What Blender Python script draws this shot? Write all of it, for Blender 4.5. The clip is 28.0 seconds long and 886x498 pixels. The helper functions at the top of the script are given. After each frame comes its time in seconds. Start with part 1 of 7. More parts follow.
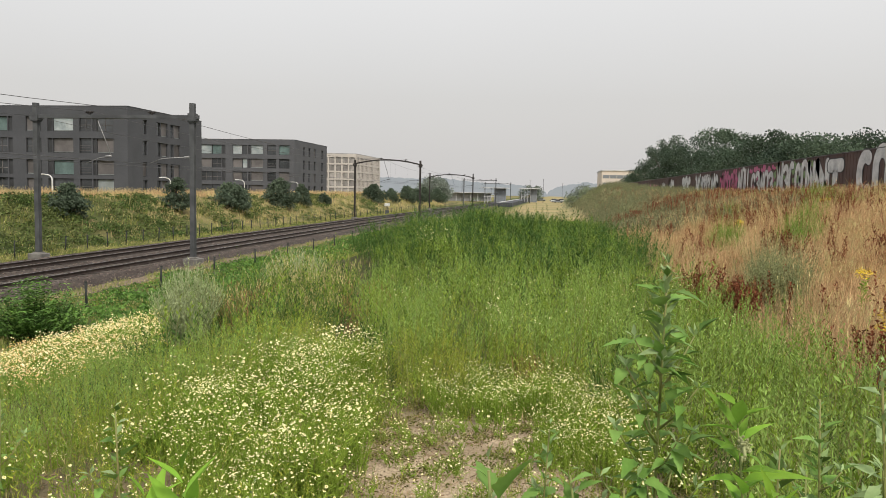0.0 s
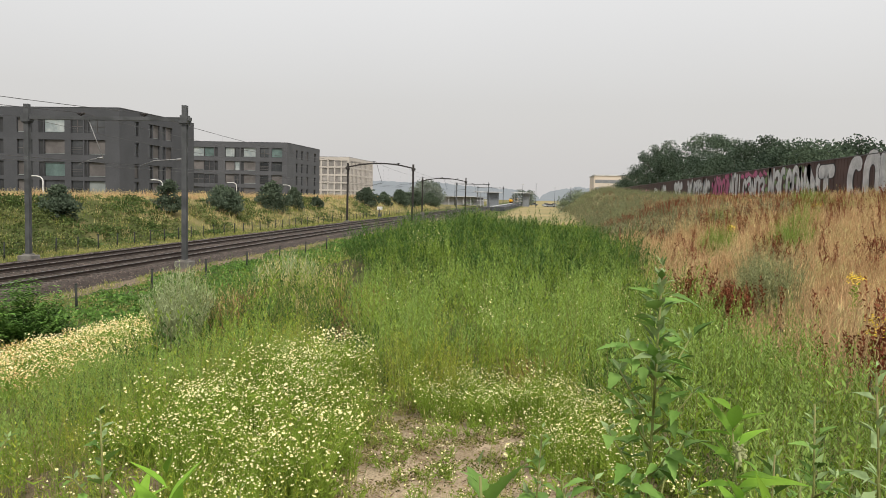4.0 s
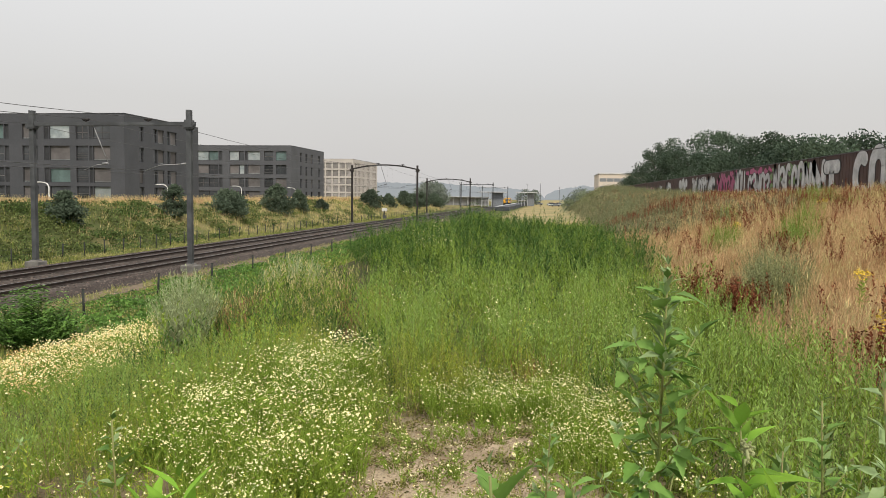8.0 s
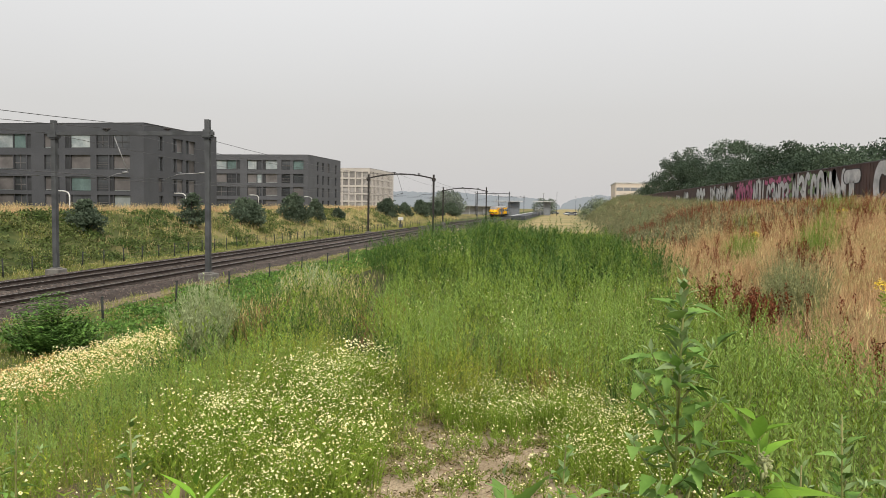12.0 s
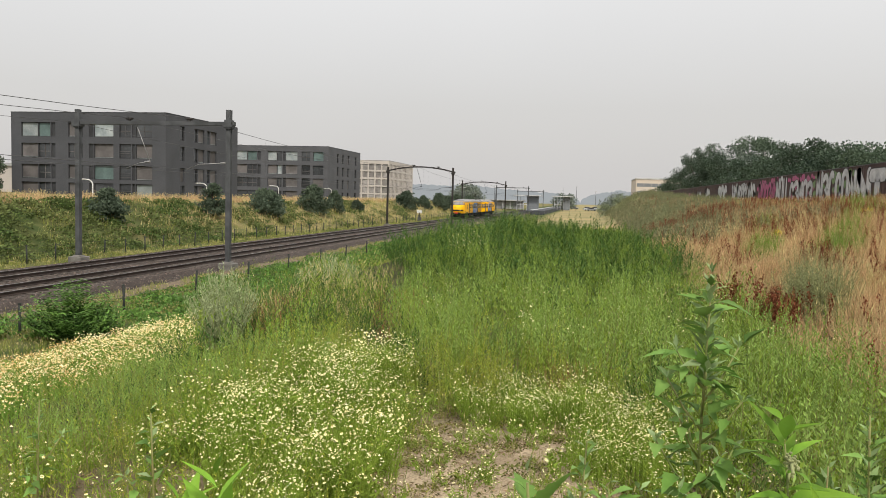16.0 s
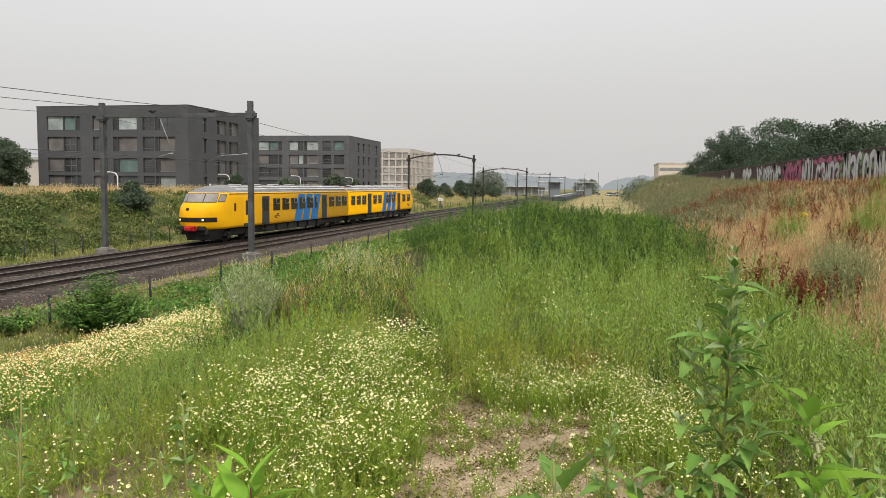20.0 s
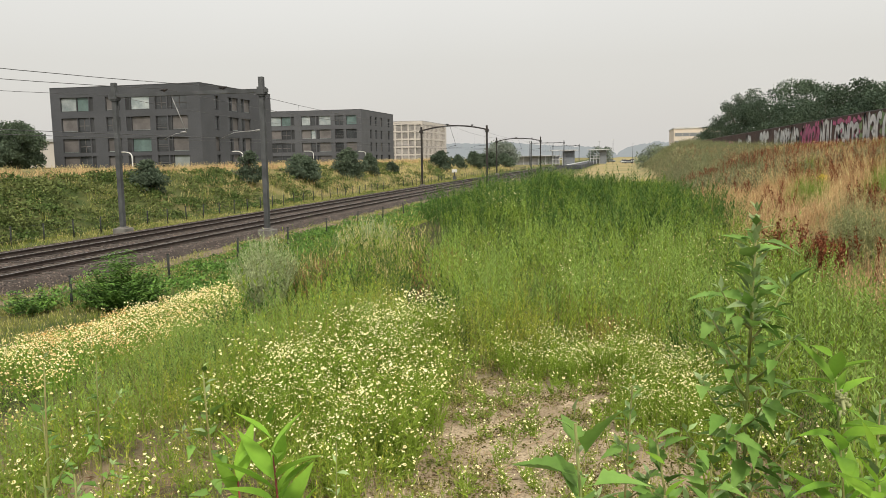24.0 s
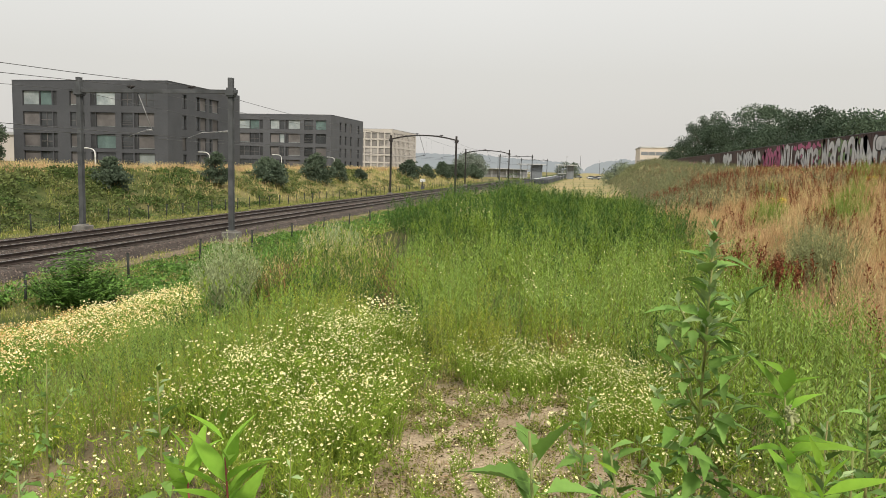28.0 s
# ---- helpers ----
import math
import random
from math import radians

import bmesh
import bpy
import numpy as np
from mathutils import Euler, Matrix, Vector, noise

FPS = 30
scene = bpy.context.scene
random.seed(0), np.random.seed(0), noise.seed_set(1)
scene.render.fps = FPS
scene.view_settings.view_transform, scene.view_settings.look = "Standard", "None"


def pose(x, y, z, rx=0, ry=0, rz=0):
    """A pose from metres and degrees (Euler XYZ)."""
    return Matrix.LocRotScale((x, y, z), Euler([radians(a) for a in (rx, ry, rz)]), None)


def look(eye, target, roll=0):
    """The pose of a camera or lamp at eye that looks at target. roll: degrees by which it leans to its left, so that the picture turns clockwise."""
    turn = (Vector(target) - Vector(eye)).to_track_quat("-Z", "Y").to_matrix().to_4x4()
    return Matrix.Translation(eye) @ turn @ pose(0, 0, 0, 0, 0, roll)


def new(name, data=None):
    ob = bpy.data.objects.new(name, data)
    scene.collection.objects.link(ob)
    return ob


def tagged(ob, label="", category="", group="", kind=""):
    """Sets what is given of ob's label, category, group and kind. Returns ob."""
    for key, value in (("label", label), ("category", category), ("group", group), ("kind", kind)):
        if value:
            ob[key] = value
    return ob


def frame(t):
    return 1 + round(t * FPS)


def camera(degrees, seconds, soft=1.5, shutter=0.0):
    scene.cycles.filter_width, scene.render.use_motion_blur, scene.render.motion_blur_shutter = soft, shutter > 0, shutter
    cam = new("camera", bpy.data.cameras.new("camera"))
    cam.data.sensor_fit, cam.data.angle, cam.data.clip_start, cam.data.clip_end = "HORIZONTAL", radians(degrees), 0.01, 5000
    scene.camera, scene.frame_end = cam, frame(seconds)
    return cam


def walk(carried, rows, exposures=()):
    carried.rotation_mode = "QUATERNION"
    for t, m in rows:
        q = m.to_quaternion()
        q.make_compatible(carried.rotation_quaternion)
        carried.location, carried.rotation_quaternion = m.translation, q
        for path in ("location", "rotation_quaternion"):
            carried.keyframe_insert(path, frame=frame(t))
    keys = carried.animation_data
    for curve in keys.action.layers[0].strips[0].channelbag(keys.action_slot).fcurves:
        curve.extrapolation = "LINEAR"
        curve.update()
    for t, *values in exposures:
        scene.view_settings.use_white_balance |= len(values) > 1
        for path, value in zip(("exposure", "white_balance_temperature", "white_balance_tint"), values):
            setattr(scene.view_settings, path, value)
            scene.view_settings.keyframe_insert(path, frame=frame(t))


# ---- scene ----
cam = camera(61.0, 28.0, soft=0.85)
# seconds, eye, then yaw to the left of +y, pitch and roll in degrees
PATH = [
    (0, 0.010, -0.002, 3.965, 8.20, -4.37, 1.15),
    (0.5, 0.010, 0.005, 3.965, 7.85, -4.44, 1.28),
    (1, 0.009, 0.008, 3.964, 7.71, -4.56, 1.32),
    (1.5, 0.009, 0.009, 3.963, 7.61, -4.41, 1.33),
    (2, 0.009, 0.014, 3.963, 7.51, -4.13, 1.18),
    (2.5, 0.008, 0.009, 3.963, 7.43, -3.98, 1.26),
    (3, 0.009, 0.017, 3.963, 7.51, -3.99, 1.28),
    (3.5, 0.008, 0.019, 3.960, 7.61, -4.04, 1.44),
    (5.5, 0.010, 0.029, 3.958, 7.71, -4.18, 1.41),
    (6, 0.010, 0.023, 3.959, 7.72, -4.33, 1.23),
    (6.5, 0.009, 0.020, 3.959, 7.74, -4.47, 1.05),
    (7, 0.012, 0.010, 3.962, 7.88, -4.41, 0.74),
    (7.5, 0.013, 0.003, 3.966, 7.77, -4.10, 0.75),
    (8, 0.007, 0.010, 3.962, 8.03, -4.02, 0.68),
    (8.5, 0.007, 0.014, 3.964, 8.75, -3.71, 0.74),
    (9, 0.006, 0.019, 3.962, 9.10, -3.35, 1.02),
    (9.5, 0.007, 0.011, 3.966, 9.22, -3.11, 0.63),
    (10, 0.007, 0.009, 3.968, 8.93, -2.92, 0.49),
    (10.5, 0.007, -0.005, 3.971, 8.75, -2.85, 0.77),
    (11, 0.009, 0.008, 3.966, 8.76, -3.11, 0.81),
    (11.5, 0.007, 0.014, 3.961, 8.99, -3.39, 0.77),
    (12, 0.008, 0.005, 3.966, 9.26, -3.35, 0.76),
    (12.5, 0.007, 0.003, 3.965, 9.48, -3.52, 0.73),
    (14.5, 0.002, 0.004, 3.966, 10.06, -3.92, 1.06),
    (15, -0.005, 0.019, 3.961, 10.22, -3.72, 1.48),
    (15.5, -0.005, 0.013, 3.960, 10.30, -3.73, 1.67),
    (16, -0.004, 0.017, 3.961, 10.64, -3.88, 1.55),
    (16.5, -0.006, 0.009, 3.960, 10.87, -4.22, 1.64),
    (17, -0.007, 0.002, 3.960, 11.09, -4.47, 1.55),
    (17.5, -0.003, 0.002, 3.962, 11.38, -4.59, 1.30),
    (18, -0.003, -0.002, 3.962, 11.50, -4.69, 1.23),
    (18.5, -0.005, -0.003, 3.960, 11.65, -4.83, 1.23),
    (19, -0.007, -0.007, 3.961, 11.86, -4.81, 1.13),
    (19.5, -0.006, -0.006, 3.961, 12.04, -4.68, 0.95),
    (20, -0.004, -0.000, 3.958, 12.28, -4.85, 0.70),
    (20.5, -0.004, -0.008, 3.960, 12.51, -4.88, 0.51),
    (21, -0.010, -0.004, 3.962, 12.63, -4.80, 0.55),
    (21.5, -0.011, 0.003, 3.958, 12.52, -4.93, 0.52),
    (23.5, -0.010, 0.016, 3.945, 13.34, -6.78, -0.66),
    (24, -0.009, 0.013, 3.943, 13.45, -6.99, -0.81),
    (24.5, -0.004, 0.021, 3.942, 13.36, -7.23, -0.98),
    (25, -0.005, 0.021, 3.941, 13.14, -7.25, -0.85),
    (25.5, -0.009, 0.013, 3.939, 13.00, -6.97, -0.58),
    (26, -0.010, 0.008, 3.941, 12.97, -6.70, -0.06),
    (26.5, -0.008, -0.007, 3.940, 12.50, -6.21, 0.63),
    (27, -0.005, 0.002, 3.937, 11.67, -5.98, 1.18),
    (27.5, -0.004, 0.011, 3.935, 11.19, -6.21, 1.54),
    (28, -0.002, 0.013, 3.936, 10.83, -6.24, 1.50),
]


def aim(x, y, z, yaw, pitch, roll):
    a, b = radians(yaw), radians(pitch)
    eye = Vector((x, y, z))
    way = Vector((-math.sin(a) * math.cos(b), math.cos(a) * math.cos(b), math.sin(b)))
    return look(eye, eye + way, roll)


EXPOSURES = [(0, 0.0, 6550, 10), (20, 0.0, 6550, 10), (24, 0.09, 6750, 8), (28, 0.08, 6720, 8)]
walk(cam, [(t, aim(*rest)) for t, *rest in PATH], EXPOSURES)

# ---------------------------------------------------------------- world and sun
SUN_UP, SUN_ROT = radians(50), radians(150)


def make_world():
    w = bpy.data.worlds.new("hazy_sky")
    scene.world = w
    w.use_nodes = True
    nt = w.node_tree
    nt.nodes.clear()
    out = nt.nodes.new("ShaderNodeOutputWorld")
    sky = nt.nodes.new("ShaderNodeTexSky")
    sky.sky_type = "NISHITA"
    sky.sun_disc = False
    sky.sun_elevation, sky.sun_rotation = SUN_UP, SUN_ROT
    sky.dust_density, sky.air_density = 6.0, 1.0
    bg1 = nt.nodes.new("ShaderNodeBackground")
    bg1.inputs[1].default_value = 0.02
    nt.links.new(sky.outputs[0], bg1.inputs[0])
    # the even grey of a high overcast, a little brighter and cooler overhead
    co = nt.nodes.new("ShaderNodeTexCoord")
    sep = nt.nodes.new("ShaderNodeSeparateXYZ")
    nt.links.new(co.outputs["Generated"], sep.inputs[0])
    ramp = nt.nodes.new("ShaderNodeValToRGB")
    cr = ramp.color_ramp
    cr.elements[0].position, cr.elements[0].color = 0.0, (0.605, 0.592, 0.588, 1)
    cr.elements[1].position, cr.elements[1].color = 0.85, (1.15, 1.14, 1.13, 1)
    e = cr.elements.new(0.12)
    e.color = (0.635, 0.622, 0.605, 1)
    e = cr.elements.new(0.3)
    e.color = (0.80, 0.795, 0.785, 1)
    cloud = nt.nodes.new("ShaderNodeTexNoise")
    cloud.inputs["Scale"].default_value = 2.2
    cloud.inputs["Detail"].default_value = 5
    nt.links.new(co.outputs["Generated"], cloud.inputs["Vector"])
    mr = nt.nodes.new("ShaderNodeMapRange")
    mr.inputs[3].default_value, mr.inputs[4].default_value = 0.96, 1.04
    nt.links.new(cloud.outputs["Fac"], mr.inputs[0])
    mul = nt.nodes.new("ShaderNodeVectorMath")
    mul.operation = "SCALE"
    nt.links.new(sep.outputs[2], ramp.inputs[0])
    nt.links.new(ramp.outputs[0], mul.inputs[0])
    nt.links.new(mr.outputs[0], mul.inputs["Scale"])
    bg2 = nt.nodes.new("ShaderNodeBackground")
    nt.links.new(mul.outputs[0], bg2.inputs[0])
    bg2.inputs[1].default_value = SKY
    add = nt.nodes.new("ShaderNodeAddShader")
    nt.links.new(bg1.outputs[0], add.inputs[0])
    nt.links.new(bg2.outputs[0], add.inputs[1])
    nt.links.new(add.outputs[0], out.inputs[0])


SKY = 1.0
make_world()
sun_data = bpy.data.lights.new("sun", "SUN")
sun_data.energy, sun_data.angle, sun_data.color = 3.0, radians(9), (1.0, 0.94, 0.84)
sun = new("sun", sun_data)
sun.matrix_world = look((0, 0, 0), (-math.sin(SUN_ROT) * math.cos(SUN_UP), -math.cos(SUN_ROT) * math.cos(SUN_UP), -math.sin(SUN_UP)))


# ---------------------------------------------------------------- materials
def mat(name, color, rough=0.8, var=0.25, scale=6.0, fine=60.0, bump=0.0, metal=0.0, tint=None, spec=0.3, trans=0.0, island=0.0, rnd=0.0, bscale=None, noise_obj=False):
    """A procedural surface: base colour varied at two scales, with relief and an optional second tint in patches."""
    m = bpy.data.materials.new(name)
    m.use_nodes = True
    nt = m.node_tree
    b = nt.nodes["Principled BSDF"]
    b.inputs["Roughness"].default_value = rough
    b.inputs["Metallic"].default_value = metal
    b.inputs["Specular IOR Level"].default_value = 0.1 if trans else spec
    geo = nt.nodes.new("ShaderNodeNewGeometry")
    tc = nt.nodes.new("ShaderNodeTexCoord")
    vec = tc.outputs["Object"] if noise_obj else geo.outputs["Position"]
    n1 = nt.nodes.new("ShaderNodeTexNoise")
    n1.inputs["Scale"].default_value = scale
    n1.inputs["Detail"].default_value = 4
    n2 = nt.nodes.new("ShaderNodeTexNoise")
    n2.inputs["Scale"].default_value = fine
    n2.inputs["Detail"].default_value = 2
    nt.links.new(vec, n1.inputs["Vector"])
    nt.links.new(vec, n2.inputs["Vector"])
    mix = nt.nodes.new("ShaderNodeMix")
    mix.data_type = "RGBA"
    t = tint or tuple(c * 0.6 for c in color)
    mix.inputs[6].default_value = (*color, 1)
    mix.inputs[7].default_value = (*t, 1)
    mr = nt.nodes.new("ShaderNodeMapRange")
    mr.inputs[1].default_value, mr.inputs[2].default_value = 0.35, 0.65
    nt.links.new(n1.outputs["Fac"], mr.inputs[0])
    nt.links.new(mr.outputs[0], mix.inputs[0])
    # brightness: fine grain, then a random step per island or object
    val = nt.nodes.new("ShaderNodeMath")
    val.operation = "MULTIPLY_ADD"
    val.inputs[1].default_value, val.inputs[2].default_value = 2 * var, 1 - var
    nt.links.new(n2.outputs["Fac"], val.inputs[0])
    last = val.outputs[0]
    for amount, socket in ((island, geo.outputs["Random Per Island"]), (rnd, None)):
        if amount:
            if socket is None:
                socket = nt.nodes.new("ShaderNodeObjectInfo").outputs["Random"]
            s = nt.nodes.new("ShaderNodeMath")
            s.operation = "MULTIPLY_ADD"
            s.inputs[1].default_value, s.inputs[2].default_value = 2 * amount, 1 - amount
            nt.links.new(socket, s.inputs[0])
            q = nt.nodes.new("ShaderNodeMath")
            q.operation = "MULTIPLY"
            nt.links.new(last, q.inputs[0])
            nt.links.new(s.outputs[0], q.inputs[1])
            last = q.outputs[0]
    sc = nt.nodes.new("ShaderNodeVectorMath")
    sc.operation = "SCALE"
    nt.links.new(mix.outputs[2], sc.inputs[0])
    nt.links.new(last, sc.inputs["Scale"])
    nt.links.new(sc.outputs[0], b.inputs["Base Color"])
    if bump:
        bn = nt.nodes.new("ShaderNodeBump")
        bn.inputs["Strength"].default_value = bump
        bn.inputs["Distance"].default_value = 0.02
        n3 = n2
        if bscale:
            n3 = nt.nodes.new("ShaderNodeTexNoise")
            n3.inputs["Scale"].default_value = bscale
            nt.links.new(vec, n3.inputs["Vector"])
        nt.links.new(n3.outputs["Fac"], bn.inputs["Height"])
        nt.links.new(bn.outputs[0], b.inputs["Normal"])
    if trans:
        tr = nt.nodes.new("ShaderNodeBsdfTranslucent")
        nt.links.new(sc.outputs[0], tr.inputs[0])
        ms = nt.nodes.new("ShaderNodeMixShader")
        ms.inputs[0].default_value = trans
        nt.links.new(b.outputs[0], ms.inputs[1])
        nt.links.new(tr.outputs[0], ms.inputs[2])
        nt.links.new(ms.outputs[0], nt.nodes["Material Output"].inputs[0])
    return m


def glow(name, color, strength):
    m = bpy.data.materials.new(name)
    m.use_nodes = True
    b = m.node_tree.nodes["Principled BSDF"]
    b.inputs["Base Color"].default_value = (*color, 1)
    b.inputs["Emission Color"].default_value = (*color, 1)
    b.inputs["Emission Strength"].default_value = strength
    return m


def glass(name, color, rough=0.06, var=0.3):
    m = mat(name, color, rough, var, 0.35, 3.0, spec=0.6, rnd=0.35)
    return m


M = {}
M["steel"] = mat("galvanised_steel", (0.10, 0.105, 0.11), 0.6, 0.2, 1.5, 30, metal=0.2)
M["steel_dark"] = mat("brown_painted_steel", (0.035, 0.03, 0.028), 0.6, 0.2, 1.5, 30)
M["wire"] = mat("copper_wire", (0.10, 0.10, 0.10), 0.6, 0.1)
M["rail"] = mat("rail_rust", (0.045, 0.032, 0.027), 0.6, 0.25, 3, 40)
M["rail_top"] = mat("rail_head", (0.30, 0.29, 0.29), 0.3, 0.1, 3, 40, metal=0.8)
M["sleeper"] = mat("sleeper_concrete", (0.085, 0.072, 0.062), 0.9, 0.3, 2, 40, rnd=0.25)
M["ballast"] = mat("ballast_stone", (0.058, 0.046, 0.039), 0.95, 0.7, 1.2, 17, bump=1.0, bscale=20, tint=(0.038, 0.029, 0.024))
M["stone"] = mat("ballast_pieces", (0.115, 0.094, 0.082), 0.95, 0.3, 1.0, 30, island=0.8, tint=(0.085, 0.063, 0.052))
M["concrete"] = mat("concrete", (0.20, 0.19, 0.175), 0.9, 0.3, 1.5, 20)
# haze is mixed into the facade and far pane colours, more with distance
M["brick"] = mat("dark_brick", (0.073, 0.076, 0.085), 0.85, 0.25, 0.35, 9, bump=0.2, tint=(0.062, 0.065, 0.073))
M["brick_hazed"] = mat("dark_brick_hazed", (0.094, 0.097, 0.107), 0.85, 0.25, 0.35, 9, bump=0.2, tint=(0.080, 0.083, 0.092))
M["beige"] = mat("pale_concrete_facade", (0.47, 0.435, 0.405), 0.85, 0.1, 0.3, 5, tint=(0.43, 0.40, 0.375))
M["ochre"] = mat("hazy_ochre_facade", (0.56, 0.49, 0.42), 0.85, 0.1, 0.3, 5, tint=(0.53, 0.475, 0.42))
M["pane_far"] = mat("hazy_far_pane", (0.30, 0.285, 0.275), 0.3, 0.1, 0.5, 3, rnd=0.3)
# brick darkened to paint the shade of the window reveals
M["niche"] = mat("shaded_recess_brick", (0.050, 0.052, 0.057), 0.8, 0.15, 0.5, 6)
M["reveal"] = mat("dark_reveal", (0.03, 0.03, 0.032), 0.8, 0.1)
M["pane"] = glass("window_pane", (0.055, 0.06, 0.065), 0.05)
M["blind"] = mat("grey_blind", (0.135, 0.125, 0.125), 0.7, 0.1, 0.5, 3, rnd=0.3)
M["curtain"] = mat("pale_curtain", (0.24, 0.27, 0.27), 0.8, 0.15, 0.5, 6, rnd=0.25)
M["sheer"] = mat("teal_sheer_curtain", (0.13, 0.19, 0.185), 0.5, 0.2, 0.6, 5, rnd=0.3)
# pale curtain tone that also paints in sky mirrored by the glass
M["bright_pane"] = mat("curtain_sky_reflection", (0.36, 0.39, 0.40), 0.5, 0.25, 0.6, 4, rnd=0.3, tint=(0.22, 0.26, 0.27))
M["arm_steel"] = mat("pale_galvanised_arm", (0.34, 0.34, 0.34), 0.5, 0.15, 2, 20, metal=0.3)
M["white"] = mat("white_paint", (0.75, 0.75, 0.74), 0.5, 0.08)
M["post"] = mat("dark_fence_post", (0.035, 0.04, 0.035), 0.7, 0.2)
M["wall"] = mat("rust_brown_steel_wall", (0.085, 0.050, 0.043), 0.75, 0.25, 0.7, 12, tint=(0.055, 0.034, 0.032))
M["spray_white"] = mat("silver_spray", (0.55, 0.55, 0.55), 0.6, 0.3, 1.5, 9, tint=(0.34, 0.34, 0.35))
M["spray_black"] = mat("black_spray", (0.02, 0.02, 0.022), 0.6, 0.2)
M["spray_pink"] = mat("pink_spray", (0.40, 0.05, 0.17), 0.6, 0.25, 2.0, 12, tint=(0.28, 0.10, 0.16))
M["spray_green"] = mat("green_spray", (0.16, 0.25, 0.10), 0.6, 0.25)
M["yellow"] = mat("yellow_train_paint", (0.90, 0.47, 0.003), 0.5, 0.05, 1.0, 4, tint=(0.86, 0.44, 0.003), spec=0.2, noise_obj=True)
M["blue"] = mat("blue_stripe_paint", (0.015, 0.145, 0.42), 0.4, 0.06, 1.0, 4, noise_obj=True, tint=(0.02, 0.15, 0.42))
M["roof"] = mat("grey_train_roof", (0.20, 0.20, 0.205), 0.55, 0.15, 0.8, 8, noise_obj=True, tint=(0.15, 0.15, 0.155))
M["roof_pale"] = mat("pale_roof_strip", (0.48, 0.48, 0.47), 0.5, 0.15, 0.8, 8, noise_obj=True)
M["under"] = mat("dark_underframe", (0.022, 0.022, 0.022), 0.8, 0.3, 2, 20, noise_obj=True)
M["door"] = mat("grey_train_door", (0.045, 0.047, 0.05), 0.45, 0.1, noise_obj=True)
M["tglass"] = mat("train_window", (0.018, 0.017, 0.017), 0.15, 0.3, 0.5, 3, spec=0.25, noise_obj=True, rnd=0.3)
M["cabglass"] = mat("cab_window", (0.27, 0.25, 0.235), 0.12, 0.25, 0.8, 3, spec=0.7, noise_obj=True)
M["red"] = mat("red_coupler", (0.42, 0.015, 0.02), 0.5, 0.15, noise_obj=True)
M["logo"] = mat("dark_emblem_paint", (0.05, 0.025, 0.02), 0.5, 0.1, noise_obj=True)
M["chrome"] = mat("window_trim", (0.5, 0.5, 0.5), 0.3, 0.1, metal=0.6, noise_obj=True)
M["lamp"] = glow("headlight_lens", (1.0, 0.74, 0.42), 0.5)
# no lamp: this glow paints the ridge's distance haze
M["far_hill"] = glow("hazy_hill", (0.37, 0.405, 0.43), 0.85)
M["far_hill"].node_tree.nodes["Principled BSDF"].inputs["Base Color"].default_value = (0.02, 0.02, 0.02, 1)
M["platform"] = mat("platform_concrete", (0.36, 0.36, 0.36), 0.9, 0.2, 0.3, 4)
M["platform_edge"] = mat("platform_wall", (0.08, 0.085, 0.095), 0.9, 0.2, 0.3, 4)
M["shelter"] = mat("grey_shelter", (0.22, 0.24, 0.26), 0.6, 0.15)
M["pale"] = mat("pale_cladding", (0.55, 0.56, 0.57), 0.6, 0.12, 0.3, 3)
# vegetation
M["leaf_tree"] = mat("tree_leaves", (0.078, 0.110, 0.070), 0.6, 0.2, 0.14, 3, island=0.25, rnd=0.22, tint=(0.054, 0.082, 0.055), trans=0.3)
# shrub and street tree colour greyed and lifted for haze
M["leaf_bush"] = mat("shrub_leaves", (0.105, 0.138, 0.090), 0.6, 0.2, 0.5, 4, island=0.25, rnd=0.15, tint=(0.075, 0.103, 0.070), trans=0.3)
M["leaf_elder"] = mat("elder_leaves", (0.135, 0.245, 0.05), 0.55, 0.2, 1.5, 6, island=0.45, tint=(0.085, 0.17, 0.04), trans=0.2)
M["goosefoot"] = mat("goosefoot_green", (0.160, 0.250, 0.032), 0.65, 0.2, 0.5, 8, island=0.16, tint=(0.215, 0.300, 0.044), trans=0.10)
M["goosefoot_grey"] = mat("grey_green_leaf", (0.235, 0.355, 0.080), 0.7, 0.2, 0.6, 8, island=0.14, tint=(0.200, 0.300, 0.072), trans=0.08)
M["nettle"] = mat("dark_green_leaf", (0.046, 0.100, 0.022), 0.65, 0.2, 0.5, 6, island=0.2, tint=(0.072, 0.136, 0.030), trans=0.08)
M["bright"] = mat("bright_green_leaf", (0.22, 0.385, 0.045), 0.45, 0.15, 6, 60, tint=(0.18, 0.35, 0.045), trans=0.4, rnd=0.3)
M["big_leaf"] = mat("goosefoot_leaf", (0.115, 0.225, 0.044), 0.5, 0.15, 8, 70, tint=(0.165, 0.28, 0.068), trans=0.25, rnd=0.4)
M["mealy"] = mat("mealy_tip_leaf", (0.30, 0.40, 0.19), 0.7, 0.15, 12, 80, tint=(0.23, 0.33, 0.13), trans=0.2, rnd=0.25)
M["stem"] = mat("plant_stem", (0.17, 0.22, 0.060), 0.6, 0.2, 4, 40, tint=(0.215, 0.19, 0.075))
M["stem_red"] = mat("red_stem", (0.25, 0.05, 0.045), 0.6, 0.2, 4, 40)
M["yellowgreen"] = mat("yellowing_leaf", (0.36, 0.37, 0.05), 0.65, 0.2, 1.2, 8, island=0.35, tint=(0.27, 0.33, 0.05), trans=0.2)
M["petal"] = mat("white_petals", (0.84, 0.80, 0.50), 0.7, 0.1, 3, 40, island=0.15, tint=(0.82, 0.76, 0.40), trans=0.2)
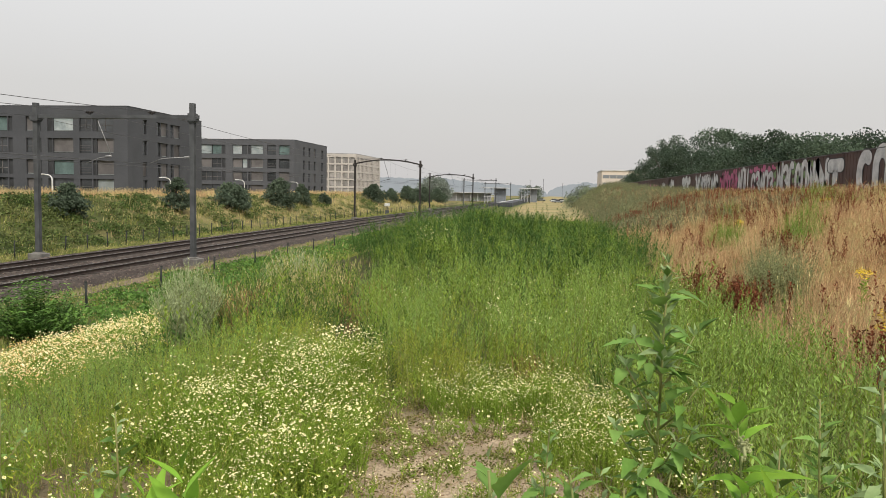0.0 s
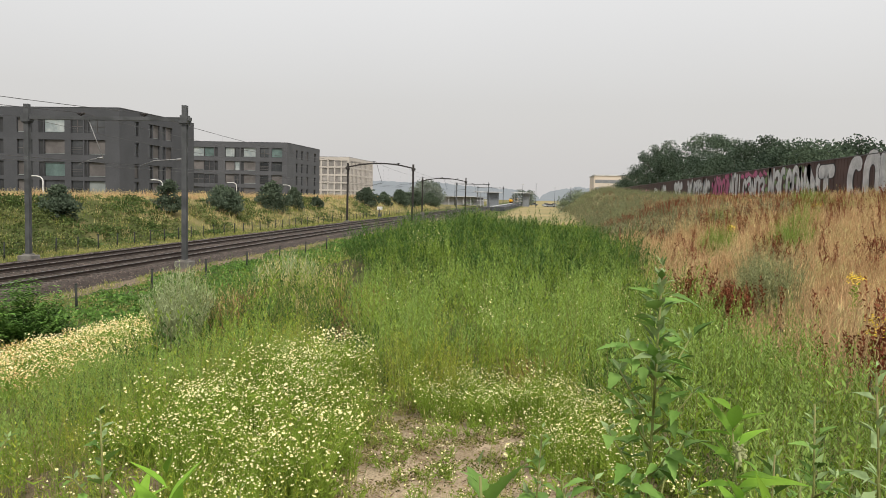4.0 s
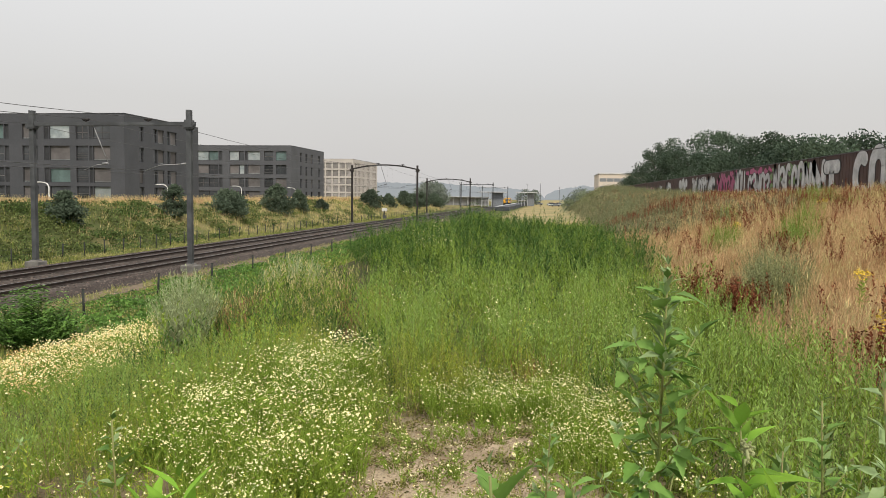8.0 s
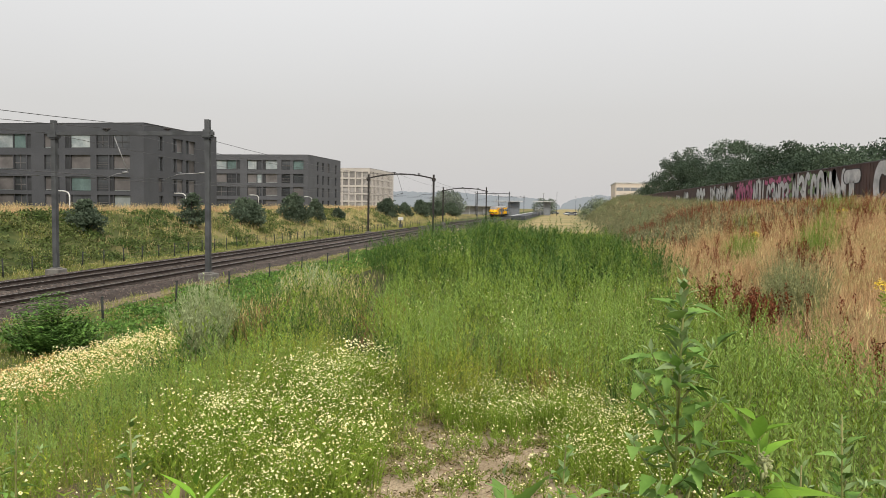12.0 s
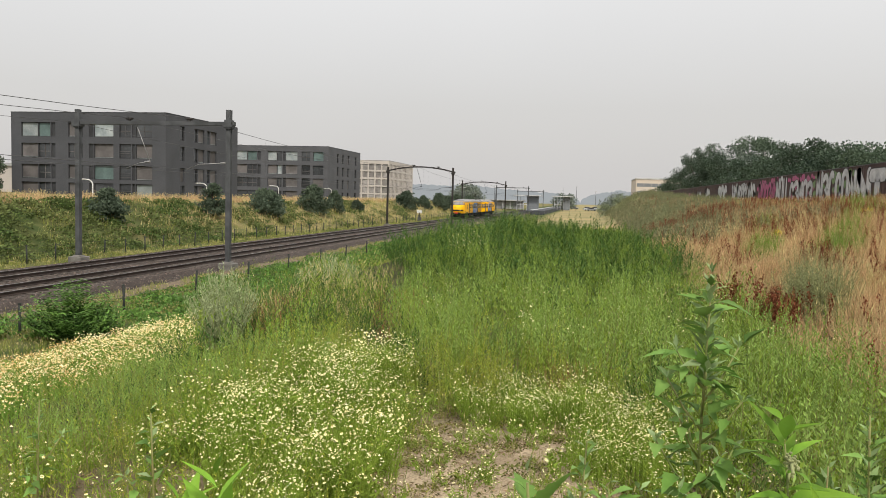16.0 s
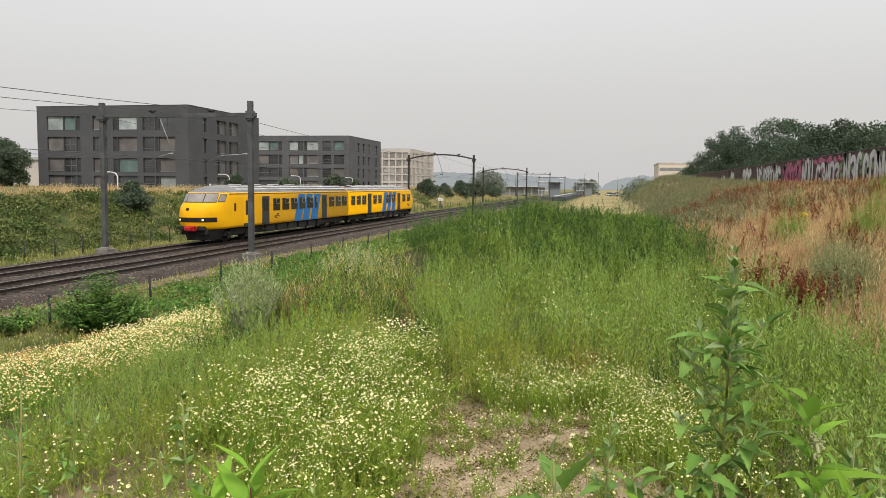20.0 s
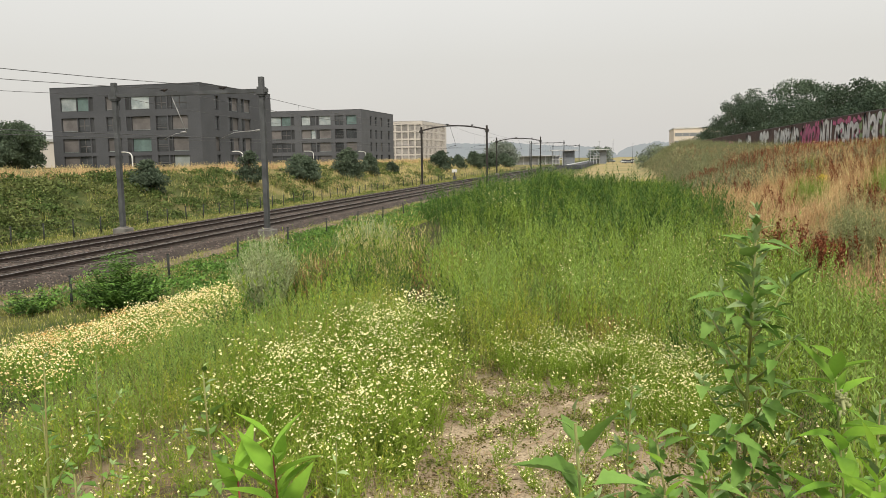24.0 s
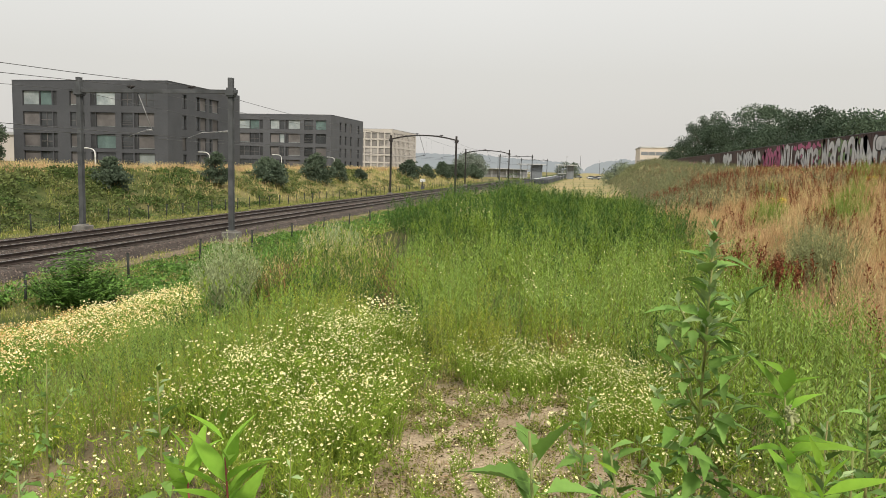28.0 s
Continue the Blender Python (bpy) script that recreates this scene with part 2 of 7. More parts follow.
M["petal_old"] = mat("faded_petals", (0.72, 0.58, 0.34), 0.8, 0.15, 3, 40, island=0.25, tint=(0.58, 0.38, 0.17), trans=0.2)
M["disc"] = mat("yellow_flower_disc", (0.55, 0.42, 0.035), 0.8, 0.1)
M["drygrass"] = mat("dry_grass", (0.52, 0.355, 0.195), 0.85, 0.2, 0.7, 8, island=0.45, tint=(0.42, 0.27, 0.14), trans=0.1)
M["palegrass"] = mat("pale_seed_grass", (0.58, 0.48, 0.245), 0.85, 0.2, 0.7, 8, island=0.3, tint=(0.47, 0.42, 0.185), trans=0.15)
M["dock"] = mat("rust_red_dock", (0.135, 0.036, 0.020), 0.85, 0.2, 1.0, 10, island=0.5, tint=(0.19, 0.070, 0.034), trans=0.1)
M["verge"] = mat("verge_grass", (0.165, 0.215, 0.045), 0.8, 0.2, 0.4, 6, island=0.4, tint=(0.275, 0.275, 0.08), trans=0.15)
M["ragwort"] = mat("yellow_ragwort", (0.68, 0.48, 0.02), 0.7, 0.15, 4, 40, island=0.2)
M["spike"] = mat("flower_spike", (0.34, 0.37, 0.17), 0.7, 0.15)
M["leaf_shrub2"] = mat("bramble_leaves", (0.070, 0.112, 0.032), 0.6, 0.2, 0.3, 4, island=0.5, tint=(0.125, 0.145, 0.05), trans=0.15)
M["silver"] = mat("silvery_leaf", (0.37, 0.42, 0.235), 0.7, 0.2, 2, 20, island=0.4, tint=(0.27, 0.33, 0.155), trans=0.1)
M["litter"] = mat("plant_litter", (0.30, 0.21, 0.125), 0.9, 0.2, 3, 20, island=0.6, tint=(0.16, 0.105, 0.06))
M["brown_grass"] = mat("brown_grass", (0.25, 0.125, 0.06), 0.85, 0.2, 0.7, 8, island=0.4, tint=(0.33, 0.19, 0.095), trans=0.12)
M["orange"] = mat("withered_orange_heads", (0.50, 0.27, 0.07), 0.8, 0.15, 3, 40, island=0.4, tint=(0.40, 0.24, 0.09), trans=0.1)
M["tuft"] = mat("fresh_tuft_leaf", (0.14, 0.26, 0.036), 0.7, 0.2, 1.0, 8, island=0.25, tint=(0.19, 0.29, 0.05), trans=0.15)
M["mugwort"] = mat("grey_mugwort_leaf", (0.19, 0.225, 0.105), 0.75, 0.2, 1.0, 8, island=0.35, tint=(0.24, 0.25, 0.125), trans=0.1)
# far foliage: distance haze is mixed into these three leaf colours
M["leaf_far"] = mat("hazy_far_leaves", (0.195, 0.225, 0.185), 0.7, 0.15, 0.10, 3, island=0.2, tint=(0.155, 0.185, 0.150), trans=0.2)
M["herb_far"] = mat("hazy_bank_herbs", (0.185, 0.205, 0.110), 0.8, 0.15, 0.2, 3, island=0.3, tint=(0.15, 0.145, 0.08), trans=0.1)
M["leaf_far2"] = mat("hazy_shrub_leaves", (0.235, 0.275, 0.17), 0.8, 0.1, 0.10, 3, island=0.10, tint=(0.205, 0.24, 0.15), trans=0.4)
M["petal_cream"] = mat("fading_cream_petals", (0.70, 0.60, 0.31), 0.75, 0.12, 1.2, 30, island=0.3, tint=(0.62, 0.47, 0.20), trans=0.1)
M["moss"] = mat("moss_and_seedlings", (0.12, 0.135, 0.035), 0.9, 0.2, 2, 30, island=0.5, tint=(0.19, 0.17, 0.06), trans=0.05)
M["bark"] = mat("bark", (0.06, 0.05, 0.04), 0.9, 0.3, 3, 20)


def ground_material():
    """Soil and turf: sandy earth near, green verge, dry tan grass on the banks, mixed by place and noise."""
    m = bpy.data.materials.new("earth_and_turf")
    m.use_nodes = True
    nt = m.node_tree
    b = nt.nodes["Principled BSDF"]
    b.inputs["Roughness"].default_value = 0.95
    b.inputs["Specular IOR Level"].default_value = 0.1
    geo = nt.nodes.new("ShaderNodeNewGeometry")
    sep = nt.nodes.new("ShaderNodeSeparateXYZ")
    nt.links.new(geo.outputs["Position"], sep.inputs[0])

    def noise_of(scale, detail=5):
        n = nt.nodes.new("ShaderNodeTexNoise")
        n.inputs["Scale"].default_value, n.inputs["Detail"].default_value = scale, detail
        nt.links.new(geo.outputs["Position"], n.inputs["Vector"])
        return n.outputs["Fac"]

    def ramp_of(src, lo, hi):
        r = nt.nodes.new("ShaderNodeMapRange")
        r.inputs[1].default_value, r.inputs[2].default_value = lo, hi
        nt.links.new(src, r.inputs[0])
        return r.outputs[0]

    def mixed(fac, a, c):
        x = nt.nodes.new("ShaderNodeMix")
        x.data_type = "RGBA"
        nt.links.new(fac, x.inputs[0])
        for sock, v in ((x.inputs[6], a), (x.inputs[7], c)):
            if isinstance(v, tuple):
                sock.default_value = (*v, 1)
            else:
                nt.links.new(v, sock)
        return x.outputs[2]

    def madd(a, k, c):
        q = nt.nodes.new("ShaderNodeMath")
        q.operation = "MULTIPLY_ADD"
        nt.links.new(a, q.inputs[0])
        q.inputs[1].default_value = k
        if isinstance(c, float):
            q.inputs[2].default_value = c
        else:
            nt.links.new(c, q.inputs[2])
        return q.outputs[0]

    sand = mixed(ramp_of(noise_of(3.0), 0.35, 0.65), (0.43, 0.345, 0.24), (0.28, 0.22, 0.145))
    sand = mixed(ramp_of(noise_of(60.0, 3), 0.45, 0.75), sand, (0.17, 0.125, 0.08))
    soil = mixed(ramp_of(noise_of(2.5), 0.35, 0.65), (0.105, 0.090, 0.052), (0.22, 0.172, 0.108))
    # turf colour darkened to deepen the shaded gaps between weeds
    green = mixed(ramp_of(noise_of(0.8), 0.35, 0.65), (0.036, 0.043, 0.017), (0.072, 0.070, 0.029))
    gap = nt.nodes.new("ShaderNodeVectorMath")
    gap.operation = "SUBTRACT"
    gap.inputs[1].default_value = (-0.5, 4.2, 2.3)
    nt.links.new(geo.outputs["Position"], gap.inputs[0])
    flat = nt.nodes.new("ShaderNodeVectorMath")
    flat.operation = "MULTIPLY"
    flat.inputs[1].default_value = (0.85, 0.36, 0.0)
    nt.links.new(gap.outputs[0], flat.inputs[0])
    size = nt.nodes.new("ShaderNodeVectorMath")
    size.operation = "LENGTH"
    nt.links.new(flat.outputs[0], size.inputs[0])
    sand = mixed(ramp_of(madd(noise_of(1.6), 0.8, size.outputs["Value"]), 1.5, 1.15), soil, sand)
    tan = mixed(ramp_of(noise_of(0.5), 0.35, 0.65), (0.33, 0.22, 0.105), (0.24, 0.18, 0.08))
    wob = noise_of(0.35)
    # sand by the viewer, green elsewhere, tan up the bank beyond x = 5
    near = ramp_of(madd(wob, 3.0, sep.outputs[1]), 9.5, 7.0)
    base = mixed(near, green, sand)
    bank = ramp_of(madd(wob, 3.0, sep.outputs[0]), 6.0, 7.2)
    base = mixed(bank, base, tan)
    far = ramp_of(madd(wob, 40.0, sep.outputs[1]), 90.0, 130.0)
    base = mixed(far, base, mixed(ramp_of(noise_of(0.05), 0.4, 0.6), (0.30, 0.235, 0.12), (0.20, 0.19, 0.09)))
    left = ramp_of(sep.outputs[0], -9.0, -12.0)
    verge = mixed(ramp_of(noise_of(0.4), 0.42, 0.62), (0.050, 0.070, 0.022), (0.115, 0.120, 0.045))
    bank2 = nt.nodes.new("ShaderNodeMath")
    bank2.operation = "MULTIPLY"
    nt.links.new(ramp_of(sep.outputs[0], -31.5, -33.5), bank2.inputs[0])
    nt.links.new(ramp_of(madd(noise_of(0.12), 60.0, sep.outputs[1]), 78.0, 110.0), bank2.inputs[1])
    base = mixed(left, base, mixed(bank2.outputs[0], verge, mixed(ramp_of(noise_of(0.3), 0.4, 0.62), (0.20, 0.165, 0.075), (0.12, 0.125, 0.05))))
    # a narrow sandy path beside the near track
    lane = nt.nodes.new("ShaderNodeMath")
    lane.operation = "ABSOLUTE"
    nt.links.new(madd(sep.outputs[0], 1.0, madd(noise_of(0.9), 1.2, 18.3)), lane.inputs[0])
    base = mixed(ramp_of(lane.outputs[0], 0.75, 0.45), base, mixed(ramp_of(noise_of(4.0), 0.4, 0.6), (0.20, 0.155, 0.115), (0.13, 0.105, 0.07)))
    nt.links.new(base, b.inputs["Base Color"])
    bn = nt.nodes.new("ShaderNodeBump")
    bn.inputs["Strength"].default_value, bn.inputs["Distance"].default_value = 0.7, 0.03
    nt.links.new(noise_of(35.0, 4), bn.inputs["Height"])
    nt.links.new(bn.outputs[0], b.inputs["Normal"])
    return m


M["ground"] = ground_material()

# ---------------------------------------------------------------- helpers


def thing(name, label, category, group="", kind="", at=None):
    ob = new(name)
    if at is not None:
        ob.matrix_world = at
    return tagged(ob, label, category, group, kind)


def part(name, bm, material, parent, label="", smooth=False):
    me = bpy.data.meshes.new(name)
    bm.normal_update()
    bm.to_mesh(me)
    bm.free()
    for m in material if isinstance(material, (list, tuple)) else [material]:
        me.materials.append(m)
    if smooth:
        me.polygons.foreach_set("use_smooth", [True] * len(me.polygons))
    ob = new(name, me)
    ob.parent = parent
    if label:
        tagged(ob, label)
    return ob


def shared(name, me, parent, m):
    ob = new(name, me)
    ob.parent = parent
    ob.matrix_basis = m
    return ob


def box(bm, x0, x1, y0, y1, z0, z1, mi=0, bevel=0.0):
    vs = [bm.verts.new((x, y, z)) for x in (x0, x1) for y in (y0, y1) for z in (z0, z1)]
    fs = [(0, 1, 3, 2), (4, 6, 7, 5), (0, 4, 5, 1), (2, 3, 7, 6), (0, 2, 6, 4), (1, 5, 7, 3)]
    faces = [bm.faces.new([vs[i] for i in f]) for f in fs]
    for f in faces:
        f.material_index = mi
    if bevel:
        bmesh.ops.bevel(bm, geom=list({e for f in faces for e in f.edges}), offset=bevel, segments=1, affect="EDGES")
    return bm


def boxes(*rows, bevel=0.0):
    bm = bmesh.new()
    for r in rows:
        box(bm, *r, bevel=bevel)
    return bm


def tube(bm, pts, radius, sides=6, taper=None, mi=0):
    """A round bar along points; taper: the radius at its end."""
    pts = [Vector(p) for p in pts]
    rings = []
    for i, p in enumerate(pts):
        d = (pts[min(i + 1, len(pts) - 1)] - pts[max(i - 1, 0)]).normalized()
        a = d.cross(Vector((0, 0, 1)) if abs(d.z) < 0.9 else Vector((1, 0, 0))).normalized()
        b = d.cross(a)
        r = radius if taper is None else radius + (taper - radius) * i / (len(pts) - 1)
        rings.append([bm.verts.new(p + r * (math.cos(k * math.tau / sides) * a + math.sin(k * math.tau / sides) * b)) for k in range(sides)])
    for u, v in zip(rings, rings[1:]):
        for k in range(sides):
            f = bm.faces.new((u[k], u[(k + 1) % sides], v[(k + 1) % sides], v[k]))
            f.material_index = mi
            f.smooth = True
    for ring in (rings[0][::-1], rings[-1]):
        bm.faces.new(ring).material_index = mi
    return bm


def np_mesh(name, verts, tris, mats, mat_index=None, smooth=False):
    """A mesh of triangles straight from arrays."""
    me = bpy.data.meshes.new(name)
    n, k = len(verts), len(tris)
    me.vertices.add(n)
    me.vertices.foreach_set("co", np.asarray(verts, np.float32).ravel())
    me.loops.add(3 * k)
    me.loops.foreach_set("vertex_index", np.asarray(tris, np.int32).ravel())
    me.polygons.add(k)
    me.polygons.foreach_set("loop_start", np.arange(0, 3 * k, 3, dtype=np.int32))
    if mat_index is not None:
        me.polygons.foreach_set("material_index", np.asarray(mat_index, np.int32))
    if smooth:
        me.polygons.foreach_set("use_smooth", np.ones(k, bool))
    for m in mats:
        me.materials.append(m)
    me.update(calc_edges=True)
    return me


rng = np.random.default_rng(7)

# ---------------------------------------------------------------- the land
# heights across the line of the track: x, then the height there
CROSS_X = [-3000, -62, -46, -39.5, -33, -28.9, -19.2, -15.5, -13.6, -10.5, -8, -6, -4.5, -3.0, 0, 3.8, 10, 16.4, 22, 60, 3000]
MID_Y = [-40, 5.0, 6.5, 8.5, 12, 20, 27, 34, 45, 70, 110, 400]
MID_Z = [2.3, 2.3, 2.15, 1.9, 1.55, 1.35, 1.75, 1.8, 1.2, 0.5, 0.1, 0.0]


def land(x, y):
    """The height of the ground, for arrays of x and y."""
    x, y = np.asarray(x, float), np.asarray(y, float)
    mid = np.interp(y, MID_Y, MID_Z)
    k = np.clip((y - 45) / 60, 0, 1)
    far = np.clip((y - 190) / 80, 0, 1)
    back = 1 - far
    ones = np.ones_like(y)
    cols = [3.0 * back, 3.0 * back, 3.0 * back, 2.75 * back, -0.45 * ones, -0.55 * ones, -0.42 * ones, -0.5 * ones, -0.45 * ones,
            0.22 * (1 - k) - 0.3 * k, 0.72 * (1 - k) - 0.1 * k, 1.08 * (1 - k) - 0.05 * k, 1.38 * (1 - k) * np.minimum(1, 0.35 + 0.3 * mid), (0.25 + 0.83 * mid) * (1 - k), mid, np.minimum(mid, 1.6) + 0.1 * (1 - k),
            2.95 * back, 4.1 * back, 4.15 * back, 4.15 * back, 0 * y]
    z = np.zeros_like(x)
    for i in range(len(CROSS_X) - 1):
        a, b = CROSS_X[i], CROSS_X[i + 1]
        inside = (x >= a) & (x < b)
        t = (x - a) / (b - a)
        z = np.where(inside, cols[i] * (1 - t) + cols[i + 1] * t, z)
    z = z + 0.8 * np.exp(-(((x + 5.2) / 4.2) ** 2) - ((y - 32) / 8.0) ** 2)
    # grassy knoll at the far end of the bank
    z = z + 2.4 * np.exp(-(((x - 10.5) / 5.2) ** 2) - ((y - 150) / 45.0) ** 2)
    z = z + 0.05 * np.sin(1.3 * x + 0.7 * y) * np.sin(0.9 * y - 0.5 * x) * np.clip(1 - far, 0, 1)
    z = z + 0.025 * np.sin(4.1 * x + 1.9) * np.sin(3.7 * y) * (np.abs(x) < 14)
    return z


def build_ground():
    xs = np.concatenate([[-3000, -1500, -700, -300, -150, -90], np.arange(-64, -20, 1.5), np.arange(-20, -11, 0.6), np.arange(-11, 8, 0.22),
                         np.arange(8, 24, 0.7), [26, 30, 40, 60, 100, 200, 500, 1200, 3000]])
    ys = np.concatenate([[-200, -60, -30, -15, -8], np.arange(-4, 14, 0.22), np.arange(14, 50, 0.7), np.arange(50, 130, 3), np.arange(130, 300, 10),
                         [320, 380, 500, 800, 1500, 3000]])
    X, Y = np.meshgrid(xs, ys, indexing="ij")
    Z = land(X, Y)
    V = np.stack([X, Y, Z], -1).reshape(-1, 3)
    a, b = len(xs), len(ys)
    i, j = np.meshgrid(np.arange(a - 1), np.arange(b - 1), indexing="ij")
    q = (i * b + j).ravel()
    T = np.concatenate([np.stack([q, q + b, q + b + 1], 1), np.stack([q, q + b + 1, q + 1], 1)])
    ob = new("ground", np_mesh("ground", V, T, [M["ground"]], smooth=True))
    tagged(ob, "uneven waste ground of sandy soil, weeds and grassy banks", "ground", kind="structure")


build_ground()

# ---------------------------------------------------------------- railway
TRACK_X = (-22.05, -25.78)
BEND = 20000.0


def bend(y):
    return max(0.0, y - 7) ** 2 / (2 * BEND)


def build_track(cx, name):
    y0, y1, n = -60.0, 620.0, 69
    ys = np.linspace(y0, y1, n)
    t = thing(name, "railway track with rusty rails on concrete sleepers in ballast", "railway track", "tracks", "structure")
    for side in (-0.755, 0.755):
        bm = bmesh.new()
        prof = [(-0.07, -0.16), (0.07, -0.16), (0.07, -0.145), (0.01, -0.12), (0.01, -0.045), (0.036, -0.035), (0.036, 0.0), (-0.036, 0.0), (-0.036, -0.035), (-0.01, -0.045), (-0.01, -0.12), (-0.07, -0.145)]
        rings = [[bm.verts.new((cx + side + bend(y) + u, y, v)) for u, v in prof] for y in ys]
        for p, q in zip(rings, rings[1:]):
            for k in range(len(prof)):
                f = bm.faces.new((p[k], p[(k + 1) % len(prof)], q[(k + 1) % len(prof)], q[k]))
                f.material_index = 1 if k == 6 else 0
        bm.normal_update()
        part("rail", bm, [M["rail"], M["rail_top"]], t)
    sl = bmesh.new()
    box(sl, -1.25, 1.25, -0.13, 0.13, -0.32, -0.165, bevel=0.02)
    me = bpy.data.meshes.new("sleeper")
    sl.to_mesh(me)
    sl.free()
    me.materials.append(M["sleeper"])
    y = 12.0
    while y < 150:
        shared("sleeper", me, t, pose(cx + bend(y), y, 0))
        y += 0.62
    return t


def build_ballast():
    bm = bmesh.new()
    prof = [(-29.0, -0.72), (-28.3, -0.195), (-20.35, -0.195), (-19.4, -0.54)]
    ys = [-60 + 8 * i for i in range(86)]
    rings = [[bm.verts.new((x + bend(y), y, z)) for x, z in prof] for y in ys]
    for p, q in zip(rings, rings[1:]):
        for k in range(3):
            bm.faces.new((p[k], p[k + 1], q[k + 1], q[k]))
    ob = part("ballast", bm, M["ballast"], None)
    tagged(ob, "bed of grey-brown crushed stone ballast under the tracks", "ballast", kind="structure")
    # loose stones on the shoulder and between the rails
    n = 42000
    y = 10 + 110 * rng.random(n) ** 1.6
    x = rng.uniform(-28.7, -19.3, n)
    z = np.interp(x, [-29.0, -28.3, -20.35, -19.4], [-0.72, -0.195, -0.195, -0.52])
    base = np.array([[1, 0, 0], [-0.5, 0.85, 0], [-0.5, -0.85, 0], [0, 0, 0.9]])
    F = np.array([[0, 1, 3], [1, 2, 3], [2, 0, 3]])
    s = rng.uniform(0.025, 0.07, n)
    a = rng.uniform(0, 6.28, n)
    c, d = np.cos(a)[:, None], np.sin(a)[:, None]
    V = np.stack([base[:, 0] * c - base[:, 1] * d, base[:, 0] * d + base[:, 1] * c, np.tile(base[:, 2], (n, 1))], -1) * s[:, None, None]
    V += np.stack([x, y, z - 0.01], -1)[:, None]
    T = (F[None] + 4 * np.arange(n)[:, None, None]).reshape(-1, 3)
    ob = new("ballast_stones", np_mesh("ballast_stones", V.reshape(-1, 3), T, [M["stone"]]))
    tagged(ob, "loose crushed ballast stones in greys and browns", "stones", kind="stuff")


build_track(TRACK_X[0], "track_near")
build_track(TRACK_X[1], "track_far")
build_ballast()


# ---------------------------------------------------------------- overhead line
def build_portal(y, xr, xl, top, beam_z, rise, arched, base_z, detailed):
    col = M["steel"] if not arched else M["steel_dark"]
    label = "grey steel overhead-line portal with a straight crossbeam over both tracks" if not arched else "dark steel overhead-line portal with an arched crossbeam"
    p = thing("catenary_portal", label, "overhead line portal", "overhead-line portals")
    w = 0.13
    for x in (xr, xl):
        bm = bmesh.new()
        # H-section mast: two flanges and a web in one outline
        f, g = w - 0.03, 0.1
        outline = [(-w, -w), (w, -w), (w, -f), (g, -f), (g, f), (w, f), (w, w), (-w, w), (-w, f), (-g, f), (-g, -f), (-w, -f)]
        lo, hi = ([bm.verts.new((x + u, y + v, z)) for u, v in outline] for z in (base_z, top))
        for k in range(12):
            bm.faces.new((lo[k], lo[(k + 1) % 12], hi[(k + 1) % 12], hi[k]))
        for ring in (lo[::-1], hi):
            for q in ((0, 1, 2, 11), (10, 3, 4, 9), (8, 5, 6, 7)):
                bm.faces.new([ring[k] for k in q])
        mast = part("mast", bm, col, p)
        bm = boxes((x - 0.26, x + 0.26, y - 0.24, y + 0.24, beam_z - 0.22, beam_z - 0.1), (x - 0.2, x + 0.2, y - 0.2, y + 0.2, beam_z - 0.3, beam_z + 0.2))
        part("clamp", bm, col, mast)
        bm = boxes((x - 0.42, x + 0.42, y - 0.42, y + 0.42, base_z - 0.7, base_z - 0.02), (x - 0.25, x + 0.25, y - 0.25, y + 0.25, base_z - 0.05, base_z + 0.06), bevel=0.03)
        part("foundation", bm, M["concrete"], mast, "square concrete mast foundation")
    bm = bmesh.new()
    n = 12 if arched else 1
    a, b = xl - 0.35, xr + 0.35
    rings = []
    for i in range(n + 1):
        u = i / n
        x, z = a + (b - a) * u, beam_z + rise * (1 - (2 * u - 1) ** 2)
        rings.append([bm.verts.new((x, y + dy, z + dz)) for dy, dz in ((-0.11, -0.1), (0.11, -0.1), (0.11, 0.1), (-0.11, 0.1))])
    for r, s in zip(rings, rings[1:]):
        for k in range(4):
            bm.faces.new((r[k], r[(k + 1) % 4], s[(k + 1) % 4], s[k]))
    bm.faces.new(rings[0][::-1])
    bm.faces.new(rings[-1])
    beam = part("crossbeam", bm, col, p)
    for cx in TRACK_X:
        x = cx + bend(y)
        u = (x - a) / (b - a)
        z = beam_z + rise * (1 - (2 * u - 1) ** 2)
        bm = bmesh.new()
        # insulator and saddle on the beam
        tube(bm, [(x, y, z + 0.1), (x, y, z + 0.2)], 0.06, 8)
        tube(bm, [(x - 0.16, y, z + 0.24), (x + 0.16, y, z + 0.24)], 0.075, 8)
        tube(bm, [(x - 0.24, y, z + 0.24), (x + 0.24, y, z + 0.27)], 0.035, 6)
        part("insulator", bm, M["steel_dark"], beam)
        bm = bmesh.new()
        drop = x + (1.3 if cx == TRACK_X[1] else 1.6)
        tube(bm, [(drop - 0.9, y, z), (drop, y, 5.58)] if cx == TRACK_X[1] else [(xr - 0.1, y, 5.58), (xr - 0.25, y, 5.58)], 0.025, 5)
        tube(bm, [(drop if cx == TRACK_X[1] else xr - 0.2, y, 5.58), (drop - 0.35 if cx == TRACK_X[1] else xr - 0.5, y, 5.55)], 0.06, 6)
        tube(bm, [(drop if cx == TRACK_X[1] else xr - 0.4, y, 5.56), (x + 0.6, y, 5.48), (x - 0.25, y, 5.16)], 0.022, 5)
        part("steady_arm", bm, M["arm_steel"] if detailed else col, p, "pale registration arm of the contact wire")
    return p


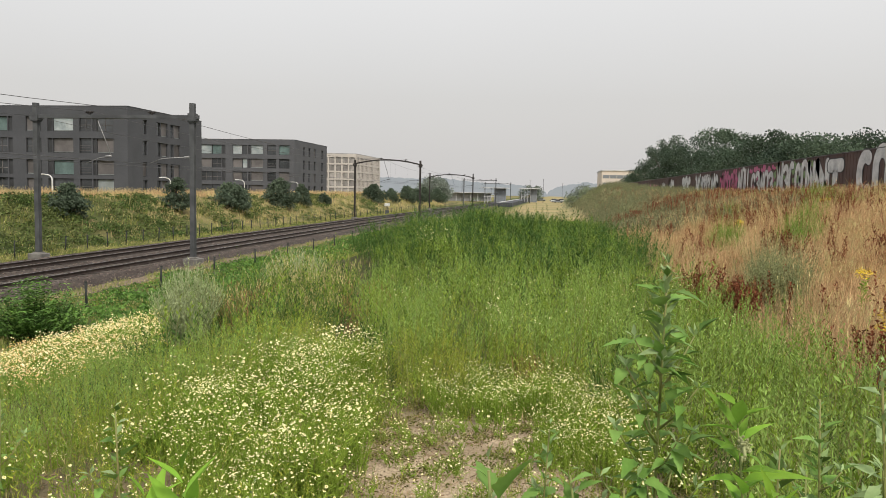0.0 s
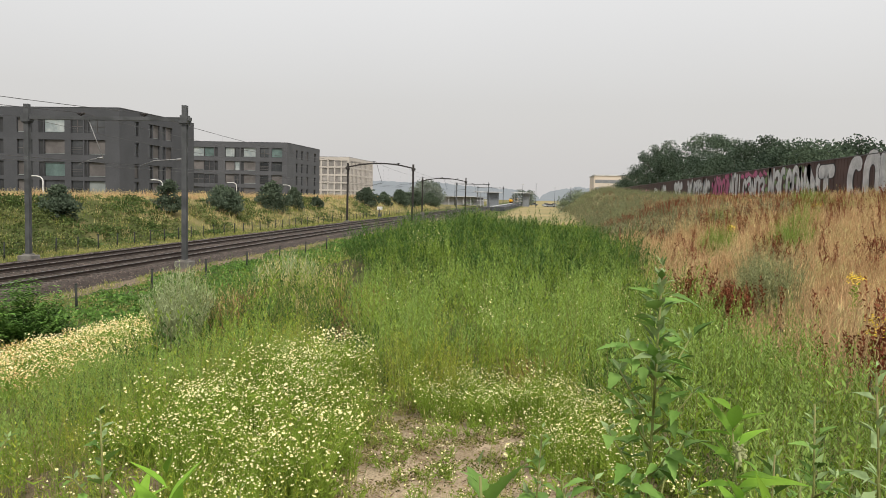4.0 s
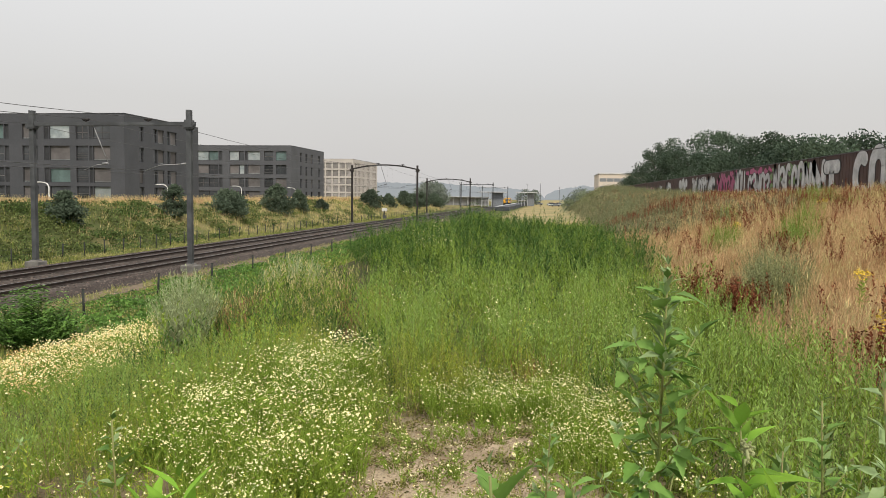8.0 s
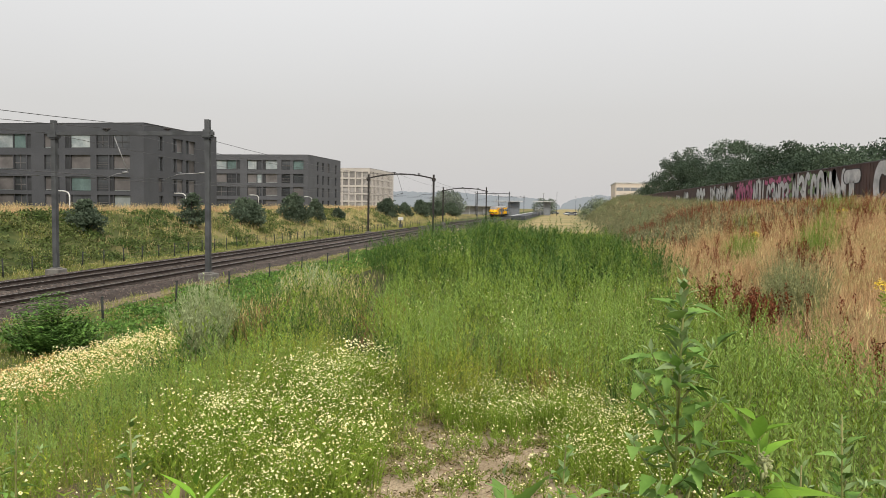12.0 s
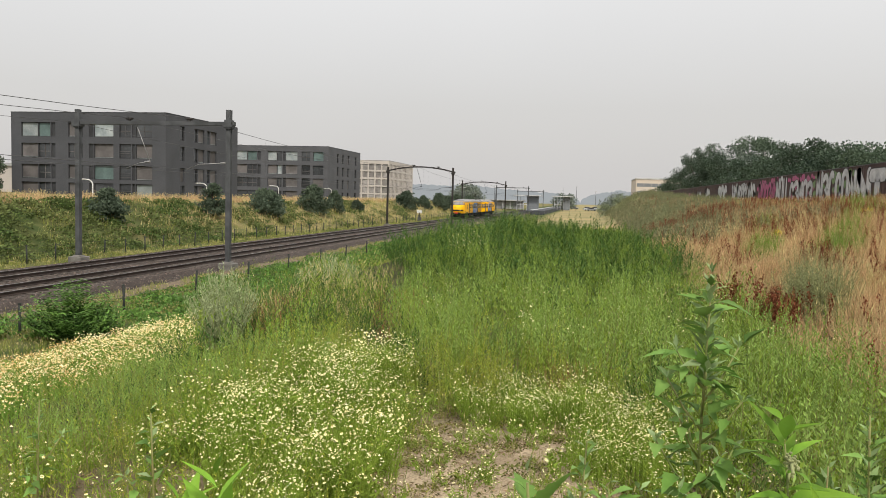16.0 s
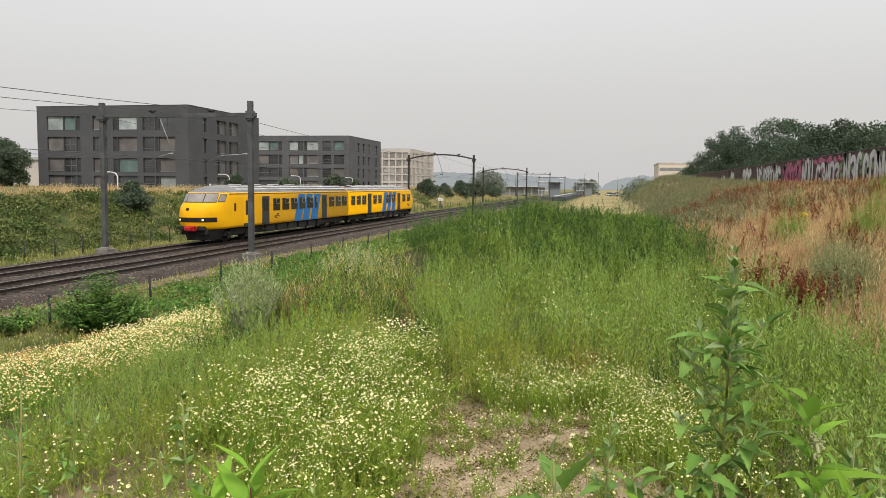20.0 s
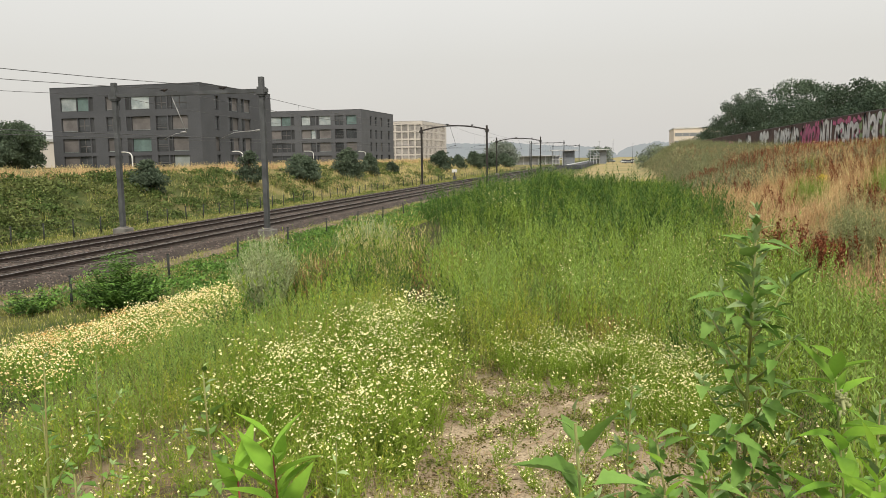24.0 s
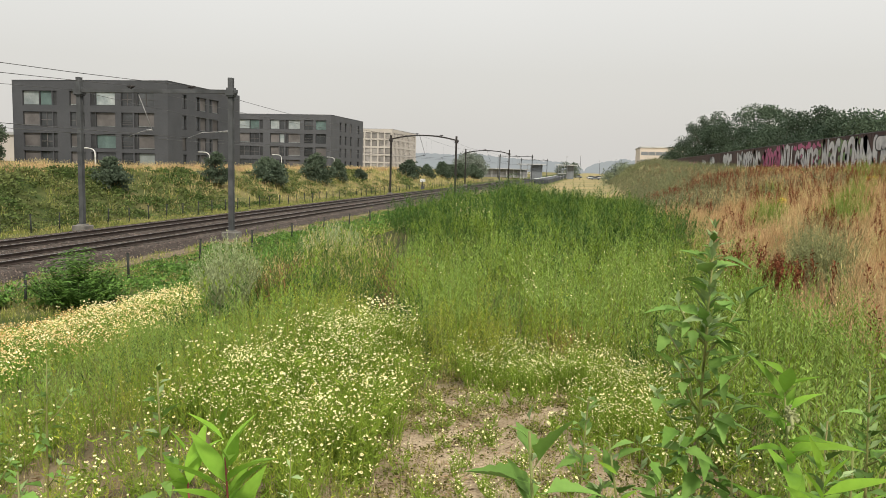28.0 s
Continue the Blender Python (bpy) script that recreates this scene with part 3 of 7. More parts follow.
PORTALS = [(-30.0, -19.7, -29.1, 8.5, 7.8, 0.0, False, 0.0, True), (39.2, -19.64, -29.04, 8.5, 7.75, 0.0, False, 0.0, True),
           (110.5, -19.55, -29.5, 8.45, 7.75, 0.75, True, -0.2, False), (182.0, -19.2, -29.8, 8.4, 7.35, 0.75, True, -0.2, False),
           (252.0, -18.9, -29.6, 8.7, 8.0, 0.0, False, -0.2, False), (325.0, -18.0, -29.0, 8.5, 7.8, 0.0, False, -0.2, False)]
for row in PORTALS:
    build_portal(*row)


def build_wires():
    for cx in TRACK_X:
        t = thing("overhead_wire", "thin catenary and contact wires above a track", "overhead wire", "overhead wires")
        for a, b in zip(PORTALS, PORTALS[1:]):
            bm = bmesh.new()
            n = 14
            y0, y1 = a[0], b[0]

            def saddle(q):
                x = cx + bend(q[0])
                u = (x - q[2]) / (q[1] - q[2])
                return q[4] + q[5] * (1 - (2 * u - 1) ** 2) + 0.3

            z0, z1 = saddle(a), saddle(b)
            pts, low = [], []
            for i in range(n + 1):
                u = i / n
                y = y0 + (y1 - y0) * u
                z = z0 + (z1 - z0) * u - 1.0 * 4 * u * (1 - u)
                pts.append((cx + bend(y), y, z))
                low.append((cx + bend(y), y, 5.16))
            tube(bm, pts, 0.014, 4)
            tube(bm, low, 0.013, 4)
            if y0 > 0:
                for i in range(2, n, 2):
                    tube(bm, [pts[i], low[i]], 0.004, 3)
            part("wire_span", bm, M["wire"], t)
    t = thing("feeder_wire", "thin grey feeder wire strung along the masts", "overhead wire", "overhead wires")
    for x, z in ((-29.5, 7.8),):
        for a, b in zip(PORTALS[:3], PORTALS[1:3]):
            pts = [(x, a[0] + (b[0] - a[0]) * i / 10, z - 0.9 * 4 * (i / 10) * (1 - i / 10)) for i in range(11)]
            part("wire_span", tube(bmesh.new(), pts, 0.012, 4), M["wire"], t)


build_wires()


# ---------------------------------------------------------------- fences and trackside
def build_fence(name, x, y0, y1, step, height, group, label, wires):
    f = thing(name, label, "fence", group)
    bm = bmesh.new()
    tube(bm, [(0, 0, -0.2), (0, 0, height)], 0.045, 6)
    box(bm, -0.05, 0.05, -0.05, 0.05, height, height + 0.03)
    me = bpy.data.meshes.new("post")
    bm.to_mesh(me)
    bm.free()
    me.materials.append(M["post"])
    ys = np.arange(y0, y1, step)
    zs = land(np.full_like(ys, x), ys)
    for y, z in zip(ys, zs):
        shared("post", me, f, pose(x + bend(y), y, z, random.uniform(-2, 2), random.uniform(-3, 3), random.uniform(0, 90)))
    for h in wires:
        part("fence_wire", tube(bmesh.new(), [(x + bend(y), y, z + h) for y, z in zip(ys, zs)], 0.006, 3), M["post"], f)


build_fence("trackside_fence", -16.6, 14.5, 75, 5.2, 0.95, "fences", "low dark wire fence with slim posts along the weedy side", (0.2, 0.5, 0.85))
build_fence("far_fence", -31.4, 12.0, 240, 2.35, 1.05, "fences", "low dark fence of slim posts below the grassy bank", (0.3, 0.65, 1.0))


def build_trackside_sign():
    s = thing("trackside_sign", "white square marker board on a short dark post by the track", "sign")
    x, y, z = -30.6, 138.0, -0.5
    part("post", tube(bmesh.new(), [(x, y, z), (x, y, z + 1.6)], 0.09, 8), M["steel_dark"], s)
    part("board", boxes((x - 0.5, x + 0.5, y - 0.05, y - 0.01, z + 1.5, z + 2.1), bevel=0.01), M["white"], s)
    part("cabinet", boxes((x - 0.3, x + 0.3, y - 0.3, y, z, z + 0.8), bevel=0.02), M["steel"], s)


build_trackside_sign()


def build_street_lamp(x, y, z0, z1, arm):
    l = thing("street_lamp", "white street lamp with a curved arm on the bank", "street lamp", "street lamps")
    pts = [(x, y, z0), (x, y, z1 - 0.5)] + [(x + arm * (1 - math.cos(a)), y, z1 - 0.5 + 0.5 * math.sin(a)) for a in (0.4, 0.8, 1.2, 1.57)]
    pts.append((x + arm * 1.6, y, z1 + 0.03))
    part("pole", tube(bmesh.new(), pts, 0.07, 8, 0.05), M["white"], l)
    part("lantern", boxes((x + arm * 2.0 - 0.45, x + arm * 2.0 + 0.25, y - 0.12, y + 0.12, z1 - 0.02, z1 + 0.09), bevel=0.03), M["white"], l)


for x, y, top in ((-49.0, 68.3, 4.85), (-49.0, 91.6, 5.0), (-49.0, 115.2, 5.15), (-49.0, 141.0, 5.2)):
    build_street_lamp(x, y, 1.0, top, -0.55)


# ---------------------------------------------------------------- buildings
def facade(b, at, width, z0, z1, wins, material, depth=0.35):
    """A wall with real openings; local x along it, its outer face at y = 0, looking towards -y. wins: x0, x1, z0, z1, kind."""
    holder = at
    xs = sorted({0.0, width, *[v for w in wins for v in w[:2]]})
    zs = sorted({z0, z1, *[v for w in wins for v in w[2:4]]})
    bm = bmesh.new()

    def quad(*p):
        bm.faces.new([bm.verts.new(holder @ Vector(q)) for q in p])

    for xa, xb in zip(xs, xs[1:]):
        for za, zb in zip(zs, zs[1:]):
            mx, mz = (xa + xb) / 2, (za + zb) / 2
            if any(w[0] < mx < w[1] and w[2] < mz < w[3] for w in wins):
                continue
            quad((xa, 0, za), (xb, 0, za), (xb, 0, zb), (xa, 0, zb))
    for xa, xb, za, zb, *_ in wins:
        d = depth
        quad((xa, 0, za), (xa, d, za), (xb, d, za), (xb, 0, za))
        quad((xa, 0, zb), (xb, 0, zb), (xb, d, zb), (xa, d, zb))
        quad((xa, 0, za), (xa, 0, zb), (xa, d, zb), (xa, d, za))
        quad((xb, 0, za), (xb, d, za), (xb, d, zb), (xb, 0, zb))
    bmesh.ops.remove_doubles(bm, verts=bm.verts, dist=0.001)
    part("wall", bm, material, b)
    for xa, xb, za, zb, kind in wins:
        if kind == "niche":
            nb = boxes((xa, xb, depth - 0.16, depth - 0.1, za, zb))
            nb.transform(holder)
            part("niche", nb, M["niche"], b, "shadowed recess beside a window")
            continue
        fr = bmesh.new()
        t, d0, d1 = 0.07, depth - 0.14, depth - 0.02
        for r in ((xa, xa + t, za, zb), (xb - t, xb, za, zb), (xa + t, xb - t, za, za + t), (xa + t, xb - t, zb - t, zb)):
            box(fr, r[0], r[1], d0, d1, r[2], r[3])
        fr.transform(holder)
        w = part("window", fr, M["reveal"], b)
        pa = boxes((xa + t, xb - t, d0 + 0.04, d0 + 0.06, za + t, zb - t))
        pa.transform(holder)
        part("pane", pa, M[kind if kind in ("blind", "curtain", "pane_far", "sheer", "bright_pane") else "pane"], w)
        if kind == "loggia":
            rl = bmesh.new()
            for h in (0.35, 0.7, 1.0):
                box(rl, xa + t, xb - t, 0.03, 0.06, za + h, za + h + 0.05)
            rl.transform(holder)
            part("railing", rl, M["blind"], w, "pale horizontal railing bars")
        elif kind in ("blind", "bright_pane") and xb - xa > 1.6:
            rl = boxes((xa + t, xb - t, d0 - 0.01, d0 + 0.03, za + t, za + 0.16))
            rl.transform(holder)
            part("sill_rail", rl, M["curtain"], w)
        elif kind == "slide":
            rl = boxes((xa + t, xb - t, d0 - 0.01, d0 + 0.03, za + 0.85, za + 0.95), ((xa + xb) / 2 - 0.04, (xa + xb) / 2 + 0.04, d0 - 0.01, d0 + 0.03, za + t, zb - t))
            rl.transform(holder)
            part("glazing_bar", rl, M["blind"], w)


def build_block(name, label, x0, x1, y0, y1, z0, z1, front, side, material):
    b = thing(name, label, "apartment building", "apartment blocks")
    facade(b, pose(x0, y0, 0), x1 - x0, z0, z1, front, material)
    facade(b, pose(x1, y0, 0, 0, 0, 90), y1 - y0, z0, z1, side, material)
    part("core", boxes((x0 + 0.01, x1 - 0.36, y0 + 0.36, y1, z0, z1 - 0.3)), M["reveal"], b)
    roof = boxes((x0 + 0.01, x1 - 0.37, y0 + 0.37, y1 - 0.01, z1 - 0.25, z1 - 0.02))
    part("roof", roof, M["roof"], b)
    cap = boxes((x0 - 0.04, x1 + 0.04, y0 - 0.04, y0 + 0.3, z1 + 0.004, z1 + 0.05), (x1 - 0.3, x1 + 0.04, y0 + 0.304, y1, z1 + 0.004, z1 + 0.06))
    part("parapet", cap, M["brick_hazed"], b)
    return b


def rows_of(tops, high, cols):
    """Windows storey by storey from the top; cols: x0, x1 and the kind on each storey."""
    return [(xa, xb, zt - high, zt, kinds[k % len(kinds)]) for k, zt in enumerate(tops) for xa, xb, kinds in cols]


TOPS, TOPS2 = (13.55, 10.5, 7.38, 4.75), (13.55, 10.5, 7.55, 4.6)
FRONT = [(1.7, 4.5, ("bright_pane", "blind", "blind", "blind")), (4.55, 6.6, ("sheer", "slide", "slide", "slide")), (6.75, 7.45, ("niche",)),
         (9.55, 11.4, ("blind", "slide", "blind", "blind")), (11.5, 12.0, ("niche",)), (12.95, 13.7, ("niche",)), (13.75, 16.95, ("bright_pane", "blind", "sheer", "pane")),
         (17.9, 19.75, ("slide", "loggia", "loggia", "loggia")), (19.95, 20.45, ("niche",)), (20.5, 23.15, ("slide", "blind", "blind", "curtain"))]
SIDE = [(3.9, 5.2, ("pane", "pane", "blind", "pane")), (7.9, 9.15, ("pane",)), (9.2, 11.2, ("blind",)), (12.0, 13.0, ("pane",)), (13.05, 15.15, ("blind",))]
build_block("apartment_block", "dark brick apartment block of four storeys with deep windows", -84.8, -59.5, 99.3, 121.9, 2.2, 15.05, rows_of(TOPS, 2.08, FRONT), rows_of(TOPS, 2.1, SIDE), M["brick"])
FRONT2 = [(0.8, 2.6, ("blind", "slide", "blind", "blind")), (5.0, 7.6, ("bright_pane", "blind", "slide", "pane")), (7.65, 9.95, ("sheer", "slide", "slide", "pane")), (10.1, 10.9, ("niche",)),
          (12.6, 14.85, ("bright_pane", "blind", "blind", "blind")), (14.9, 16.05, ("pane", "bright_pane", "slide", "pane")), (16.3, 16.85, ("niche",)), (16.9, 19.8, ("bright_pane", "blind", "blind", "blind")),
          (20.8, 22.85, ("slide", "loggia", "loggia", "pane")), (23.5, 26.0, ("sheer", "pane", "blind", "pane"))]
SIDE2 = [(6.2, 7.5, ("pane",)), (10.0, 11.4, ("pane",)), (14.0, 15.5, ("blind", "pane", "blind", "pane")), (19.8, 21.6, ("pane",))]
build_block("apartment_block", "dark grey brick apartment block of four storeys behind shrubs", -84.5, -57.4, 162.5, 187.0, 2.1, 14.8, rows_of(TOPS2, 2.1, FRONT2), rows_of(TOPS2, 2.1, SIDE2), M["brick_hazed"])


def build_pale_block():
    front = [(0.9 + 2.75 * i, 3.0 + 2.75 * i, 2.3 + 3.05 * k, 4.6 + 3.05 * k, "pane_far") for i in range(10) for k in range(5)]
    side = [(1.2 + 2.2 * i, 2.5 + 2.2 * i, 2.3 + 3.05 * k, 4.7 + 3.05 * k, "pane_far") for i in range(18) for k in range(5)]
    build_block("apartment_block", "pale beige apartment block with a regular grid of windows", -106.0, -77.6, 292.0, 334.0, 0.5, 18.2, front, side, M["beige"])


build_pale_block()


def build_far_house(name, label, x0, x1, y0, y1, z0, z1, material, bands):
    b = thing(name, label, "building", "far buildings")
    part("wall", boxes((x0, x1, y0, y1, z0, z1)), material, b)
    part("roof", boxes((x0 - 0.3, x1 + 0.3, y0 - 0.3, y1 + 0.3, z1, z1 + 0.5)), M["pale"], b)
    for za, zb in bands:
        n = max(2, int((x1 - x0) / 3))
        w = (x1 - x0 - 0.8) / n
        for i in range(n):
            part("window", boxes((x0 + 0.4 + i * w, x0 + 0.4 + (i + 0.95) * w, y0 - 0.05, y0 + 0.1, za, zb)), M["shelter"], b)
    return b


build_far_house("brick_house", "small pale-pink building beside a tree", -110.0, -99.3, 118.0, 130.0, 2.5, 7.6, M["beige"], ())
build_far_house("office_building", "ochre office building with long window bands above the bank", 21.5, 44.0, 345.0, 380.0, 0.0, 14.6, M["ochre"], ((11.3, 12.8), (7.9, 9.4)))


# ---------------------------------------------------------------- station and distance
def build_station():
    p = thing("platform", "long pale concrete station platform beside the tracks", "platform", kind="structure")
    part("deck", boxes((-16.9, -12.5, 235, 470, -0.6, 0.85)), M["platform_edge"], p)
    part("edge", boxes((-17.05, -16.2, 235, 470, 0.855, 1.0)), M["pale"], p)
    part("ramp", boxes((-16.6, -16.4, 150, 300, 0.35, 0.95)), M["platform_edge"], p, "low dark parapet along the ramp")
    for i, (x0, x1, y, h) in enumerate(((-26.5, -18.2, 294, 5.6), (-13.8, -7.0, 337, 5.9))):
        s = thing("platform_shelter", "pale glazed station shelter with a flat roof", "shelter", "shelters")
        part("roof", boxes((x0 - 1.2, x1 + 1.2, y - 2, y + 6, h, h + 0.35)), M["pale"], s)
        part("wall", boxes((x0 + 4.0, x1, y, y + 4, 0, h)), M["shelter"], s)
        for k in range(4):
            part("post", boxes((x0 + 1.3 * k, x0 + 1.3 * k + 0.18, y, y + 0.2, 0, h)), M["pale"], s)
        part("rail", boxes((x0, x0 + 4.0, y + 0.02, y + 0.15, 2.2, 2.45), (x0, x0 + 4.0, y + 0.02, y + 0.15, 3.4, 3.6)), M["pale"], s)
    for x, y, h in ((-9, 300, 9), (-4, 320, 10), (4, 330, 8.5), (-32, 270, 8), (-36, 300, 9.5), (-45, 280, 8), (11, 340, 9.0)):
        m = thing("light_mast", "slim grey light mast by the station", "mast", "light masts")
        part("pole", tube(bmesh.new(), [(x, y, 0), (x, y, h)], 0.12, 6, 0.07), M["steel"], m)
        part("lamp_head", boxes((x - 0.5, x + 0.5, y - 0.15, y + 0.15, h, h + 0.15)), M["pale"], m)
    # bridge deck and car park clutter far behind, left of the tracks
    g = thing("station_hall", "long low pale station hall with a flat roof", "building")
    part("roof", boxes((-60, -27, 330, 345, 3.6, 3.9)), M["pale"], g)
    part("wall", boxes((-59, -28, 332, 344, 0, 3.6)), M["platform"], g)
    for i in range(10):
        part("column", boxes((-58.5 + 3.2 * i, -58.1 + 3.2 * i, 331, 331.4, 0, 3.6)), M["pale"], g)
    r = random.Random(3)
    for i in range(16):
        x, y = r.uniform(-6, 22), r.uniform(330, 400)
        c = thing("parked_car", "distant parked car, pale paint", "car", "distant parked cars")
        part("body", boxes((x - 2.1, x + 2.1, y - 0.9, y + 0.9, 0.3, 0.95), bevel=0.15), M["pale"] if i % 3 else M["shelter"], c)
        part("cabin", boxes((x - 1.2, x + 1.0, y - 0.8, y + 0.8, 0.93, 1.5), bevel=0.2), M["pane"], c)
        for dx in (-1.3, 1.3):
            wb = tube(bmesh.new(), [(x + dx, y - 0.9, 0.32), (x + dx, y - 0.7, 0.32)], 0.32, 10)
            part("wheel", wb, M["under"], c)


build_station()


def build_hills():
    """Far wooded ridge, pale with distance, as a plain backdrop."""
    for name, y, spans, low, color in (("backdrop", 1100.0, ((-560, -7, 27.0), (-8, 130, 23.0), (100, 420, 17.0)), 0.0, "far_hill"),):
        bm = bmesh.new()
        for x0, x1, h in spans:
            n = 220
            pts = []
            for i in range(n + 1):
                u = i / n
                env = math.sin(math.pi * u) ** 0.35
                pts.append((x0 + (x1 - x0) * u, low + h * env * (0.88 + 0.16 * noise.noise((u * 9, x0, 0)) + 0.08 * noise.noise((u * 43, x0, 3)) + 0.05 * noise.noise((u * 130, x0, 7)))))
            for (xa, za), (xb, zb) in zip(pts, pts[1:]):
                yy = y + 0.05 * x0
                bm.faces.new([bm.verts.new(v) for v in ((xa, yy, -8), (xb, yy, -8), (xb, yy, zb), (xa, yy, za))])
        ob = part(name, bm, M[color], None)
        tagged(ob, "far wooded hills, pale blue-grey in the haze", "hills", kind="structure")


build_hills()


# ---------------------------------------------------------------- sprayed wall on the bank
def build_wall():
    x = 17.5
    w = thing("wall_bank", "rust-brown steel wall covered in silver and pink graffiti on top of the bank", "wall", kind="structure")
    bm = bmesh.new()
    box(bm, -0.04, 0.04, 0.02, 2.98, 0, 2.92)
    for k in range(6):
        box(bm, -0.052, -0.04, 0.1 + 0.48 * k, 0.34 + 0.48 * k, 0.02, 2.88)
    me = bpy.data.meshes.new("panel")
    bm.to_mesh(me)
    bm.free()
    me.materials.append(M["wall"])
    for i in range(60):
        y = 22 + 3.0 * i
        shared("panel", me, w, pose(x, y, 3.85))
    part("top_rail", boxes((x - 0.07, x + 0.07, 22, 202, 6.775, 6.83)), M["blind"], w, "pale capping rail")
    rg = random.Random(11)
    z0, layer = 4.25, [0]

    def band(bm, pts, wide, off):
        """A sprayed stroke of even width with round ends along (y, z) points."""
        pts = [Vector((0, p[0], p[1])) for p in pts]
        h = wide / 2
        lf, rt = [], []
        for i, p in enumerate(pts):
            d = (pts[min(i + 1, len(pts) - 1)] - pts[max(i - 1, 0)]).normalized()
            n = Vector((0, -d.z, d.y)) * h
            lf.append(bm.verts.new((x - off, p.y + n.y, p.z + n.z)))
            rt.append(bm.verts.new((x - off, p.y - n.y, p.z - n.z)))
        for i in range(len(pts) - 1):
            bm.faces.new((lf[i], rt[i], rt[i + 1], lf[i + 1]))
        for p in (pts[0], pts[-1]):
            bm.faces.new([bm.verts.new((x - off - 0.0006, p.y + h * math.cos(a * 0.6283), p.z + h * math.sin(a * 0.6283))) for a in range(10)])

    def arc(cy, cz, ry, rz, a0, a1, n=10):
        return [(cy - ry * math.cos(radians(a0 + (a1 - a0) * i / n)), cz + rz * math.sin(radians(a0 + (a1 - a0) * i / n))) for i in range(n + 1)]

    def strokes(kind, y, wide, high):
        """Bent strokes of one sprayed figure; y is its end nearer the viewer."""
        q = wide * 0.36
        b, t, c = z0 + 0.1, z0 + high, y
        if kind == 0:
            return [[(c - q, b), (c - q, t - q)] + arc(c, t - q, q, q, 0, 180, 8) + [(c + q, b)]]
        if kind == 1:
            return [arc(c, (b + t) / 2, q, (t - b) / 2, 0, 360, 16)]
        if kind == 2:
            return [[(c + q, b), (c + q, t)], [(c + q, t), (c - q, b)], [(c - q, b), (c - q, t)]]
        if kind == 3:
            return [arc(c, t - (t - b) / 4, q, (t - b) / 4, 150, -90, 9) + arc(c, b + (t - b) / 4, q, (t - b) / 4, 90, -150, 9)[1:]]
        if kind == 4:
            return [[(c, b), (c, t)], [(c - q * 1.2, t), (c + q * 1.2, t)]]
        if kind == 5:
            return [[(c - q, t), (c - q, b + q)] + arc(c, b + q, q, q, 0, -180, 8) + [(c + q, t)]]
        return [arc(c, (b + t) / 2, q, (t - b) / 2, 60, 300, 12)]

    # near to far: where it begins, where it ends, height, fill, figures, stroke
    for ya, yb, high, fill, kinds, thick in ((30.0, 38.5, 1.9, "spray_white", (0, 3, 1, 2), 0.62), (40.3, 46.8, 2.3, "spray_white", (5, 0, 6), 0.72), (49.1, 53.8, 1.9, "spray_white", (4, 2), 0.75),
                                             (54.0, 62.6, 2.15, "spray_white", (2, 0, 1, 6, 3, 2), 0.50), (63.7, 70.4, 1.75, "spray_white", (3, 0, 2, 3, 1), 0.50), (71.5, 75.2, 2.25, "spray_white", (5, 0, 2), 0.46),
                                             (75.8, 82.4, 1.8, "spray_pink", (2, 3, 0, 1, 2), 0.55), (84.0, 87.6, 1.9, "spray_white", (1, 2), 0.6), (88.4, 96.6, 1.8, "spray_white", (3, 0, 0, 2, 1, 5), 0.6),
                                             (100.2, 106.8, 1.9, "spray_white", (6, 0, 3), 0.85), (113.6, 118.0, 1.7, "spray_white", (1, 2), 0.8), (122, 126, 1.4, "spray_white", (0, 2), 0.7), (131, 142, 1.2, "spray_pink", (0, 1, 2, 3), 0.8)):
        n = len(kinds)
        step = (yb - ya) / n
        for k, kind in enumerate(kinds):
            layer[0] += 1
            off = 0.058 + 0.004 * (layer[0] % 3)
            for grow, up, key in ((0.11, 0.0, "spray_black"), (0.0, 0.0018, fill)):
                bm = bmesh.new()
                for pts in strokes(kind, ya + step * (k + 0.5), step * rg.uniform(0.95, 1.1), high * (0.96 + 0.08 * (k % 2))):
                    band(bm, pts, 1.12 * thick * min(1.0, step / 1.6) + grow, off + up)
                part("graffiti", bm, M[key], w, "sprayed graffiti shape")
    for y0, y1, key, count in ((53.4, 63.4, "spray_green", 46), (63.2, 71, "spray_pink", 34), (75.0, 83, "spray_pink", 30), (88, 97, "spray_white", 20)):
        for k in range(count):
            bm = bmesh.new()
            y, z, s = rg.uniform(y0, y1), rg.choice((rg.uniform(6.2, 6.5), rg.uniform(4.4, 6.4))), rg.uniform(0.15, 0.45)
            bm.faces.new([bm.verts.new((x - 0.0535 - 0.00005 * k, y + math.cos(q * math.tau / 9) * s * rg.uniform(0.7, 1.2), min(6.76, z + math.sin(q * math.tau / 9) * s * 0.7 * rg.uniform(0.7, 1.2)))) for q in range(9)])
            part("graffiti_cloud", bm, M[key], w, "soft sprayed colour behind the shapes")


build_wall()


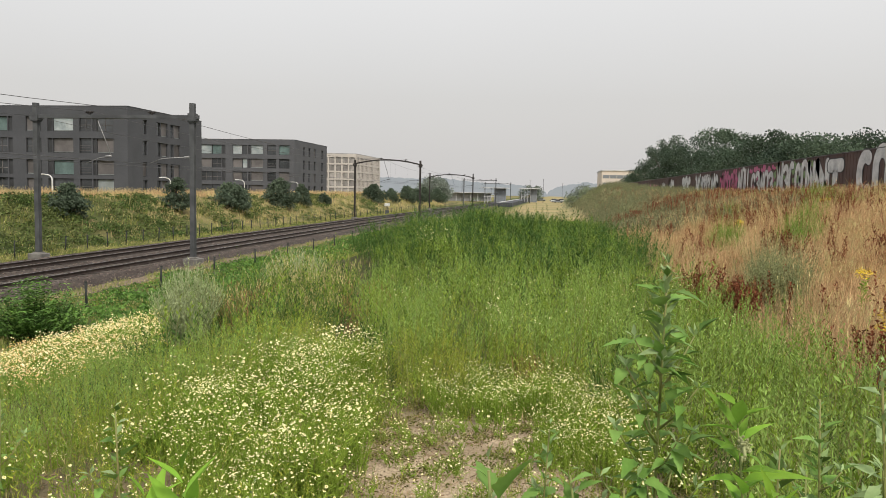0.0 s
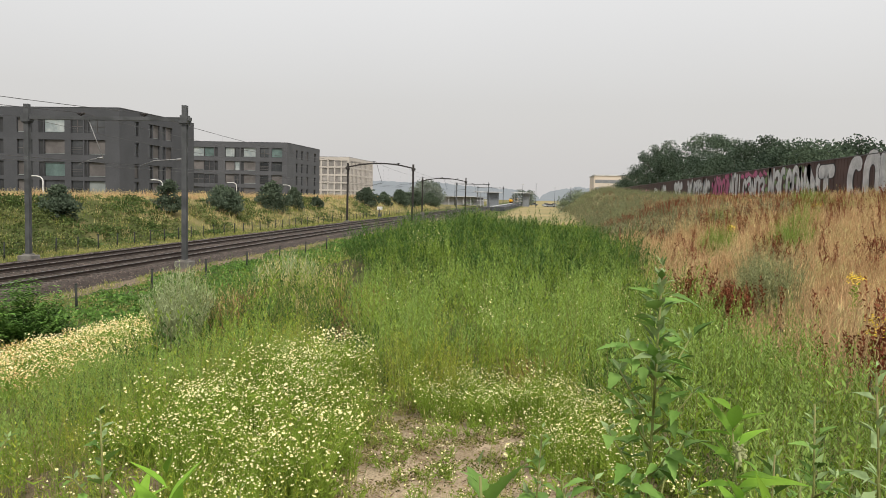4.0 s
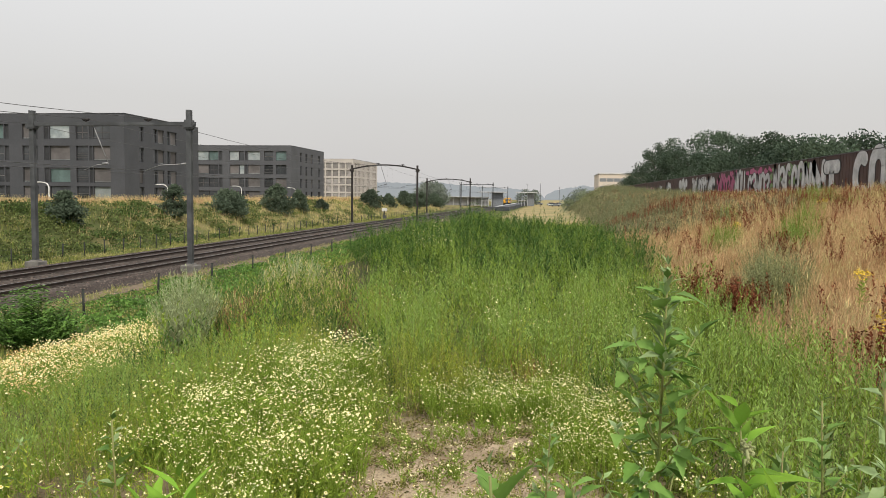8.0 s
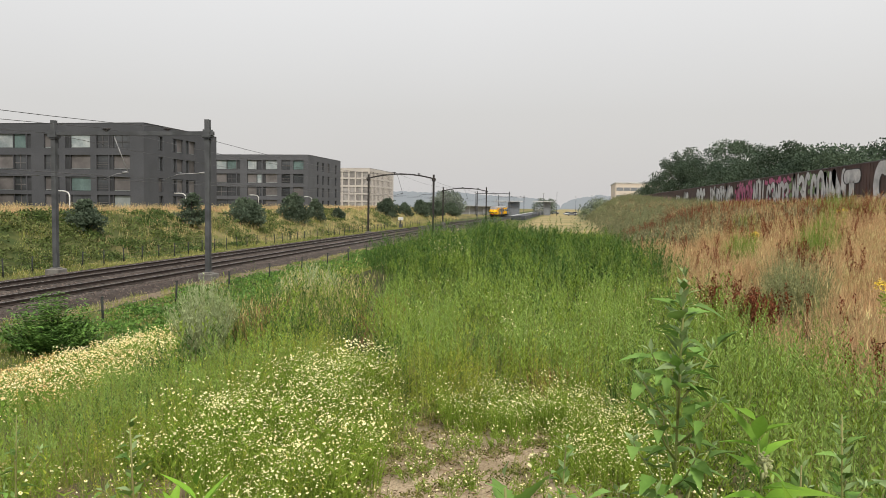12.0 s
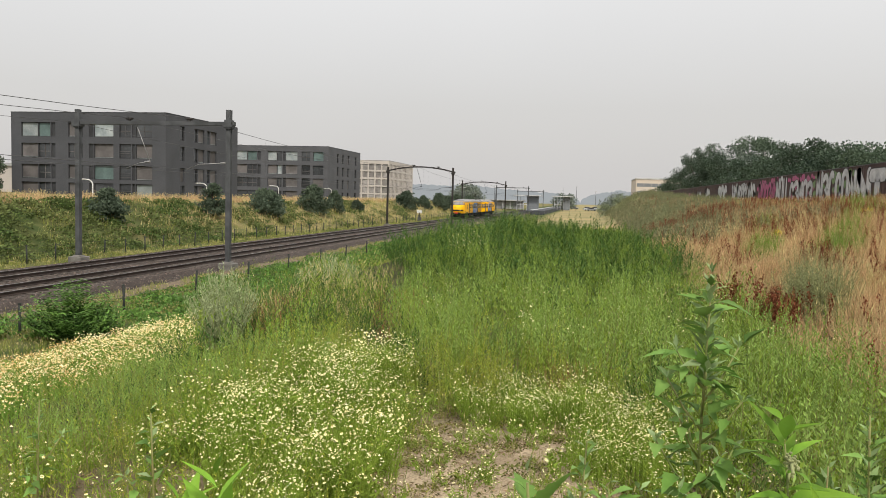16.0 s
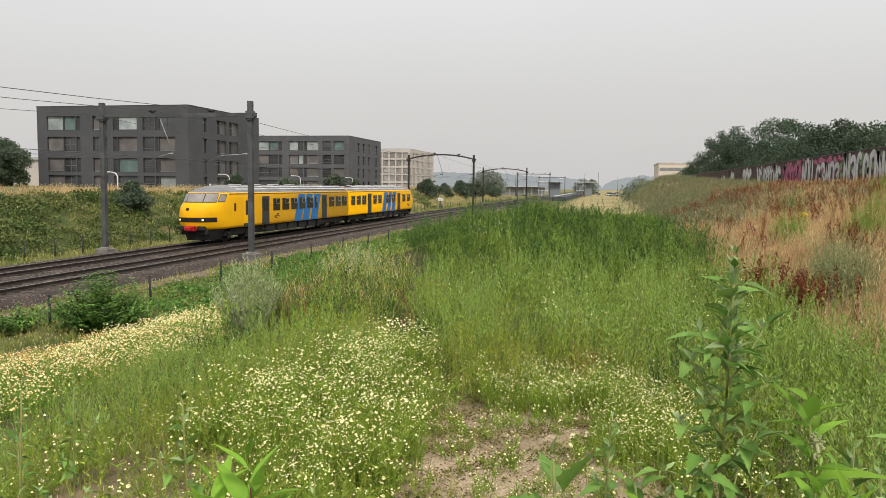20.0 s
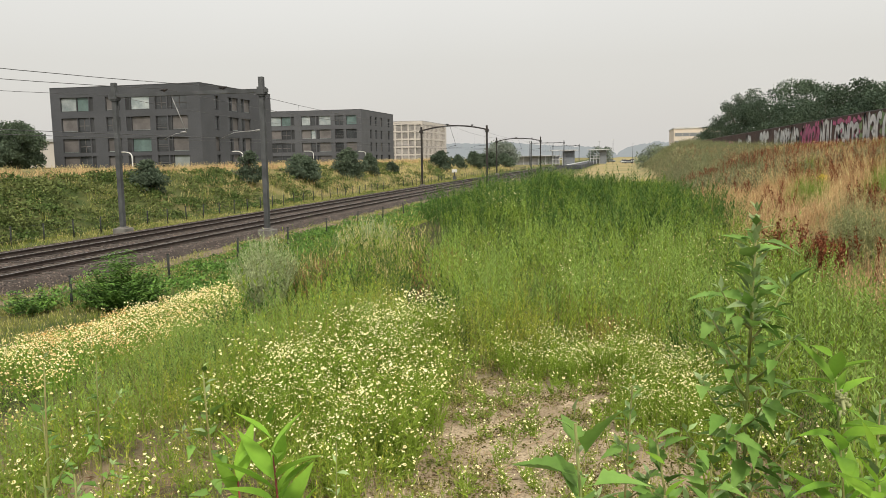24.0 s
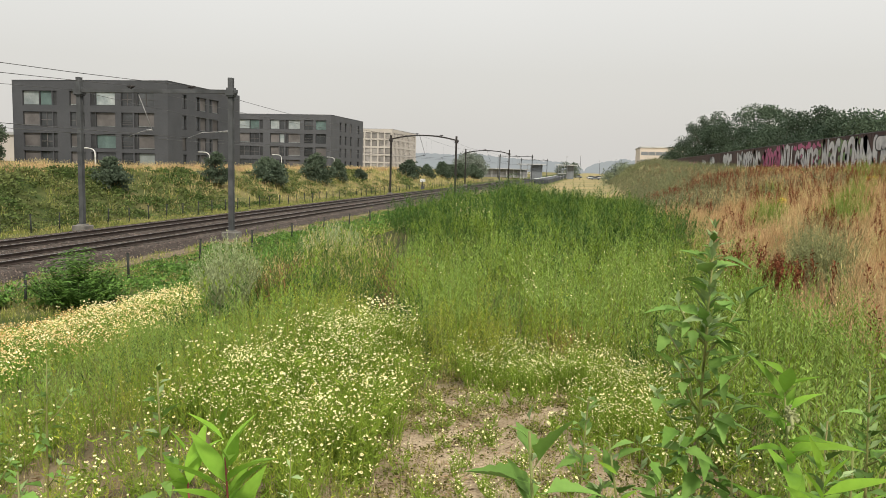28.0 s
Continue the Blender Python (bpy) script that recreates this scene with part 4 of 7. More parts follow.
# ---------------------------------------------------------------- the train
def car_shell(length):
    """Skin of one car with its nose at local y = 0, running to y = length. Returns rows of points by height and round the nose."""
    zs = [0.95, 1.1, 1.4, 1.6, 1.85, 2.1, 2.3, 2.5, 2.65, 2.8, 2.95, 3.1, 3.2, 3.3, 3.38, 3.46, 3.57, 3.68, 3.75, 3.79]
    front = np.interp(zs, [0.95, 1.2, 1.5, 1.8, 2.1, 2.3, 2.5, 2.65, 2.8, 3.2, 3.3, 3.46, 3.57, 3.68, 3.79], [0.75, 0.57, 0.47, 0.45, 0.50, 0.58, 0.74, 0.93, 1.04, 1.36, 1.48, 1.78, 2.15, 2.8, 4.0])
    half = np.interp(zs, [0.95, 1.2, 3.05, 3.2, 3.3, 3.38, 3.46, 3.57, 3.68, 3.75, 3.79], [1.37, 1.41, 1.40, 1.37, 1.31, 1.21, 1.09, 0.88, 0.6, 0.33, 0.02])
    return zs, front, half


def skin_point(z, th, off=0.0):
    """A point of the nose at height z and angle th round it (-90 to 90 degrees), off metres outward."""
    zs, front, half = car_shell(0)
    f, h = float(np.interp(z, zs, front)), float(np.interp(z, zs, half))
    L = 2.3
    c, s = math.cos(th), math.sin(th)
    x = h * math.copysign(abs(s) ** 0.75, s)
    y = f + L * (1 - abs(c) ** 0.85)
    n = Vector((math.sin(th), -math.cos(th), 0.25)).normalized()
    return Vector((x, y, z)) + n * off


def skin_patch(name, z0, z1, a0, a1, off, material, parent, label="", nz=4, na=10):
    bm = bmesh.new()
    grid = [[bm.verts.new(skin_point(z0 + (z1 - z0) * i / nz, radians(a0 + (a1 - a0) * j / na), off)) for j in range(na + 1)] for i in range(nz + 1)]
    for i in range(nz):
        for j in range(na):
            bm.faces.new((grid[i][j], grid[i][j + 1], grid[i + 1][j + 1], grid[i + 1][j]))
    return part(name, bm, material, parent, label, True)


def build_car(train, m, length, windows, doors, stripes, lit, pans):
    """One car as a part of the train; m is its place in the train's space (nose at -y)."""
    zs, front, half = car_shell(length)
    ths = [radians(a) for a in range(-90, 91, 10)]
    bm = bmesh.new()
    rows = []
    for z in zs:
        pts = [(-float(np.interp(z, zs, half)), length, z)] + [tuple(skin_point(z, th)) for th in ths] + [(float(np.interp(z, zs, half)), length, z)]
        rows.append([bm.verts.new(p) for p in pts])
    for i, (a, b) in enumerate(zip(rows, rows[1:])):
        for j in range(len(a) - 1):
            f = bm.faces.new((a[j], a[j + 1], b[j + 1], b[j]))
            f.smooth = True
            f.material_index = 1 if zs[i] >= 3.3 else 0
    bm.faces.new([r[0] for r in rows] + [r[-1] for r in reversed(rows)])
    bm.faces.new(rows[0][::-1])
    bm.transform(m)
    body = part("car_body", bm, [M["yellow"], M["roof"]], train, "yellow carriage body with a grey roof")

    def put(name, b, material, label="", parent=body):
        b.transform(m)
        return part(name, b, material, parent, label)

    def moved(ob):
        ob.data.transform(m)
        return ob

    # underframe, bogies, steps
    rows_u = [(-1.15, 1.15, 3.6, length - 0.6, 0.42, 0.94), (-0.9, 0.9, 0.9, length, 0.6, 0.95)]
    put("underframe", boxes(*rows_u, bevel=0.05), M["under"])
    for k in range(7):
        y = 6.6 + k * 2.0
        if abs(y - 4.6) > 2.6 and abs(y - (length - 4.0)) > 2.6:
            put("equipment_box", boxes((-1.3, 1.3, y, y + 1.5, 0.40, 0.88), bevel=0.04), M["under"])
    for y in (4.6, length - 4.0):
        bg = bmesh.new()
        for x in (-1.05, 1.05):
            box(bg, x - 0.09, x + 0.09, y - 2.0, y + 2.0, 0.42, 0.72, bevel=0.04)
            for dy in (-1.25, 1.25):
                box(bg, x - 0.16, x + 0.16, y + dy - 0.2, y + dy + 0.2, 0.3, 0.65, bevel=0.04)
        put("bogie", bg, M["under"])
        for dy in (-1.25, 1.25):
            for x in (-0.755, 0.755):
                put("wheel", tube(bmesh.new(), [(x - 0.065, y + dy, 0.475), (x + 0.065, y + dy, 0.475)], 0.475, 18), M["under"])
    # snow plough and bumper under the nose
    bm = bmesh.new()
    lo, hi = [], []
    for a in range(-80, 81, 16):
        p = skin_point(1.0, radians(a), -0.05)
        hi.append(bm.verts.new((p.x, p.y, 0.97)))
        lo.append(bm.verts.new((p.x * 0.8, p.y * 0.85 + 0.35, 0.25)))
    for j in range(len(lo) - 1):
        bm.faces.new((lo[j], lo[j + 1], hi[j + 1], hi[j]))
    put("front_skirt", bm, M["under"])
    put("coupler", boxes((-0.33, 0.33, 0.33, 0.95, 0.86, 1.18), (-0.2, 0.2, 0.13, 0.35, 0.9, 1.12), bevel=0.03), M["red"], "red coupler")
    for x in (-0.62, 0.62):
        put("buffer_block", boxes((x - 0.24, x + 0.24, 0.62, 1.0, 0.9, 1.17), bevel=0.04), M["under"])
    # lamp band and lamps
    moved(skin_patch("lamp_band", 1.42, 1.72, -62, 62, 0.012, M["under"], body, "", 2, 12))
    for a in (-27, 27):
        th = radians(a)
        p, n = skin_point(1.57, th, 0.02), Vector((math.sin(th), -math.cos(th), 0))
        b = tube(bmesh.new(), [p, p + n * 0.03], 0.068, 14)
        put("headlight", b, M["lamp"] if lit and abs(a) == 27 else M["cabglass"], "lit headlight" if lit and abs(a) == 27 else "")
    # windscreen in three, corner windows, frames
    for a0, a1 in ((-50, -19), (-17, 17), (19, 50)):
        moved(skin_patch("windscreen_frame", 2.66, 3.26, a0 - 1.2, a1 + 1.2, 0.009, M["under"], body, "", 4, 8))
        moved(skin_patch("windscreen", 2.69, 3.23, a0, a1, 0.016, M["cabglass"], body, "slanted cab windscreen", 4, 8))
    for a0, a1 in ((-72, -55), (55, 72)):
        moved(skin_patch("corner_frame", 2.70, 3.19, a0 - 1, a1 + 1, 0.009, M["under"], body, "", 3, 4))
        moved(skin_patch("corner_window", 2.73, 3.16, a0, a1, 0.014, M["cabglass"], body, "", 3, 4))
    p = skin_point(2.24, radians(-4), 0.012)
    emb = tube(bmesh.new(), [p, p + Vector((0, 0.03, -0.01))], 0.11, 14)
    put("front_emblem", emb, M["logo"], "dark plain emblem shape")
    hn = tube(bmesh.new(), [(0, 3.0, 3.62), (0, 3.0, 3.86)], 0.06, 8)
    put("roof_lamp", hn, M["roof_pale"])

    for sx in (-1, 1):
        X = 1.412 * sx

        def slab(y0, y1, z0, z1, t=0.008, bev=0.0):
            x0, x1 = sorted((X - 0.02 * sx, X + t * sx))
            return boxes((x0, x1, y0, y1, z0, z1), bevel=bev)

        for s0, lean, w, key in stripes:
            bm = bmesh.new()
            vs = []
            for xx in (X, X + 0.005 * sx):
                vs.append([bm.verts.new(v) for v in ((xx, s0, 0.97), (xx, s0 + w, 0.97), (xx - 0.01 * sx, s0 + lean + w, 3.1), (xx - 0.01 * sx, s0 + lean, 3.1))])
            bm.faces.new(vs[1])
            for k in range(4):
                bm.faces.new((vs[0][k], vs[0][(k + 1) % 4], vs[1][(k + 1) % 4], vs[1][k]))
            put("stripe", bm, M[key], "slanted blue livery stripe" if key == "blue" else "")
        for y0, y1 in windows:
            w = put("window", slab(y0, y1, 1.93, 2.82, 0.014, 0.0), M["tglass"])
            tr = bmesh.new()
            xa, xb = sorted((X + 0.012 * sx, X + 0.026 * sx))
            u = y0 + (y1 - y0) * 0.42
            if sx < 0:
                u0, u1 = y0 + 0.05, y0 + (y1 - y0) * 0.58
            u0, u1 = y0 + (y1 - y0) * 0.44, y1 - 0.03
            for r in ((u0, u1, 2.76, 2.8), (u0, u1, 2.42, 2.46), (u0, u0 + 0.04, 2.42, 2.8), (u1 - 0.04, u1, 2.42, 2.8)):
                box(tr, xa, xb, r[0], r[1], r[2], r[3])
            tr.transform(m)
            part("vent_frame", tr, M["chrome"], w, "bright metal vent frame")
        for y0, y1, kind in doors:
            if kind == "grey":
                d = put("door", slab(y0, y1, 0.98, 3.0, 0.012), M["door"], "dark grey passenger door")
                g = slab(y0 + 0.15, (y0 + y1) / 2 - 0.08, 1.95, 2.8, 0.02)
                g.transform(m)
                part("door_window", g, M["tglass"], d)
                g = slab((y0 + y1) / 2 + 0.08, y1 - 0.15, 1.95, 2.8, 0.02)
                g.transform(m)
                part("door_window", g, M["tglass"], d)
                put("door_step", boxes((min(X, X + 0.12 * sx), max(X, X + 0.12 * sx), y0 - 0.1, y1 + 0.1, 0.62, 0.7)), M["under"])
            elif kind == "luggage":
                d = put("door", slab(y0, y1, 1.05, 2.95, 0.012), M["yellow"], "yellow luggage door with two slim windows")
                for u in (0.14, 0.6):
                    g = slab(y0 + u * (y1 - y0), y0 + (u + 0.24) * (y1 - y0), 1.75, 2.75, 0.02)
                    g.transform(m)
                    part("door_window", g, M["logo"], d)
                put("door_sill", slab(y0, y1 + 0.05, 0.97, 1.2, 0.015), M["door"])
            else:
                d = put("cab_door", slab(y0, y1, 1.1, 2.75, 0.008), M["yellow"])
                g = slab(y0 + 0.15, y1 - 0.15, 2.05, 2.6, 0.014)
                g.transform(m)
                part("door_window", g, M["logo"], d)
        # plain emblem bars on the side
        lg = bmesh.new()
        xa, xb = sorted((X, X + 0.006 * sx))
        for dy, z in ((-0.3, 1.5), (0.0, 1.56), (0.3, 1.5), (-0.12, 1.4), (0.18, 1.66)):
            box(lg, xa, xb, windows[0][0] + 0.6 + dy - 0.2, windows[0][0] + 0.6 + dy + 0.2, z - 0.035, z + 0.035)
        put("side_emblem", lg, M["logo"], "dark plain emblem shape")
        # gutter line and pale roof strip
        put("gutter", boxes((min(X * 0.995, X * 0.965), max(X * 0.995, X * 0.965), 3.0, length - 0.05, 3.2, 3.235)), M["door"])
        strip = bmesh.new()
        for x0, z0, x1, z1 in ((1.12, 3.475, 0.98, 3.56), (0.72, 3.655, 0.5, 3.72)):
            vs = [strip.verts.new(v) for v in ((x0 * sx, 4.5, z0 + 0.012), (x1 * sx, 4.5, z1 + 0.012), (x1 * sx, length - 0.1, z1 + 0.012), (x0 * sx, length - 0.1, z0 + 0.012))]
            strip.faces.new(vs)
        put("roof_strip", strip, M["roof_pale"])
    for k in range(6):
        put("roof_vent", boxes((-0.35, 0.35, 6 + 3.1 * k, 6.7 + 3.1 * k, 3.76, 3.86), bevel=0.04), M["roof_pale"])
    for y in pans:
        pn = bmesh.new()
        box(pn, -0.8, 0.8, y - 1.0, y + 1.0, 3.86, 3.93)
        for x in (-0.6, 0.6):
            tube(pn, [(x, y - 0.9, 3.95), (x * 0.9, y + 0.8, 4.2), (x * 0.7, y - 0.4, 4.42)], 0.03, 5)
        tube(pn, [(-0.9, y - 0.4, 4.38), (-0.6, y - 0.4, 4.47), (0.6, y - 0.4, 4.47), (0.9, y - 0.4, 4.38)], 0.03, 5)
        for x in (-0.7, 0.7):
            tube(pn, [(x, y - 1, 3.78), (x, y - 1, 3.92)], 0.06, 6)
            tube(pn, [(x, y + 1, 3.78), (x, y + 1, 3.92)], 0.06, 6)
        put("pantograph", pn, M["under"], "folded dark pantograph")


def build_train():
    t = thing("train", "yellow two-car electric train with blue slanted stripes and grey roof", "train")
    L = 25.95
    win1 = [(9.6, 10.75), (11.2, 12.4), (12.85, 14.0), (14.45, 15.6), (16.05, 17.25), (17.75, 18.25), (21.05, 22.3), (22.7, 23.95), (24.35, 25.6)]
    blue1 = [(13.4, 0.9, 1.35, "blue"), (15.0, 0.95, 1.3, "blue"), (16.7, 0.9, 1.45, "blue")]
    build_car(t, Matrix.Identity(4), L, win1, [(3.45, 4.0, "cab"), (5.0, 6.45, "luggage"), (7.75, 8.9, "grey"), (19.3, 20.4, "grey")], blue1, True, ())
    # the rear car, turned about, distances from its own nose
    E = 52.14
    win2 = [(E - b, E - a) for a, b in ((26.9, 28.05), (28.5, 29.7), (30.2, 31.5), (33.85, 35.0), (35.6, 36.8), (38.6, 40.2), (40.9, 42.0), (45.3, 46.6), (47.4, 48.6))]
    blue2 = [(E - 37.0 - 1.35, -0.9, 1.35, "blue"), (E - 38.8 - 1.3, -0.95, 1.3, "blue"), (E - 40.6 - 1.4, -0.7, 1.4, "blue")]
    build_car(t, pose(0, E, 0, 0, 0, 180), L, win2[::-1], [(3.4, 3.5, "cab"), (E - 44.3, E - 43.1, "grey"), (E - 33.2, E - 32.0, "grey")], blue2, False, (E - 28.2,))
    bl = bmesh.new()
    for k in range(5):
        box(bl, -1.2, 1.2, 25.93 + 0.06 * k, 25.96 + 0.06 * k, 1.0, 3.35)
    part("gangway", bl, M["under"], t, "dark folded gangway between the cars")
    return t


train = build_train()


def motions():
    rows = []
    for t in range(0, 29):
        y = 42.5 + (26.1 if t < 20 else 25.5) * (20 - t)
        x = TRACK_X[1] + bend(y + 26)
        rows.append((t, pose(x + (bend(y) - bend(y + 26)), y, 0, 0, 0, -math.degrees(max(0.0, y + 19) / BEND))))
    walk(train, rows)


# ---------------------------------------------------------------- small plants, as templates of triangles
class Template:
    def __init__(self):
        self.v, self.f, self.m = [], [], []

    def add(self, pts, faces, mi):
        n = len(self.v)
        self.v += [tuple(p) for p in pts]
        self.f += [tuple(n + i for i in f) for f in faces]
        self.m += [mi] * len(faces)

    def ribbon(self, pts, w0, w1, mi, side=None):
        """A tapered strip along points."""
        pts = [np.asarray(p, float) for p in pts]
        a = random.uniform(0, 6.28) if side is None else side
        s = np.array([math.cos(a), math.sin(a), 0.0])
        vs, n = [], len(pts) - 1
        for i, p in enumerate(pts[:-1]):
            w = w0 + (w1 - w0) * i / n
            vs += [p - s * w / 2, p + s * w / 2]
        vs.append(pts[-1])
        fs = []
        for i in range(n - 1):
            k = 2 * i
            fs += [(k, k + 1, k + 3), (k, k + 3, k + 2)]
        k = 2 * (n - 1)
        fs.append((k, k + 1, k + 2))
        self.add(vs, fs, mi)

    def leaf(self, p, d, length, width, mi, lift=0.0):
        """A rhombic leaf folded along its rib: four triangles."""
        p, d = np.asarray(p, float), np.asarray(d, float)
        d = d / np.linalg.norm(d)
        s = np.cross(d, (0, 0, 1.0))
        s = s / (np.linalg.norm(s) + 1e-6)
        u = np.cross(s, d)
        mid = p + d * length * 0.45 - u * width * 0.12
        tip = p + d * length - u * length * 0.15
        a = p + d * length * 0.42 + s * width / 2 + u * width * lift
        b = p + d * length * 0.42 - s * width / 2 + u * width * lift
        self.add([p, a, tip, b, mid], [(0, 1, 4), (1, 2, 4), (2, 3, 4), (3, 0, 4)], mi)

    def chip(self, p, d, length, width, mi):
        """A small flat leaf or bud: two triangles."""
        p, d = np.asarray(p, float), np.asarray(d, float)
        d = d / np.linalg.norm(d)
        a = random.uniform(0, 6.28)
        s = np.cross(d, (math.cos(a), math.sin(a), 0.4))
        s = s / (np.linalg.norm(s) + 1e-6)
        self.add([p, p + d * length * 0.5 + s * width / 2, p + d * length, p + d * length * 0.5 - s * width / 2], [(0, 1, 2), (0, 2, 3)], mi)

    def sliver(self, p, d, length, width, mi):
        """A narrow leaf: one triangle."""
        p, d = np.asarray(p, float), np.asarray(d, float)
        a = random.uniform(0, 6.28)
        s = np.cross(d, (math.cos(a), math.sin(a), 0.4))
        s = s / (np.linalg.norm(s) + 1e-6) * width / 2
        self.add([p - s, p + s, p + d * length], [(0, 1, 2)], mi)

    def dot(self, p, r, mi):
        """A small far flower head: a four-sided cap."""
        p, a = np.asarray(p, float), random.uniform(0, 6.28)
        ring = [p + (r * math.cos(a + k * 1.5708), r * math.sin(a + k * 1.5708), 0.0) for k in range(4)]
        self.add([p + (0, 0, r * 1.1), *ring], [(0, k + 1, (k + 1) % 4 + 1) for k in range(4)], mi)

    def daisy(self, p, r, tilt, mi, disc):
        a = random.uniform(0, 6.28)
        t = np.array([tilt * math.cos(a), tilt * math.sin(a), 1.0])
        t = t / np.linalg.norm(t)
        s = np.cross(t, (1, 0, 0.01))
        s = s / np.linalg.norm(s)
        u = np.cross(t, s)
        p = np.asarray(p, float)
        ring = [p + r * (math.cos(k * math.tau / 7 + a) * s + math.sin(k * math.tau / 7 + a) * u) * random.uniform(0.85, 1.1) - t * r * random.uniform(0.05, 0.3) for k in range(7)]
        self.add([p, *ring], [(0, k + 1, (k + 1) % 7 + 1) for k in range(7)], mi)
        ring = [p + 0.38 * r * (math.cos(k * math.tau / 5) * s + math.sin(k * math.tau / 5) * u) + t * 0.002 for k in range(5)]
        self.add([p + t * 0.3 * r, *ring], [(0, k + 1, (k + 1) % 5 + 1) for k in range(5)], disc)

    def arrays(self):
        return np.array(self.v), np.array(self.f, np.int64), np.array(self.m, np.int32)


def away(a, up):
    return (math.cos(a) * math.cos(up), math.sin(a) * math.cos(up), math.sin(up))


def t_goosefoot(h, n, ll, bushy=0.35):
    """Upright weed: stem, side shoots, many small leaves, a mealy spike on top. Slots: leaf, pale leaf, stem."""
    t = Template()
    bendx, bendy = random.uniform(-0.1, 0.1) * h, random.uniform(-0.1, 0.1) * h
    stem = lambda u: np.array([bendx * u * u, bendy * u * u, h * u])
    t.ribbon([stem(0), stem(0.5), stem(1)], 0.010, 0.004, 2)
    t.ribbon([stem(0), stem(0.5), stem(1)], 0.010, 0.004, 2)
    for i in range(n):
        u = 0.12 + 0.85 * (i / n)
        a = i * 2.4 + random.uniform(-0.4, 0.4)
        up = random.uniform(0.1, 0.9)
        size = ll * (1.15 - 0.75 * u) * random.uniform(0.7, 1.25)
        p = stem(u)
        if random.random() < bushy and u < 0.85:
            q = p + np.array(away(a, 0.95)) * h * random.uniform(0.1, 0.24) * (1.1 - u)
            t.ribbon([p, (p + q) / 2, q], 0.005, 0.003, 2)
            for k in range(4):
                w = 0.35 + 0.65 * k / 3
                t.chip(p + (q - p) * w, away(a + random.uniform(-1.6, 1.6), random.uniform(0.1, 1.2)), size * 0.75, size * 0.42, random.choice((0, 0, 1)))
        t.chip(p, away(a, up), size, size * 0.4, 0 if u < 0.6 or random.random() < 0.5 else 1)
    for k in range(10):
        u = 0.72 + 0.28 * k / 9
        t.chip(stem(u), away(random.uniform(0, 6.28), random.uniform(0.6, 1.4)), ll * 0.5, ll * 0.22, 1)
    return t.arrays()


def t_wand(h, n, spread, ll, leaves=24):
    """Slim upright stems close set with small narrow leaves. Slots: leaf, pale leaf, stem."""
    t = Template()
    for i in range(n):
        a, d = random.uniform(0, 6.28), spread * math.sqrt(random.random())
        b = np.array([math.cos(a) * d, math.sin(a) * d, 0])
        hh = h * random.uniform(0.55, 1.12)
        k1, k2 = random.uniform(-0.05, 0.2), random.uniform(-0.08, 0.08)
        o = np.array([(math.cos(a) * k1 + k2) * hh, (math.sin(a) * k1 - k2) * hh, hh])
        pt = lambda u: b + o * np.array([u * u, u * u, u])
        t.ribbon([pt(0), pt(0.55), pt(1)], 0.005, 0.003, 2)
        pale = random.random()
        for k in range(leaves):
            u = 0.15 + 0.87 * (k / leaves) ** 0.85
            q = ll * random.uniform(0.7, 1.35) * (1.2 - 0.6 * u)
            t.sliver(pt(u), away(k * 2.4 + random.uniform(-0.5, 0.5), random.uniform(0.45, 1.28)), q, q * 0.3, 1 if (pale < 0.4 and u > 0.3) or u > 0.82 else 0)
    return t.arrays()


def t_bush(h, n, spread, ll, leaves, pale_from=0.62):
    """A rounded clump of leafy shoots, tallest in the middle and leaning outward at the rim. Slots: leaf, pale leaf, stem."""
    t = Template()
    for i in range(n):
        a, d = random.uniform(0, 6.28), math.sqrt(random.random())
        b = np.array([math.cos(a) * d * spread * 0.55, math.sin(a) * d * spread * 0.55, 0])
        hh = h * (1 - 0.5 * d * d) * random.uniform(0.78, 1.12)
        o = np.array([math.cos(a) * d * spread * 0.6, math.sin(a) * d * spread * 0.6, hh])
        pt = lambda u: b + o * np.array([u ** 1.6, u ** 1.6, u])
        t.ribbon([pt(0), pt(0.55), pt(1)], 0.006, 0.003, 2)
        tone = random.uniform(-0.15, 0.25)
        for k in range(leaves):
            u = 0.18 + 0.84 * (k / leaves) ** 0.8
            q = ll * random.uniform(0.65, 1.35) * (1.2 - 0.65 * u)
            t.chip(pt(u), away(k * 2.4 + random.uniform(-0.6, 0.6), random.uniform(0.6, 1.38)), q, q * 0.3, 1 if u + tone > pale_from + 0.15 else 0)
    return t.arrays()


def t_dots(h, n, r, spread):
    """A far clump of small flower heads on fine stalks. Slots: leaf, petals, old petals."""
    t = Template()
    for i in range(n):
        a, d = random.uniform(0, 6.28), spread * math.sqrt(random.random())
        b = np.array([math.cos(a) * d * 0.7, math.sin(a) * d * 0.7, 0])
        top = np.array([math.cos(a) * d, math.sin(a) * d, h * random.uniform(0.45, 1.1)])
        t.ribbon([b, (b + top) / 2, top], 0.008, 0.004, 0)
        for k in range(3):
            t.sliver(b + (top - b) * random.uniform(0.2, 0.9), away(random.uniform(0, 6.28), random.uniform(0.2, 1.1)), 0.07, 0.016, 0)
        t.dot(top, r * random.uniform(0.7, 1.3), 1 if random.random() < 0.75 else 2)
    return t.arrays()


